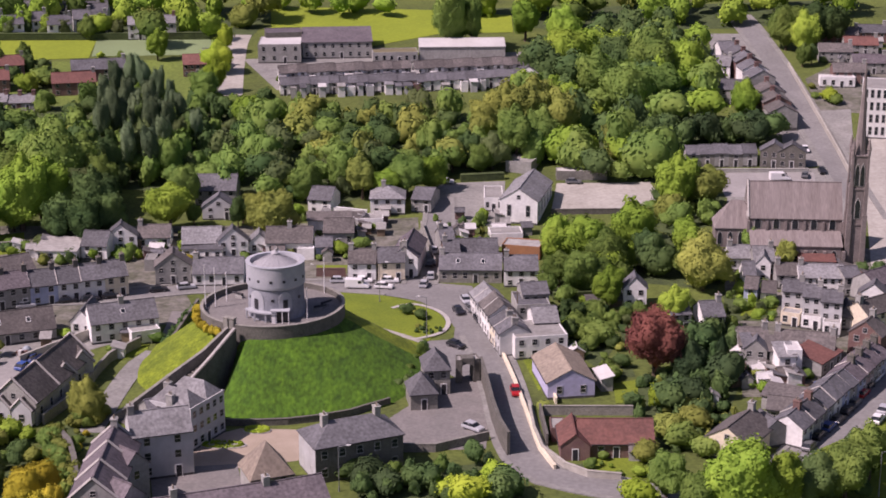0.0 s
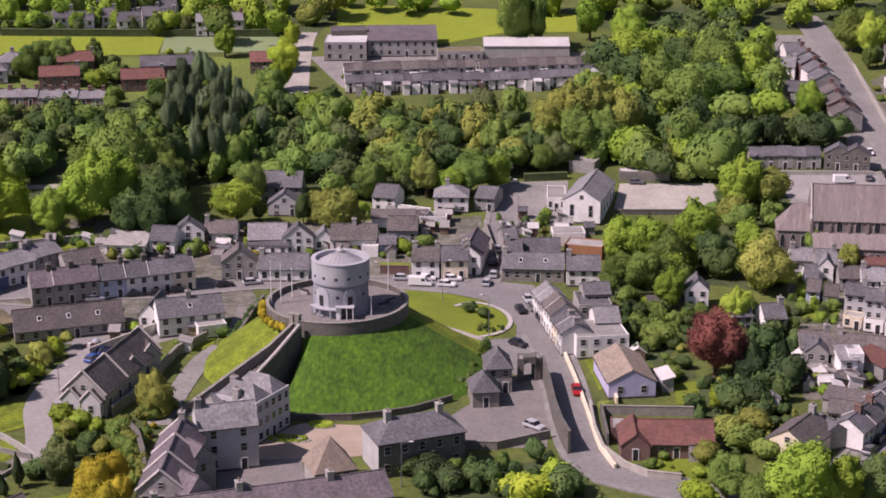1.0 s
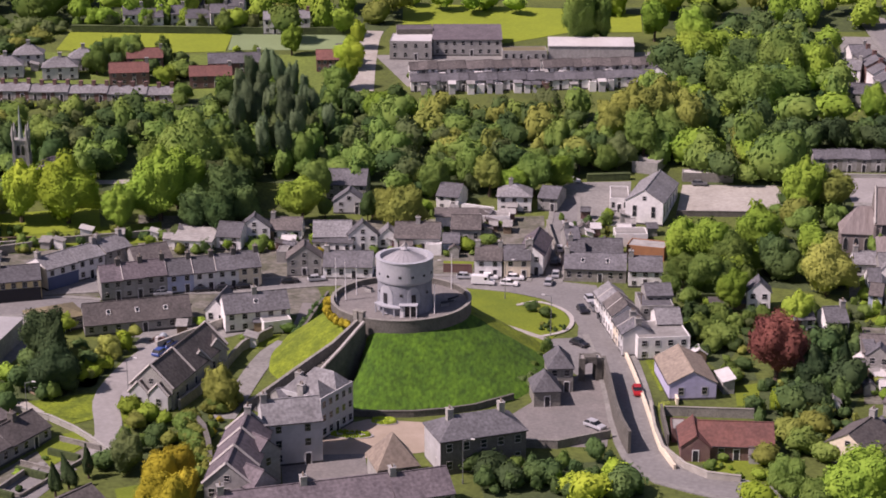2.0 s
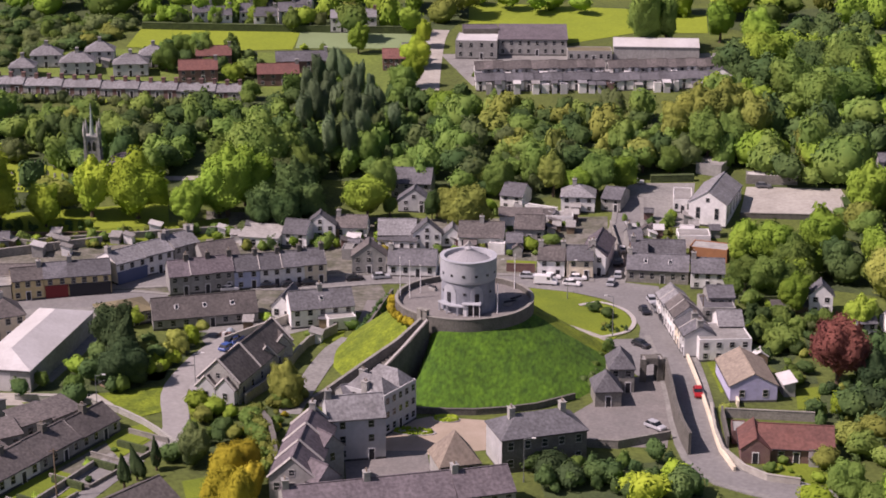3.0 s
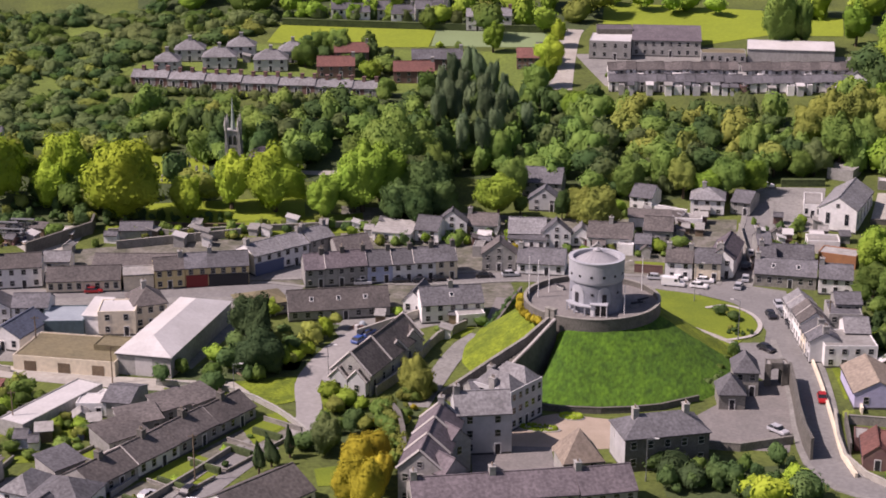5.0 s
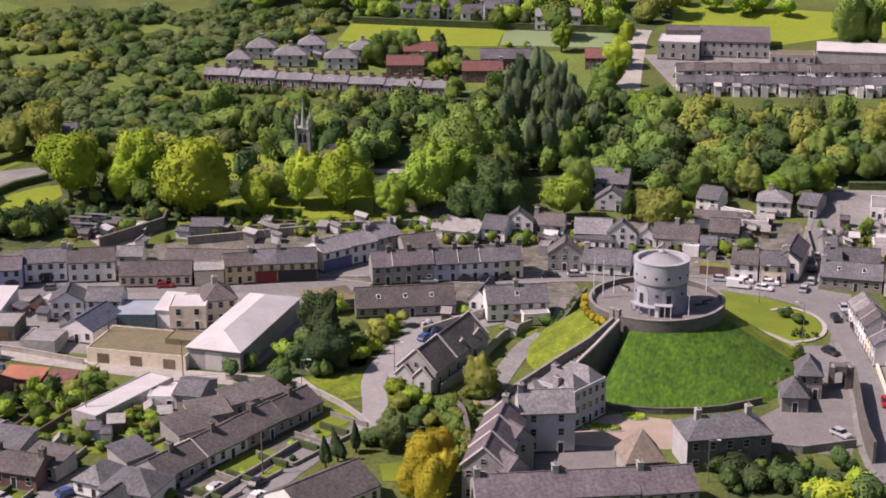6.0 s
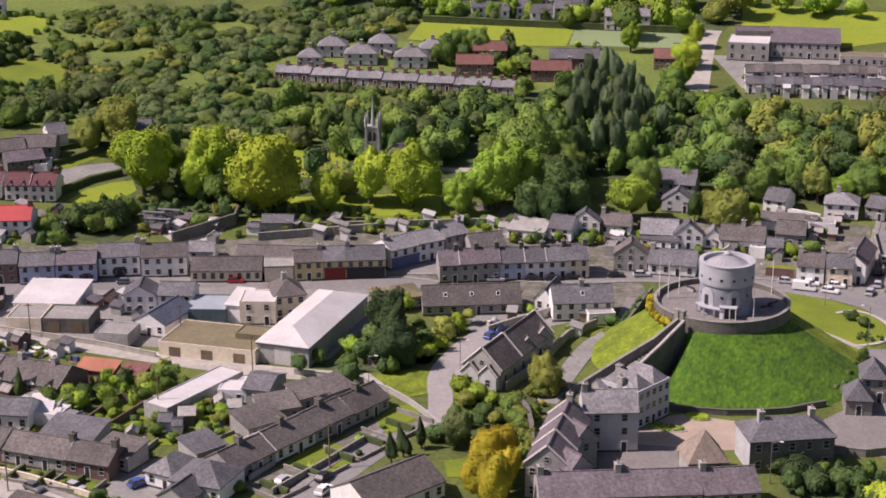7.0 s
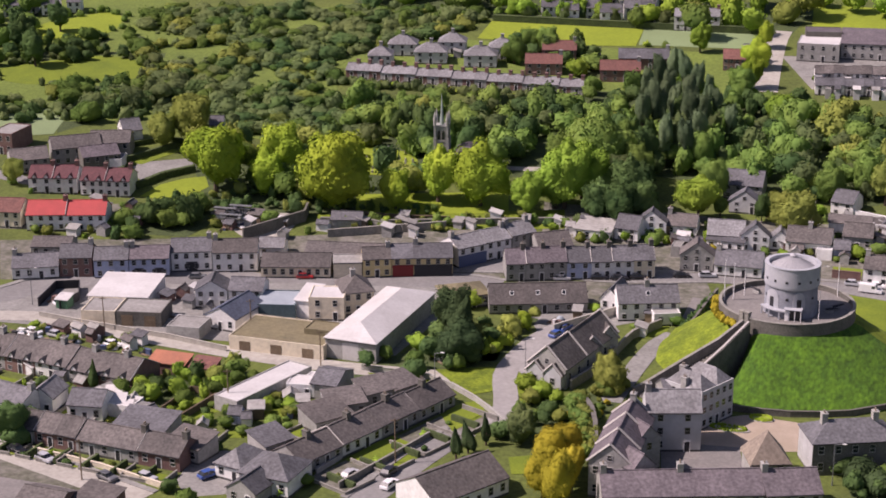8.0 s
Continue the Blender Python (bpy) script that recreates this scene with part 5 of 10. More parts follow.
drape('field', [(-319.9, 470.6), (-299.9, 478.2), (-295.2, 491.8), (-300.8, 506.3), (-308.4, 509.5), (-317.3, 496.4), (-322.0, 487.7)], 'field', 0.1, 'bright yellow-green pasture', 'ground', rounded=True)
drape('court', [(-290.2, 404.5), (-272.2, 410.6), (-263.4, 401.5), (-260.3, 390.6), (-275.8, 381.0)], 'court', 0.12, 'flat green sports pitch', 'ground')
drape('field', [(-164.0, 362.3), (-101.9, 385.6), (-98.7, 373.7), (-158.6, 353.2)], 'lawn', 0.08, 'green park lawn', 'ground')
drape('field', [(-213.8, 357.2), (-212.6, 366.6), (-208.5, 373.0), (-203.6, 376.6), (-199.4, 370.2), (-200.9, 362.0), (-205.5, 357.5)], 'field', 0.08, 'bright green grass bank', 'ground')
drape('lawn', [(32.5, 294.8), (37.6, 297.1), (36.1, 285.7), (32.0, 284.9)], 'lawn', 0.09, 'small bright green garden lawn', 'ground')
drape('lawn', [(23.7, 259.7), (35.6, 262.0), (35.3, 251.7), (24.1, 253.5)], 'lawn', 0.09, 'small bright green garden lawn', 'ground')
drape('lawn', [(-29.6, 368.5), (-22.3, 368.6), (-22.4, 362.0), (-29.1, 362.0)], 'lawn', 0.09, 'small bright green garden lawn', 'ground')
drape('lawn', [(66.3, 343.0), (73.8, 342.9), (70.7, 333.6), (63.5, 333.7)], 'lawn', 0.09, 'small bright green garden lawn', 'ground')
drape('lawn', [(-103.3, 230.8), (-99.3, 243.8), (-92.5, 240.7), (-96.9, 228.6)], 'lawn', 0.09, 'small bright green garden lawn', 'ground')
drape('lawn', [(-134.3, 255.7), (-125.7, 264.7), (-120.0, 257.2), (-128.0, 250.1)], 'lawn', 0.09, 'small bright green garden lawn', 'ground')
drape('lawn', [(-144.8, 239.0), (-139.2, 247.5), (-134.3, 245.2), (-139.7, 236.3)], 'lawn', 0.09, 'small bright green garden lawn', 'ground')
drape('lawn', [(-93.0, 255.5), (-88.1, 265.9), (-84.6, 258.2), (-88.4, 248.7)], 'lawn', 0.09, 'small bright green garden lawn', 'ground')
drape('lawn', [(-114.5, 271.4), (-101.4, 273.0), (-99.3, 266.9), (-108.0, 264.1)], 'lawn', 0.09, 'small bright green garden lawn', 'ground')
drape('lawn', [(-84.4, 279.4), (-78.1, 283.0), (-76.7, 271.0), (-82.1, 269.3)], 'lawn', 0.09, 'small bright green garden lawn', 'ground')
drape('lawn', [(-75.0, 241.1), (-69.3, 244.2), (-67.1, 236.2), (-72.5, 234.5)], 'lawn', 0.09, 'small bright green garden lawn', 'ground')
drape('lawn', [(-181.0, 250.2), (-178.4, 252.7), (-173.2, 246.3), (-175.8, 244.0)], 'lawn', 0.09, 'small bright green garden lawn', 'ground')
drape('lawn', [(-64.7, 318.7), (-60.6, 323.8), (-59.7, 312.9), (-63.8, 308.0)], 'lawn', 0.09, 'small bright green garden lawn', 'ground')

# houses round the hill
house(-18.4, 357.8, -0.1, 6.3, 8.0, 4.4, 2.2, 'g', 'render_white', 'slate_brown', 'white rendered two-storey house with brown slate roof', chim='lr')
house(-11.7, 357.9, 3.6, 6.1, 8.0, 4.6, 2.3, 'g', 'render_cream', 'slate', 'cream rendered two-storey house with grey slate roof', chim='r')
house(-8.8, 360.6, -7.1, 6.0, 14.9, 5, 2.4, 'c', 'render_white', 'slate_purple', 'white rendered two-storey house with purplish slate roof', chim='l')
house(6.2, 356.7, -2.1, 14.2, 8.0, 3.2, 2.6, 'g', 'stone', 'slate', 'grey stone single-storey house with grey slate roof', chim='l', wins=6, sky=2, floors=1)
house(17.6, 353.5, -0.4, 7.6, 8.0, 4, 2.3, 'g', 'render_white', 'slate', 'white rendered two-storey house with grey slate roof', chim='l')
house(7.9, 369.2, 1.5, 10.0, 7.0, 3, 2.2, 'g', 'render_grey', 'slate', 'grey rendered single-storey house with grey slate roof', floors=1)
house(18.3, 372.5, -14.4, 9.1, 6.0, 3, 0.3, 'f', 'paint_orange', 'felt', 'orange clad single-storey shed with grey felt roof', name='shed', cat='shed', floors=1, wins=-1, door=0)
house(15.3, 380.1, 4.2, 7.8, 6.0, 3, 0.3, 'f', 'render_white', 'felt', 'white rendered single-storey shed with grey felt roof', name='shed', cat='shed', floors=1, wins=-1, door=0)
house(1.2, 373.1, 11.5, 3.4, 7.0, 4.5, 2, 'g', 'render_grey', 'slate', 'grey rendered two-storey house with grey slate roof', chim='l')
house(2.1, 365.8, 5.2, 3.8, 7.0, 4, 2, 'g', 'brick', 'slate', 'red brick two-storey house with grey slate roof', chim='l')
house(-13.9, 400.2, 0.3, 8.6, 9.0, 4.2, 2.2, 'h', 'render_white', 'slate_pale', 'white rendered two-storey house with pale grey slate roof', chim='l')
house(-5.5, 401.5, -13.0, 5.1, 10.0, 3.5, 1.8, 'g', 'render_grey', 'slate', 'grey rendered two-storey house with grey slate roof')
house(-31.1, 401.1, -13.9, 6.0, 8.0, 3.5, 2.4, 'g', 'render_white', 'slate', 'white rendered two-storey house with grey slate roof')
house(-57.7, 405.1, -0.2, 10.4, 9.0, 4.2, 3, 'g', 'render_grey', 'slate', 'grey rendered two-storey house with grey slate roof')
house(-55.8, 395.9, 1.9, 8.0, 4.6, 3.4, 2.8, 'c', 'render_pale', 'slate', 'pale rendered two-storey house with grey slate roof', wins=2)
tree(-61.5, 392.5, 2.6, 'broad', 'mid')
tree(-50.5, 391.5, 2.4, 'tall', 'dark')
house(-90.3, 368.2, -4.4, 9.8, 8.0, 2.8, 1, 'm', 'render_white', 'felt', 'white rendered single-storey house with grey felt roof', floors=1)
house(-81.8, 370.2, -6.6, 6.2, 7.0, 3.5, 2.6, 'g', 'render_white', 'slate', 'white rendered two-storey house with grey slate roof')
house(-76.3, 375.1, 6.3, 7.5, 3.9, 4, 2.8, 'c', 'render_white', 'slate', 'white rendered two-storey house with grey slate roof')
house(-69.0, 377.4, 2.5, 7.8, 7.0, 2.8, 2.2, 'g', 'render_white', 'slate_brown', 'white rendered single-storey house with brown slate roof', chim='l', floors=1)
house(-56.9, 373.3, 6.4, 9.3, 8.0, 3.3, 2.8, 'g', 'render_white', 'slate_pale', 'white rendered two-storey house with pale grey slate roof')
house(-49.4, 372.8, 8.6, 7.0, 3.8, 4.2, 3, 'c', 'render_white', 'slate', 'white rendered two-storey house with grey slate roof')
house(-56.6, 371.2, -2.3, 9.5, 5.0, 2.6, 1.4, 'm', 'render_white', 'slate', 'white rendered single-storey house with grey slate roof', floors=1)
house(-43.5, 374.8, 5.8, 5.0, 4.9, 3, 2.2, 'c', 'render_white', 'slate_pale', 'white rendered single-storey house with pale grey slate roof', floors=1)
house(-36.4, 373.9, 1.1, 11.1, 8.0, 3.4, 2.8, 'g', 'render_white', 'slate_brown', 'white rendered single-storey house with brown slate roof', chim='m', floors=1)
house(-25.0, 379.8, 0.7, 7.3, 8.0, 3.6, 2.4, 'g', 'render_grey', 'slate_brown', 'grey rendered single-storey house with brown slate roof', floors=1)
house(-32.2, 371.8, 0.8, 3.7, 5.0, 2.6, 0.3, 'f', 'render_white', 'metal_roof', 'white rendered single-storey shed with white metal roof', name='shed', cat='shed', floors=1, wins=-1, door=0)
house(-50.8, 354.7, 2.0, 11.4, 8.0, 3, 2.6, 'g', 'render_white', 'slate', 'white rendered single-storey house with grey slate roof', chim='l', floors=1)
house(-61.0, 355.7, 8.7, 8.0, 5.1, 4.4, 3, 'c', 'render_grey', 'slate_brown', 'grey rendered two-storey house with brown slate roof')
house(-67.7, 364.0, 1.7, 2.6, 5.0, 2.6, 0.3, 'f', 'render_grey', 'felt', 'grey rendered single-storey shed with grey felt roof', name='shed', cat='shed', floors=1, wins=-1, door=0)
terrace(-103.2, 335.0, -89.6, 340.6, 3, 8, 4.7, 2.5, ['render_grey'], 'slate_purple', 'rendered two-storey terraced house with purplish slate roof', chim='r', cw='stone_dark')
terrace(-89.7, 340.6, -84.1, 342.8, 1, 8, 4.7, 2.5, ['render_blue'], 'slate', 'rendered two-storey terraced house with grey slate roof', chim='r', cw='stone_dark')
terrace(-84.1, 342.8, -69.7, 348.2, 3, 8, 4.7, 2.5, ['render_white', 'render_white', 'render_cream'], 'slate', 'rendered two-storey terraced house with grey slate roof', chim='r', cw='stone_dark')
house(-65.1, 319.1, 20.7, 13.8, 8.0, 4.4, 2.8, 'g', 'render_white', 'slate', 'white rendered two-storey house with grey slate roof', chim='m', sides='r', sky=1)
house(-74.9, 322.6, -4.8, 4.5, 9.0, 3, 2.4, 'c', 'render_white', 'slate', 'white rendered single-storey house with grey slate roof', floors=1)
house(-60.5, 317.1, 24.5, 6.0, 3.5, 2.8, 0.3, 'f', 'render_white', 'felt', 'white rendered single-storey house with grey felt roof', floors=1)
house(-90.0, 316.2, 20.5, 22.4, 9.0, 2.6, 3.2, 'g', 'render_grey', 'slate_brown', 'grey rendered single-storey house with brown slate roof', sky=3, floors=1)
house(-106.3, 314.9, 34.4, 10.6, 9.0, 3, 1.6, 'h', 'render_grey', 'felt_olive', 'grey rendered single-storey house with olive felt roof', floors=1)
house(-77.2, 276.1, -12.3, 8.5, 24.7, 4.4, 4, 'c', 'stone_pale', 'slate_brown', 'pale stone single-storey schoolhouse with brown slate roof', name='schoolhouse', cat='school', floors=1, sides='r', wins=2, door=0, cope=(0.0, 0.38, 1.0))
for dx in (-2.0, 2.0):
    house(-77.2 + dx * 0.977 - 0.3, 276.1 - dx * 0.213 - 1.4, -12.3, 3.8, 2.0, 3.4, 1.9, 'c', 'render_pale', 'slate_brown', 'pale rendered gabled bay of the schoolhouse', name='bay', cat='porch', floors=1, wins=1, door=0, cope=(0.0,))
house(-70.9, 289.7, 27.4, 4.0, 5.0, 4, 2.2, 'c', 'stone_pale', 'slate_brown', 'pale stone single-storey porch with brown slate roof', name='porch', cat='porch', floors=1, cope=(0.0,))
house(-68.8, 295.5, 28.8, 4.0, 5.0, 4.2, 2.4, 'c', 'stone_pale', 'slate_brown', 'pale stone single-storey porch with brown slate roof', name='porch', cat='porch', floors=1, cope=(0.0,))

# the big houses below the hill
house(-46.6, 252.8, 17.7, 10.1, 8.0, 8, 2.8, 'g', 'render_pale', 'slate_pale', 'pale rendered three-storey house with pale grey slate roof', floors=3, chim='l', sides='r', wins=2)
house(-53.5, 230.2, 1.4, 7.5, 21.5, 7, 3.2, 'c', 'render_grey', 'slate_purple', 'grey rendered two-storey house with purplish slate roof', chim='r', sides='r', cope=(0.0, 0.33, 0.66, 1.0))
house(-49.2, 243.0, 48.5, 5.0, 4.0, 6.6, 2.4, 'c', 'render_grey', 'slate_purple', 'grey rendered two-storey house with purplish slate roof', wins=1, door=0)
house(-47.7, 231.1, 52.8, 5.0, 4.0, 6.6, 2.4, 'c', 'render_grey', 'slate_purple', 'grey rendered two-storey house with purplish slate roof', wins=1, door=0)
twin = house(-41.1, 267.8, 62.3, 9.9, 9.0, 7.8, 0.3, 'f', 'render_pale', 'lead', 'pale grey three-storey house with twin hipped slate roofs', floors=3, wins=5, sides='l')
for dx in (-2.45, 2.45):
    b = bmesh.new()
    roof_mesh(b, 4.6, 8.5, 7.8, 2.4, 'h', 0.0)
    part("roof", b, M["slate_pale"], twin, at=pose(dx, 0.25, 0.05))
add_chimney(twin, -4.5, 4.5, 8.4, "render_grey")
add_chimney(twin, 0, 8.4, 8.4, "render_grey")
house(-48.3, 266.1, 30.4, 5.2, 6.0, 6, 2, 'g', 'render_grey', 'slate', 'grey rendered two-storey house with grey slate roof')
house(-39.7, 225.7, 19.7, 27.4, 9.0, 5, 2.6, 'g', 'render_grey', 'slate_purple', 'grey rendered two-storey house with purplish slate roof', chim='lm')
house(-21.9, 231.9, 23.1, 9.6, 9.0, 5, 2.6, 'g', 'render_grey', 'slate_purple', 'grey rendered two-storey house with purplish slate roof', chim='l')
house(-27.6, 244.4, 21.3, 7.0, 7.4, 4.2, 4.6, 'h', 'render_grey', 'tile_tan', 'grey rendered house with brown pyramid roof', wins=2)
stone_house = house(-13.9, 253.4, 23.6, 15.6, 8.6, 6.4, 2.6, 'h', 'stone_dark', 'slate', 'dark stone two-storey house with weathered grey slate roof', chim='lr', wins=5, sides='l', cw='stone_pale')
b = bmesh.new()
box(b, -7.83, 0.12, 0.3, -7.78, 8.48, 6.25)
part("rendered_gable", b, M["render_pale"], stone_house, "pale rendered end wall")
house(-3.5, 282.1, 9.1, 5.0, 6.5, 3.2, 2.8, 'h', 'stone', 'slate', 'grey stone single-storey lodge with grey slate roof', name='lodge', cat='lodge', wins=1, floors=1)
house(-1.1, 289.5, 6.7, 4.8, 7.0, 5, 2.8, 'h', 'stone', 'slate', 'grey stone two-storey lodge with grey slate roof', name='lodge', cat='lodge', wins=2)
house(3.0, 295.3, -0.3, 1.3, 3.0, 4.5, 0.3, 'f', 'stone_dark', 'felt', 'dark stone two-storey gatehouse with grey felt roof', name='gatehouse', cat='gatehouse', wins=-1, door=0)
gw = thing('gate_arch', 4.7, 295.4, None, 5, 'dark stone lintel spanning the courtyard gateway', 'arch')
b = bmesh.new()
arc = [(-1.2, 3.0)] + [(1.2 * math.cos(radians(a)), 3.0 + 0.8 * math.sin(radians(a))) for a in range(170, 9, -20)] + [(1.2, 3.0), (1.2, 5.0), (-1.2, 5.0)]
fr, bk = ([b.verts.new((x, y, z)) for x, z in arc] for y in (0.2, 2.4))
b.faces.new(fr), b.faces.new(bk[::-1])
for i in range(len(arc)):
    b.faces.new((fr[i], bk[i], bk[(i + 1) % len(arc)], fr[(i + 1) % len(arc)]))
bmesh.ops.recalc_face_normals(b, faces=b.faces)
part('lintel', b, M['stone_dark'], gw)
house(6.4, 296.0, 12.8, 1.3, 3.0, 4.5, 0.3, 'f', 'stone_dark', 'felt', 'dark stone two-storey gatehouse with grey felt roof', name='gatehouse', cat='gatehouse', wins=-1, door=0)

# houses along the hill road
terrace(5.8, 337.1, 7.6, 327.9, 2, 6.0, 4.6, 2.1, ['render_white', 'render_pale'], 'slate_pale', 'rendered two-storey terraced house with pale grey slate roof', chim='')
terrace(7.65, 327.8, 9.45, 318.6, 2, 6.0, 5.4, 2.3, ['render_white', 'render_white'], 'slate_brown', 'white two-storey terraced house with brown slate roof', chim='', cw='render_grey')
terrace(9.5, 318.5, 11.3, 309.3, 2, 6.2, 4.9, 1.8, ['render_cream', 'render_pale'], 'slate', 'rendered two-storey terraced house with grey slate roof', chim='r', cw='render_grey')
house(19.5, 308.4, 10.2, 10.7, 10.0, 4.6, 0.3, 'f', 'render_white', 'felt', 'white rendered two-storey house with grey felt roof', wins=4)
house(18.9, 326.5, 5.5, 7.0, 9.0, 5, 0.3, 'f', 'render_grey', 'slate', 'grey rendered two-storey house with grey slate roof', wins=3)
house(19.6, 330.9, 7.2, 5.7, 7.0, 6, 1.5, 'g', 'render_grey', 'slate', 'grey rendered two-storey house with grey slate roof', wins=3)
house(21.0, 315.9, 7.1, 5.2, 8.0, 5, 2, 'g', 'render_white', 'slate_pale', 'white rendered two-storey house with pale grey slate roof')
house(23.9, 287.5, 8.5, 9.0, 14.4, 3.4, 2.35, 'c', 'render_lavender', 'tile_tan', 'lavender painted single-storey house with tan tiled roof', floors=1, wins=2, door=0, sides='r')
house(29.4, 293.6, -79.8, 5.6, 2.2, 2.4, 0.7, 'm', 'render_grey', 'metal_roof', 'grey rendered single-storey shed with white metal roof', name='shed', cat='shed', floors=1, wins=-1, door=0)
house(29.6, 260.4, -0.3, 13.0, 8.0, 2.8, 2.8, 'g', 'brick', 'tile_red', 'red brick single-storey house with red tiled roof', wins=5, floors=1)
house(22.5, 259.5, 0.4, 5.0, 9.0, 2.8, 2, 'c', 'brick', 'tile_red', 'red brick single-storey house with red tiled roof', floors=1, wins=1)
house(20.1, 267.5, -0.3, 2.5, 5.0, 2.4, 0.3, 'f', 'brick', 'felt', 'red brick single-storey shed with grey felt roof', name='shed', cat='shed', floors=1, wins=-1, door=0)
house(41.5, 338.8, -2.0, 5.0, 4.8, 4.6, 2.4, 'c', 'render_white', 'slate', 'white rendered two-storey house with grey slate roof', sides='l')
house(49.4, 323.5, 9.5, 4.3, 7.0, 4, 2, 'g', 'render_grey', 'slate', 'grey rendered two-storey house with grey slate roof', chim='r')
house(56.0, 322.2, 8.4, 4.7, 7.0, 4, 2.2, 'g', 'render_white', 'slate', 'white rendered two-storey house with grey slate roof', chim='r')
house(48.2, 259.2, -34.1, 8.0, 10.5, 3.6, 2.6, 'c', 'render_cream', 'slate_brown', 'cream rendered two-storey house with brown slate roof', chim='r', wins=2, door=0)
house(54.0, 266.4, -68.5, 5.5, 6.0, 3, 2, 'g', 'render_grey', 'slate', 'grey rendered single-storey house with grey slate roof', floors=1)
terrace(62.1, 263.9, 67.7, 272.1, 2, 6, 3.9, 1.9, ['render_white', 'render_grey'], 'slate', 'rendered two-storey terraced house with grey slate roof', chim='r', dcol='paint_blue')
terrace(68.3, 273.4, 76.9, 286.0, 4, 6, 4, 1.9, ['render_grey', 'render_white', 'render_blue'], 'slate', 'rendered two-storey terraced house with grey slate roof', chim='')
terrace(77.1, 286.1, 86.4, 300.3, 4, 6, 4.2, 1.9, ['render_blue', 'render_pink', 'render_grey'], 'slate_purple', 'rendered two-storey terraced house with purplish slate roof', chim='r', cw='stone_dark')
house(68.4, 363.4, -2.3, 5.2, 7.0, 3.2, 2, 'g', 'render_white', 'slate_pale', 'white rendered single-storey house with pale grey slate roof', chim='l', floors=1)
house(73.0, 358.2, -2.0, 4.7, 7.0, 4.4, 2.4, 'g', 'render_grey', 'slate_pale', 'grey rendered two-storey house with pale grey slate roof', chim='r')
house(72.3, 355.8, -10.4, 3.4, 5.0, 4.6, 2, 'c', 'render_white', 'slate_pale', 'white rendered two-storey house with pale grey slate roof', wins=1, door=0)
house(68.5, 351.1, -0.8, 2.9, 6.0, 3.6, 2.2, 'g', 'render_white', 'slate', 'white rendered two-storey house with grey slate roof')
house(67.1, 342.1, -15.8, 2.9, 6.0, 3.4, 1.8, 'g', 'render_blue', 'slate_brown', 'pale blue painted two-storey house with brown slate roof')
house(70.9, 341.8, -14.1, 3.3, 5.0, 2.6, 1.8, 'g', 'render_white', 'slate_brown', 'white rendered single-storey house with brown slate roof', floors=1)
house(73.9, 331.0, -14.3, 4.4, 7.0, 6.4, 1.5, 'g', 'render_pale', 'slate', 'pale rendered three-storey house with grey slate roof', wins=2, floors=3, chim='r')
house(77.1, 327.3, -16.2, 3.8, 7.0, 6.4, 1.5, 'g', 'render_pale', 'slate', 'pale rendered three-storey house with grey slate roof', wins=2, floors=3, chim='r')
house(80.5, 324.0, -14.8, 4.3, 7.0, 6.4, 1.5, 'g', 'render_pale', 'slate', 'pale rendered three-storey house with grey slate roof', wins=2, floors=3, chim='r')
house(72.7, 327.2, -27.1, 4.0, 3.5, 2.8, 0.3, 'f', 'render_cream', 'felt', 'cream rendered single-storey house with grey felt roof', wins=2, floors=1)
house(76.6, 324.9, -21.3, 4.0, 3.5, 2.8, 0.3, 'f', 'render_white', 'felt', 'white rendered single-storey house with grey felt roof', wins=2, floors=1)
house(80.0, 320.9, -16.9, 3.6, 3.5, 2.8, 0.3, 'f', 'render_white', 'felt', 'white rendered single-storey house with grey felt roof', wins=2, floors=1)
house(83.8, 347.7, -5.4, 9.8, 7.0, 4, 2, 'g', 'render_white', 'slate_pale', 'white rendered two-storey house with pale grey slate roof', wins=6, chim='l')
house(77.1, 351.5, -1.2, 5.0, 6.0, 3.4, 1.8, 'g', 'render_grey', 'slate_brown', 'grey rendered two-storey house with brown slate roof', chim='l')
house(85.9, 361.8, -5.5, 8.0, 4.0, 2.6, 0.6, 'm', 'render_white', 'tile_red', 'white rendered single-storey shed with red tiled roof', name='shed', cat='shed', floors=1, wins=-1, door=0)
house(90.4, 346.2, 10.3, 4.0, 7.0, 4.6, 1.4, 'g', 'render_grey', 'slate', 'grey rendered two-storey house with grey slate roof', wins=2)
house(84.4, 324.5, -5.7, 3.8, 7.0, 3, 2.6, 'h', 'render_grey', 'slate', 'grey rendered single-storey house with grey slate roof', wins=2, floors=1)
house(91.9, 334.8, -19.0, 6.0, 4.1, 4.4, 2.4, 'c', 'render_white', 'slate', 'white rendered two-storey house with grey slate roof', sides='l')
house(97.3, 343.0, 37.3, 8.1, 7.0, 4.4, 2.2, 'g', 'render_grey', 'slate_purple', 'grey rendered two-storey house with purplish slate roof')
house(91.2, 323.8, 36.1, 9.3, 6.0, 4.4, 2.2, 'g', 'render_cream', 'slate_brown', 'cream rendered two-storey house with brown slate roof', chim='l')
house(83.5, 308.0, -31.3, 6.5, 5.1, 5.2, 2.6, 'c', 'brick', 'slate_brown', 'red brick two-storey house with brown slate roof', chim='r')
house(61.5, 306.6, -0.4, 6.0, 7.0, 3.5, 2.4, 'g', 'render_grey', 'slate_brown', 'grey rendered two-storey house with brown slate roof', chim='r')
house(68.1, 305.8, -13.4, 5.8, 7.0, 3.4, 2.2, 'g', 'render_grey', 'slate_brown', 'grey rendered two-storey house with brown slate roof', chim='l')
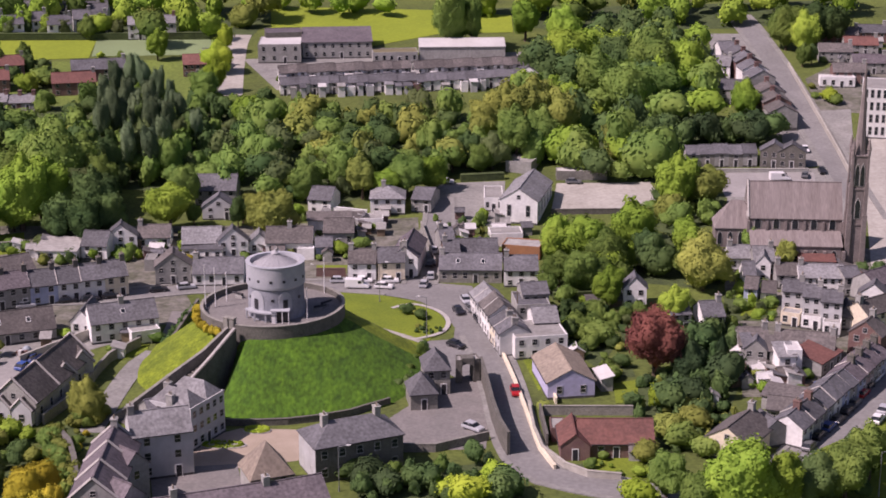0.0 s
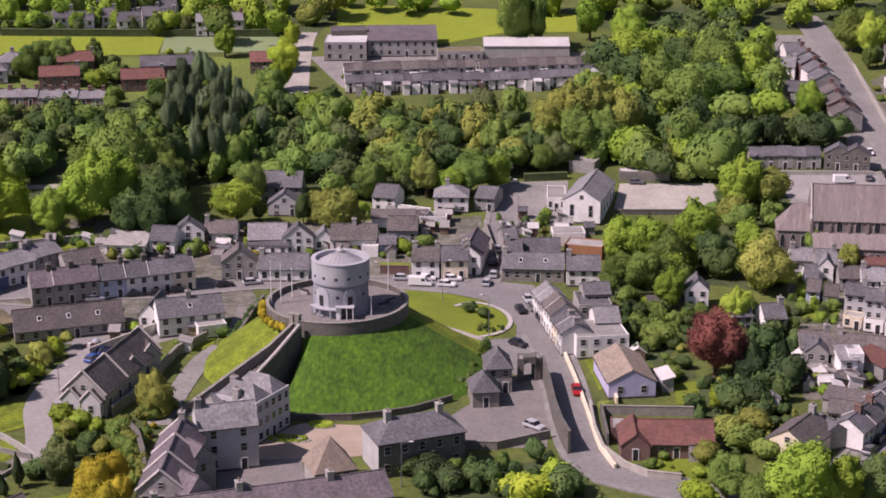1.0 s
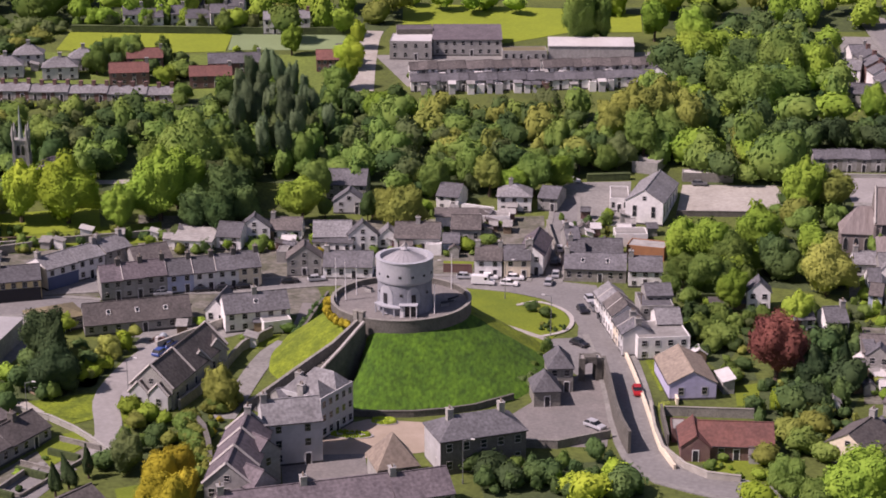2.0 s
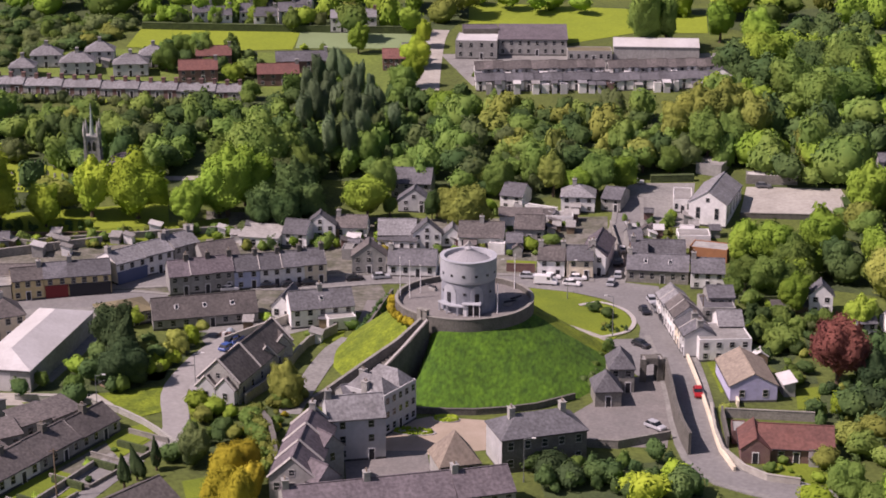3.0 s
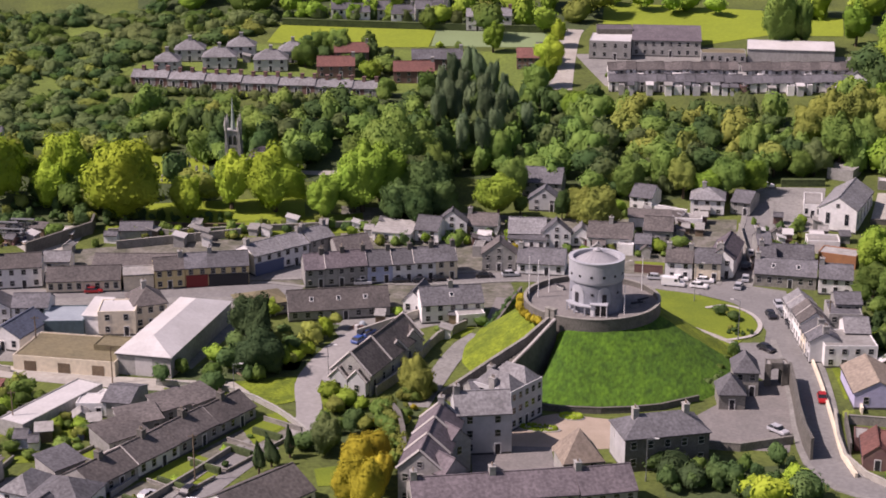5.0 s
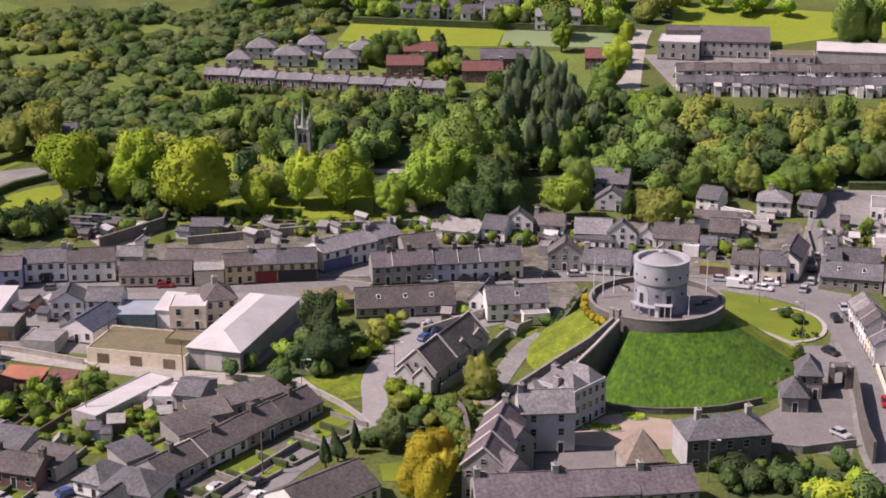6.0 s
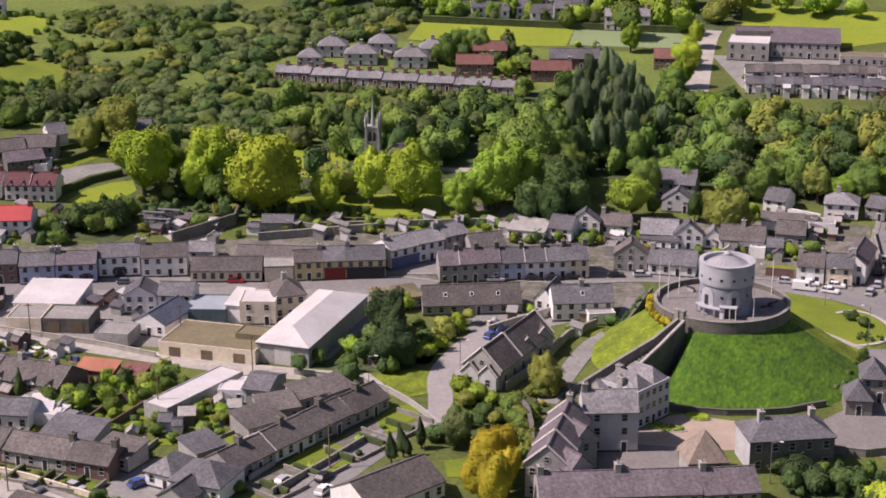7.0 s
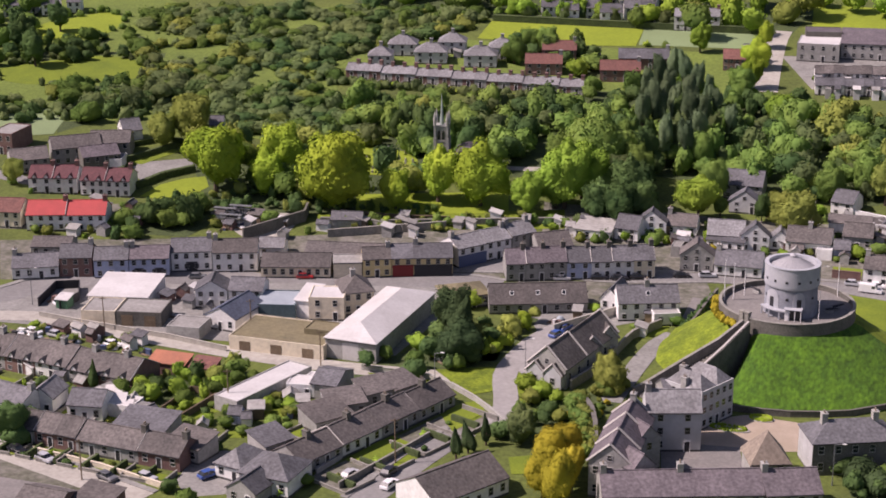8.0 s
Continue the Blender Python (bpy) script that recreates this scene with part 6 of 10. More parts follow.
house(73.7, 304.4, -16.4, 5.9, 7.0, 3.4, 2.2, 'g', 'render_grey', 'slate_brown', 'grey rendered two-storey house with brown slate roof', chim='r')
house(60.7, 301.6, -14.1, 4.5, 3.3, 4.4, 2, 'c', 'render_grey', 'slate', 'grey rendered two-storey house with grey slate roof')
house(59.8, 303.7, -0.3, 1.7, 5.0, 4.2, 1, 'm', 'render_grey', 'slate', 'grey rendered two-storey house with grey slate roof', wins=1)
house(67.5, 297.5, -0.3, 2.9, 5.0, 5.6, 0.3, 'f', 'render_white', 'metal_roof', 'white rendered two-storey house with white metal roof', wins=1)
house(65.0, 301.2, -0.3, 2.9, 5.0, 4.2, 1.4, 'm', 'render_grey', 'slate_brown', 'grey rendered two-storey house with brown slate roof', wins=1)
house(75.5, 300.8, 52.4, 8.9, 6.0, 3, 1.5, 'm', 'render_grey', 'tile_red', 'grey rendered single-storey house with red tiled roof', floors=1)
house(60.8, 275.4, -17.3, 5.5, 6.0, 2.6, 1.4, 'g', 'render_grey', 'slate_brown', 'grey rendered single-storey house with brown slate roof', floors=1)

# street row to the west
house(-212.0, 301.2, 26.5, 11.0, 8.0, 3.2, 2.2, 'g', 'render_white', 'slate', 'white rendered single-storey house with grey slate roof', chim='l', floors=1)
house(-203.6, 305.9, 20.6, 7.8, 8.0, 5, 2.2, 'g', 'brick', 'slate', 'red brick two-storey house with grey slate roof', chim='r')
house(-195.1, 308.0, 22.6, 8.2, 8.0, 4.8, 2, 'g', 'render_blue', 'slate', 'pale blue painted two-storey house with grey slate roof', chim='r')
house(-186.8, 311.7, 21.8, 9.6, 8.0, 4.8, 2, 'g', 'render_blue', 'slate_purple', 'pale blue painted two-storey house with purplish slate roof', chim='l', gates=(2, 2.2, 2.4, 'paint_dark'), door=0)
house(-178.7, 318.4, 24.0, 9.8, 8.0, 5.2, 2.2, 'g', 'render_white', 'slate', 'white rendered two-storey house with grey slate roof', chim='r', gates=(1, 2.8, 2.6, 'paint_dark'), door=0)
house(-168.4, 321.4, 21.0, 10.9, 8.0, 5.2, 2.2, 'g', 'render_white', 'slate_brown', 'white rendered two-storey house with brown slate roof', chim='l')
house(-152.6, 322.1, 16.7, 16.9, 8.0, 3, 2.2, 'g', 'render_cream', 'slate_brown', 'cream rendered single-storey house with brown slate roof', wins=8, floors=1)
house(-143.0, 329.9, 10.3, 20.3, 10.0, 4.2, 1.8, 'g', 'render_cream', 'slate_brown', 'cream rendered two-storey house with brown slate roof')
house(-140.6, 326.0, 21.2, 6.9, 7.0, 4, 0.8, 'g', 'render_cream', 'felt', 'cream rendered two-storey house with grey felt roof', wins=-1, door=0)
house(-133.9, 328.5, 24.7, 6.9, 8.0, 4.8, 1.8, 'g', 'render_yellow', 'slate_brown', 'yellow painted two-storey house with brown slate roof', chim='r')
house(-128.2, 331.0, 22.3, 5.3, 9.0, 4.8, 2.2, 'g', 'render_yellow', 'slate', 'yellow painted two-storey house with grey slate roof', shop='paint_red')
house(-121.3, 333.6, 20.1, 9.5, 9.0, 4.8, 2.2, 'g', 'render_yellow', 'slate', 'yellow painted two-storey house with grey slate roof', shop='paint_dark', chim='l')
house(-114.6, 344.1, 51.8, 8.5, 8.0, 5, 2, 'g', 'render_white', 'slate_pale', 'white rendered two-storey house with pale grey slate roof', chim='l', shop='paint_blue')
house(-109.6, 350.0, 48.9, 7.3, 8.0, 5, 2, 'g', 'render_white', 'slate_pale', 'white rendered two-storey house with pale grey slate roof', chim='r')
house(-104.8, 356.2, 51.6, 7.2, 8.0, 5, 2, 'g', 'render_grey', 'slate_pale', 'grey rendered two-storey house with pale grey slate roof', chim='lr')
house(-96.1, 354.8, 34.0, 9.0, 8.0, 3.2, 2.6, 'g', 'render_grey', 'slate_brown', 'grey rendered two-storey house with brown slate roof')
house(-163.9, 332.5, 13.0, 6.5, 6.0, 3, 1.6, 'g', 'render_white', 'slate_pale', 'white rendered single-storey house with pale grey slate roof', floors=1)

# yards and sheds to the west
house(-182.6, 288.8, 11.9, 13.9, 15.0, 3.4, 0.6, 'm', 'render_white', 'metal_roof', 'white rendered single-storey shed with white metal roof', name='shed', cat='shed', floors=1, wins=-1, door=0)
house(-182.3, 279.2, 12.2, 7.8, 9.0, 3.2, 0.3, 'f', 'render_cream', 'felt', 'cream rendered single-storey warehouse with grey felt roof', name='warehouse', cat='warehouse', floors=1, wins=-1, door=0)
house(-173.2, 281.2, 11.7, 10.5, 9.0, 3.2, 0.3, 'f', 'stone_dark', 'felt', 'dark stone single-storey warehouse with grey felt roof', gates=(2, 2.6, 2.6, 'timber'), name='warehouse', cat='warehouse', floors=1, wins=-1, door=0)
house(-159.9, 276.8, 4.4, 7.6, 7.0, 2.8, 0.3, 'f', 'render_grey', 'felt', 'grey rendered single-storey shed with grey felt roof', name='shed', cat='shed', floors=1, wins=-1, door=0)
house(-162.8, 296.9, 17.6, 7.4, 7.0, 4.4, 2.2, 'c', 'render_white', 'slate', 'white rendered two-storey house with grey slate roof', sides='r')
house(-155.2, 299.2, 11.8, 8.0, 7.0, 4.4, 2, 'g', 'render_white', 'slate', 'white rendered two-storey house with grey slate roof')
house(-154.6, 284.4, -6.8, 8.0, 12.3, 3.2, 2.2, 'c', 'render_white', 'slate_blue', 'white rendered single-storey house with blue-grey slate roof', floors=1)
house(-145.9, 294.4, 13.1, 9.6, 10.0, 3.4, 0.3, 'f', 'teal', 'sheet_blue', 'teal painted single-storey shed with blue metal sheet roof', name='shed', cat='shed', floors=1, wins=-1, door=0)
house(-139.8, 297.0, 1.7, 4.1, 8.0, 4.2, 1.4, 'm', 'render_white', 'metal_roof', 'white rendered single-storey shed with white metal roof', name='shed', cat='shed', floors=1, wins=-1, door=0)
house(-136.8, 274.9, 0.1, 22.0, 13.7, 3.0, 0.3, 'f', 'render_cream', 'felt_olive', 'cream rendered single-storey warehouse with olive felt roof', gates=(3, 2.6, 2.2, 'timber'), name='warehouse', cat='warehouse', floors=1, wins=-1, door=0)
house(-134.3, 297.2, 14.7, 8.0, 8.0, 5.4, 0.3, 'f', 'render_cream', 'metal_roof', 'cream rendered two-storey house with white metal roof', wins=2)
house(-128.9, 303.3, 32.7, 7.3, 9.0, 5.4, 2.8, 'h', 'render_cream', 'slate_brown', 'cream rendered two-storey house with brown slate roof', sides='l', chim='l')
house(-128.0, 281.0, 0.1, 9.5, 5.5, 0.9, 0.2, 'f', 'felt_olive', 'felt_olive', 'low brown felt-clad block on the warehouse roof', floors=1, wins=-1, door=0, name='roof_block', cat='roof block', z=3.2)
house(-120.3, 276.6, -2.3, 11.7, 34.3, 4.5, 2.2, 'h', 'render_grey', 'metal_roof', 'white metal-roofed grey warehouse beside the lane', gates=(1, 3.7, 3.9, 'metal_roof'), name='warehouse', cat='warehouse', floors=1, wins=-1, door=0)

# terraces below the lane
terrace(-195.4, 250.6, -155.4, 245.4, 5, 10, 3.4, 2.8, ['render_grey', 'brick', 'render_white'], 'slate_brown', 'brick two-storey terraced house with brown slate roof', chim='m', cw='render_grey', dorm=2)
plots(-195.4, 250.6, -155.4, 245.4, 5, 1, 7, 195, 'stone', 0.8)
plots(-195.4, 250.6, -155.4, 245.4, 5, -11, -16, 195, 'stone', 0.2)
terrace(-166.2, 219.8, -147.5, 218.1, 4, 7.5, 3, 2.2, ['render_grey', 'brick', 'brick'], 'slate_brown', 'brick single-storey terraced house with brown slate roof', chim='', floors=1)
plots(-166.2, 219.8, -147.5, 218.1, 4, 1, 6, 166, 'stone', 0.95)
plots(-166.2, 219.8, -147.5, 218.1, 4, -8.5, -17.5, 166, 'stone', 0.7)
terrace(-147.4, 218.1, -129.9, 216.9, 2, 7.5, 3, 2.2, ['render_grey', 'brick'], 'slate_brown', 'brick single-storey terraced house with brown slate roof', chim='r', floors=1, cw='stone_dark')
for k in range(6):
    hx, hy = -165.4 + 6.2 * k, 219.4 - 0.5 * k
    garden_wall([(hx, hy - 0.8), (hx - 0.4, hy - 5.6)], 1.1, 0.7, 'undergrowth', label='clipped dark green garden hedge', name='hedge')
for k in range(5):
    hx, hy = -104.6 + 3.3 * k, 223.4 + 7.8 * k
    garden_wall([(hx + 1.2, hy - 0.5), (hx + 7.4, hy - 3.1)], 1.1, 0.8, 'undergrowth', label='clipped dark green garden hedge', name='hedge')
plots(-147.4, 218.1, -129.9, 216.9, 2, 1, 6, 147, 'stone', 0.95)
plots(-147.4, 218.1, -129.9, 216.9, 2, -8.5, -17.5, 147, 'stone', 0.7)
terrace(-108.0, 221.7, -91.7, 260.3, 4, 8, 2.9, 2.3, ['render_grey', 'render_white', 'render_grey'], 'slate_brown', 'rendered single-storey terraced house with brown slate roof', chim='m', floors=1, cw='stone_dark')
drape('yard', [(-131.0, 226.5), (-121.0, 229.0), (-112.0, 214.5), (-124.3, 208.4), (-129.0, 213.5)], 'paving', 0.028, 'grey tarmac turning area', 'ground')
drape('yard', [(-166.0, 213.0), (-148.6, 211.2), (-141.3, 201.9), (-155.6, 196.3)], 'backyard_shaded', 0.028, 'mixed paved front yards', 'ground')
drape('yard', [(-107.1, 221.3), (-98.6, 217.7), (-82.3, 256.3), (-90.8, 259.9)], 'backyard_shaded', 0.033, 'bare brown front garden ground', 'ground')
plots(-108.0, 221.7, -91.7, 260.3, 4, 2, 11, 108, 'stone', 0.5)
drape('lawn', [(-92.3, 256.4), (-91.4, 260.6), (-89.6, 263.0), (-86.4, 261.0), (-85.6, 257.6), (-88.0, 254.0)], 'lawn', 0.19, 'rounded dry yellow-green lawn', 'lawn', rounded=True)
plots(-108.0, 221.7, -91.7, 260.3, 4, -9, -16, 108, 'stone', 0.4)
house(-109.7, 241.9, 53.3, 8.2, 7.0, 2.8, 1.2, 'm', 'render_grey', 'slate_brown', 'grey rendered single-storey house with brown slate roof', floors=1)
house(-101.6, 260.9, 59.0, 6.6, 6.0, 2.8, 1.2, 'm', 'render_grey', 'slate_brown', 'grey rendered single-storey house with brown slate roof', floors=1)
house(-109.5, 252.4, 56.1, 5.4, 4.0, 2.6, 0.8, 'm', 'render_grey', 'slate', 'grey rendered single-storey house with grey slate roof', floors=1)
house(-111.7, 213.3, -5.1, 9.8, 9.0, 3.6, 2.6, 'h', 'render_white', 'slate', 'white rendered single-storey house with grey slate roof', wins=4, floors=1)
house(-120.1, 216.5, -11.6, 5.7, 8.0, 3, 2.2, 'h', 'render_white', 'slate_pale', 'white rendered single-storey house with pale grey slate roof', wins=2, floors=1)
house(-133.5, 243.5, -17.5, 6.1, 22.4, 3, 0.3, 'f', 'render_grey', 'metal_roof', 'grey rendered single-storey shed with white metal roof', name='shed', cat='shed', floors=1, wins=-1, door=0)
house(-122.5, 254.8, 9.1, 5.8, 5.0, 2.8, 0.3, 'f', 'render_white', 'metal_roof', 'white rendered single-storey house with white metal roof', wins=2, floors=1)
house(-117.6, 255.3, 0.3, 5.7, 9.2, 3.4, 1.5, 'g', 'render_grey', 'slate', 'grey rendered single-storey shed with grey slate roof', name='shed', cat='shed', floors=1, wins=-1, door=0)
house(-157.8, 231.3, 9.0, 7.1, 7.0, 3.5, 2, 'g', 'render_white', 'slate', 'white rendered single-storey house with grey slate roof', floors=1)
house(-168.1, 232.1, 5.6, 5.3, 7.0, 3.5, 2, 'c', 'render_white', 'slate_pale', 'white rendered single-storey house with pale grey slate roof', floors=1)
house(-152.2, 235.0, -0.6, 5.2, 5.0, 2.6, 0.3, 'f', 'render_white', 'metal_roof', 'white rendered single-storey shed with white metal roof', name='shed', cat='shed', floors=1, wins=-1, door=0)
house(-143.1, 225.9, -0.3, 10.8, 7.0, 3, 1.2, 'm', 'render_grey', 'slate', 'grey rendered single-storey house with grey slate roof', floors=1)
house(-131.8, 221.3, -11.8, 7.9, 6.0, 3, 1.2, 'm', 'render_grey', 'slate_brown', 'grey rendered single-storey house with brown slate roof', floors=1)
house(-109.4, 248.3, 39.2, 7.5, 6.0, 3, 1.2, 'm', 'render_grey', 'slate_brown', 'grey rendered single-storey house with brown slate roof', floors=1)
house(-105.6, 256.2, 49.9, 6.4, 6.0, 3, 1.2, 'm', 'render_grey', 'slate_brown', 'grey rendered single-storey house with brown slate roof', floors=1)
house(-115.1, 228.3, 59.1, 6.3, 6.0, 3, 1.2, 'm', 'render_grey', 'slate', 'grey rendered single-storey house with grey slate roof', floors=1)
house(-75.1, 219.8, 58.0, 16.5, 11.0, 3.4, 3, 'g', 'render_white', 'slate_brown', 'white rendered single-storey house with brown slate roof', floors=1)
house(-175.4, 228.4, -13.0, 12.3, 8.0, 3.4, 2.2, 'g', 'render_white', 'slate', 'white rendered single-storey house with grey slate roof', chim='r', floors=1)
house(-145.3, 194.1, -2.8, 8.6, 6.0, 2.6, 1.2, 'g', 'brick', 'slate_brown', 'red brick single-storey shed with brown slate roof', name='shed', cat='shed', floors=1, wins=-1, door=0)
house(-137.0, 197.6, -8.2, 7.3, 5.0, 2.4, 1, 'm', 'brick', 'slate_brown', 'red brick single-storey shed with brown slate roof', name='shed', cat='shed', floors=1, wins=-1, door=0)
house(-153.8, 257.4, 0.1, 8.2, 4.0, 2.6, 1, 'm', 'brick', 'tile_orange', 'red brick single-storey shed with orange tiled roof', name='shed', cat='shed', floors=1, wins=-1, door=0)
house(-145.7, 257.3, 0.7, 5.2, 4.0, 2.6, 1, 'm', 'brick', 'tile_red', 'red brick single-storey shed with red tiled roof', name='shed', cat='shed', floors=1, wins=-1, door=0)
house(-129.6, 239.1, 8.8, 2.6, 3.0, 2.2, 1, 'g', 'render_blue', 'slate', 'pale blue painted single-storey shed with grey slate roof', name='shed', cat='shed', floors=1, wins=-1, door=0)
drape('lawn', [(-144.9, 239.0), (-144.0, 249.5), (-140.7, 248.1), (-141.0, 237.1)], 'lawn', 0.1, 'small bright green garden lawn', 'lawn')
drape('lawn', [(-128.5, 243.3), (-128.1, 251.4), (-121.1, 250.4), (-121.2, 243.8)], 'lawn', 0.1, 'small bright green garden lawn', 'lawn')
drape('lawn', [(-130.1, 235.5), (-123.2, 239.1), (-121.9, 235.0), (-128.3, 232.9)], 'lawn', 0.1, 'small bright green garden lawn', 'lawn')
garden_wall([(-145.4, 239.4), (-144.5, 250.6), (-138.9, 250.3)], 1.5, 0.2, 'timber', label='brown timber garden fence')
garden_wall([(-140.3, 236.2), (-138.2, 248.8)], 1.5, 0.2, 'timber', label='brown timber garden fence')
house(-121.8, 258.4, -7.5, 3.8, 4.0, 2.6, 0.3, 'f', 'render_white', 'metal_roof', 'white rendered single-storey shed with white metal roof', name='shed', cat='shed', floors=1, wins=-1, door=0)
house(-117.5, 258.3, 3.2, 4.2, 7.1, 2.8, 1, 'g', 'timber', 'slate', 'brown timber single-storey shed with grey slate roof', name='shed', cat='shed', floors=1, wins=-1, door=0)
house(-113.8, 208.5, -10.3, 6.0, 6.0, 2.8, 2, 'c', 'render_grey', 'slate', 'grey rendered single-storey house with grey slate roof', floors=1)

# hall, school and far rows
house(18.7, 393.9, -13.6, 9.5, 20.4, 6, 3, 'c', 'render_white', 'slate_pale', 'white rendered single-storey hall with pale grey slate roof', name='hall', cat='hall', floors=1, wins=2, door=0, sides='r', tall=2.8)
house(12.8, 402.1, -0.8, 4.7, 12.0, 3.4, 0.3, 'f', 'render_white', 'felt', 'white rendered single-storey house with grey felt roof', wins=3, floors=1)
house(20.2, 429.3, -18.9, 7.1, 8.0, 3, 0.3, 'f', 'render_grey', 'felt', 'grey rendered single-storey shed with grey felt roof', name='shed', cat='shed', floors=1, wins=-1, door=0)
house(36.7, 423.5, -1.8, 13.4, 4.0, 2.3, 0.3, 'f', 'stone', 'metal_roof', 'low grey stone shelter with white metal roof', name='shed', cat='shed', floors=1, wins=-1, door=0)
house(-52.6, 528.4, 1.8, 13.8, 15.0, 6, 0.3, 'f', 'render_grey', 'metal_roof', 'grey rendered two-storey school with white metal roof', name='school', cat='school', wins=4)
house(-34.3, 534.1, 4.3, 22.6, 18.0, 5.4, 2, 'm', 'render_grey', 'slate_purple', 'grey rendered two-storey school with purplish slate roof', name='school', cat='school', wins=8)
house(-52.3, 542.1, 8.1, 12.1, 10.0, 6, 0.3, 'f', 'stone_dark', 'slate_purple', 'dark stone two-storey school with purplish slate roof', name='school', cat='school', wins=-1, door=0)
house(-15.2, 529.1, 5.2, 14.6, 8.0, 3.4, 0.3, 'f', 'render_grey', 'felt_olive', 'grey rendered single-storey house with olive felt roof', wins=6, floors=1)
house(6.4, 531.8, 1.9, 27.9, 14.0, 4.6, 1.6, 'g', 'render_grey', 'metal_roof', 'grey rendered single-storey sports hall with white metal roof', name='sports_hall', cat='hall', floors=1, wins=-1, door=0)
terrace(-50.7, 505.0, -9.8, 511.1, 14, 7, 4, 1.7, ['render_white', 'render_grey'], 'slate_brown', 'rendered two-storey terraced house with brown slate roof', chim='')
terrace(-8.7, 510.5, 25.3, 514.9, 11, 7, 4, 1.7, ['render_white', 'render_grey'], 'slate_brown', 'rendered two-storey terraced house with brown slate roof', chim='')
terrace(-49.4, 495.1, -8.0, 500.3, 14, 7, 3.4, 1.6, ['render_white', 'render_grey'], 'slate', 'rendered two-storey terraced house with grey slate roof', chim='')
terrace(-7.7, 499.2, 25.5, 504.6, 11, 7, 3.4, 1.6, ['render_white'], 'slate', 'rendered two-storey terraced house with grey slate roof', chim='')
house(26.4, 504.0, -7.5, 8.0, 10.8, 4, 2.4, 'c', 'render_white', 'slate', 'white rendered two-storey house with grey slate roof')
terrace(-198.4, 470.4, -119.8, 476.2, 20, 7, 2.8, 1.7, ['brick', 'render_grey'], 'slate_pale', 'brick single-storey terraced house with pale grey slate roof', chim='r', floors=1, cw='brick')
plots(-198.4, 470.4, -119.8, 476.2, 20, 1, 6, 198, 'stone', 0.8)
house(-191.3, 483.4, 14.1, 8.0, 8.0, 4.2, 2.6, 'h', 'render_pale', 'slate_pale', 'pale rendered two-storey house with pale grey slate roof', chim='m', wins=3)
house(-188.4, 497.4, 14.4, 9.7, 8.0, 4.2, 2.6, 'h', 'render_pale', 'slate_pale', 'pale rendered two-storey house with pale grey slate roof', chim='m', wins=3)
house(-176.4, 492.1, 14.5, 10.7, 8.0, 4.2, 2.6, 'h', 'render_pale', 'slate_pale', 'pale rendered two-storey house with pale grey slate roof', chim='m', wins=3)
house(-173.1, 505.0, 13.6, 9.3, 8.0, 4.2, 2.6, 'h', 'render_pale', 'slate_pale', 'pale rendered two-storey house with pale grey slate roof', chim='m', wins=3)
house(-159.4, 493.6, 14.0, 10.9, 8.0, 4.2, 2.6, 'h', 'render_pale', 'slate_pale', 'pale rendered two-storey house with pale grey slate roof', chim='m', wins=3)
house(-155.0, 504.0, 13.0, 9.2, 8.0, 4.2, 2.6, 'h', 'render_pale', 'slate_pale', 'pale rendered two-storey house with pale grey slate roof', chim='m', wins=3)
house(-135.9, 507.7, 13.0, 11.4, 8.0, 4, 2.4, 'g', 'brick', 'tile_red', 'red brick two-storey house with red tiled roof', chim='r', wins=4)
house(-137.1, 492.2, 13.6, 12.2, 8.0, 4, 2.4, 'g', 'brick', 'tile_red', 'red brick two-storey house with red tiled roof', chim='r', wins=4)
house(-111.4, 492.3, 12.9, 13.1, 8.0, 4, 2.4, 'g', 'brick', 'tile_red', 'red brick two-storey house with red tiled roof', chim='r', wins=4)
house(-106.6, 506.4, 13.0, 16.7, 8.0, 4, 2.4, 'g', 'brick', 'slate', 'red brick two-storey house with grey slate roof', chim='r', wins=4)
house(-77.8, 513.2, 9.3, 7.3, 8.0, 4, 2.4, 'g', 'brick', 'tile_red', 'red brick two-storey house with red tiled roof', chim='r', wins=4)
house(-73.3, 519.9, 7.4, 5.5, 8.0, 4, 2.4, 'g', 'brick', 'slate', 'red brick two-storey house with grey slate roof', chim='r', wins=4)
house(-151.1, 553.3, 16.0, 7.0, 8.0, 5, 2.4, 'g', 'render_white', 'slate', 'white rendered two-storey house with grey slate roof', chim='r')
house(-143.2, 551.0, 15.7, 6.1, 8.0, 5, 2.4, 'g', 'render_white', 'slate', 'white rendered two-storey house with grey slate roof', chim='r')
house(-136.0, 556.0, 15.4, 4.9, 8.0, 5, 2.4, 'g', 'render_white', 'slate', 'white rendered two-storey house with grey slate roof', chim='r')
house(-128.4, 552.1, 15.2, 8.1, 8.0, 5, 2.4, 'g', 'render_white', 'slate', 'white rendered two-storey house with grey slate roof', chim='r')
house(-122.3, 559.7, 14.9, 6.1, 8.0, 5, 2.4, 'g', 'render_white', 'slate', 'white rendered two-storey house with grey slate roof', chim='r')
house(-115.9, 557.0, 14.7, 5.2, 8.0, 5, 2.4, 'g', 'render_white', 'slate', 'white rendered two-storey house with grey slate roof', chim='r')
terrace(-105.6, 552.2, -89.9, 554.6, 3, 9, 5.4, 2, ['render_pale'], 'slate_pale', 'pale rendered two-storey terraced house with grey slate roof', chim='r')
house(-146.6, 568.7, 5.6, 9.5, 8.0, 5, 2.4, 'g', 'render_white', 'slate', 'white rendered two-storey house with grey slate roof', chim='r')
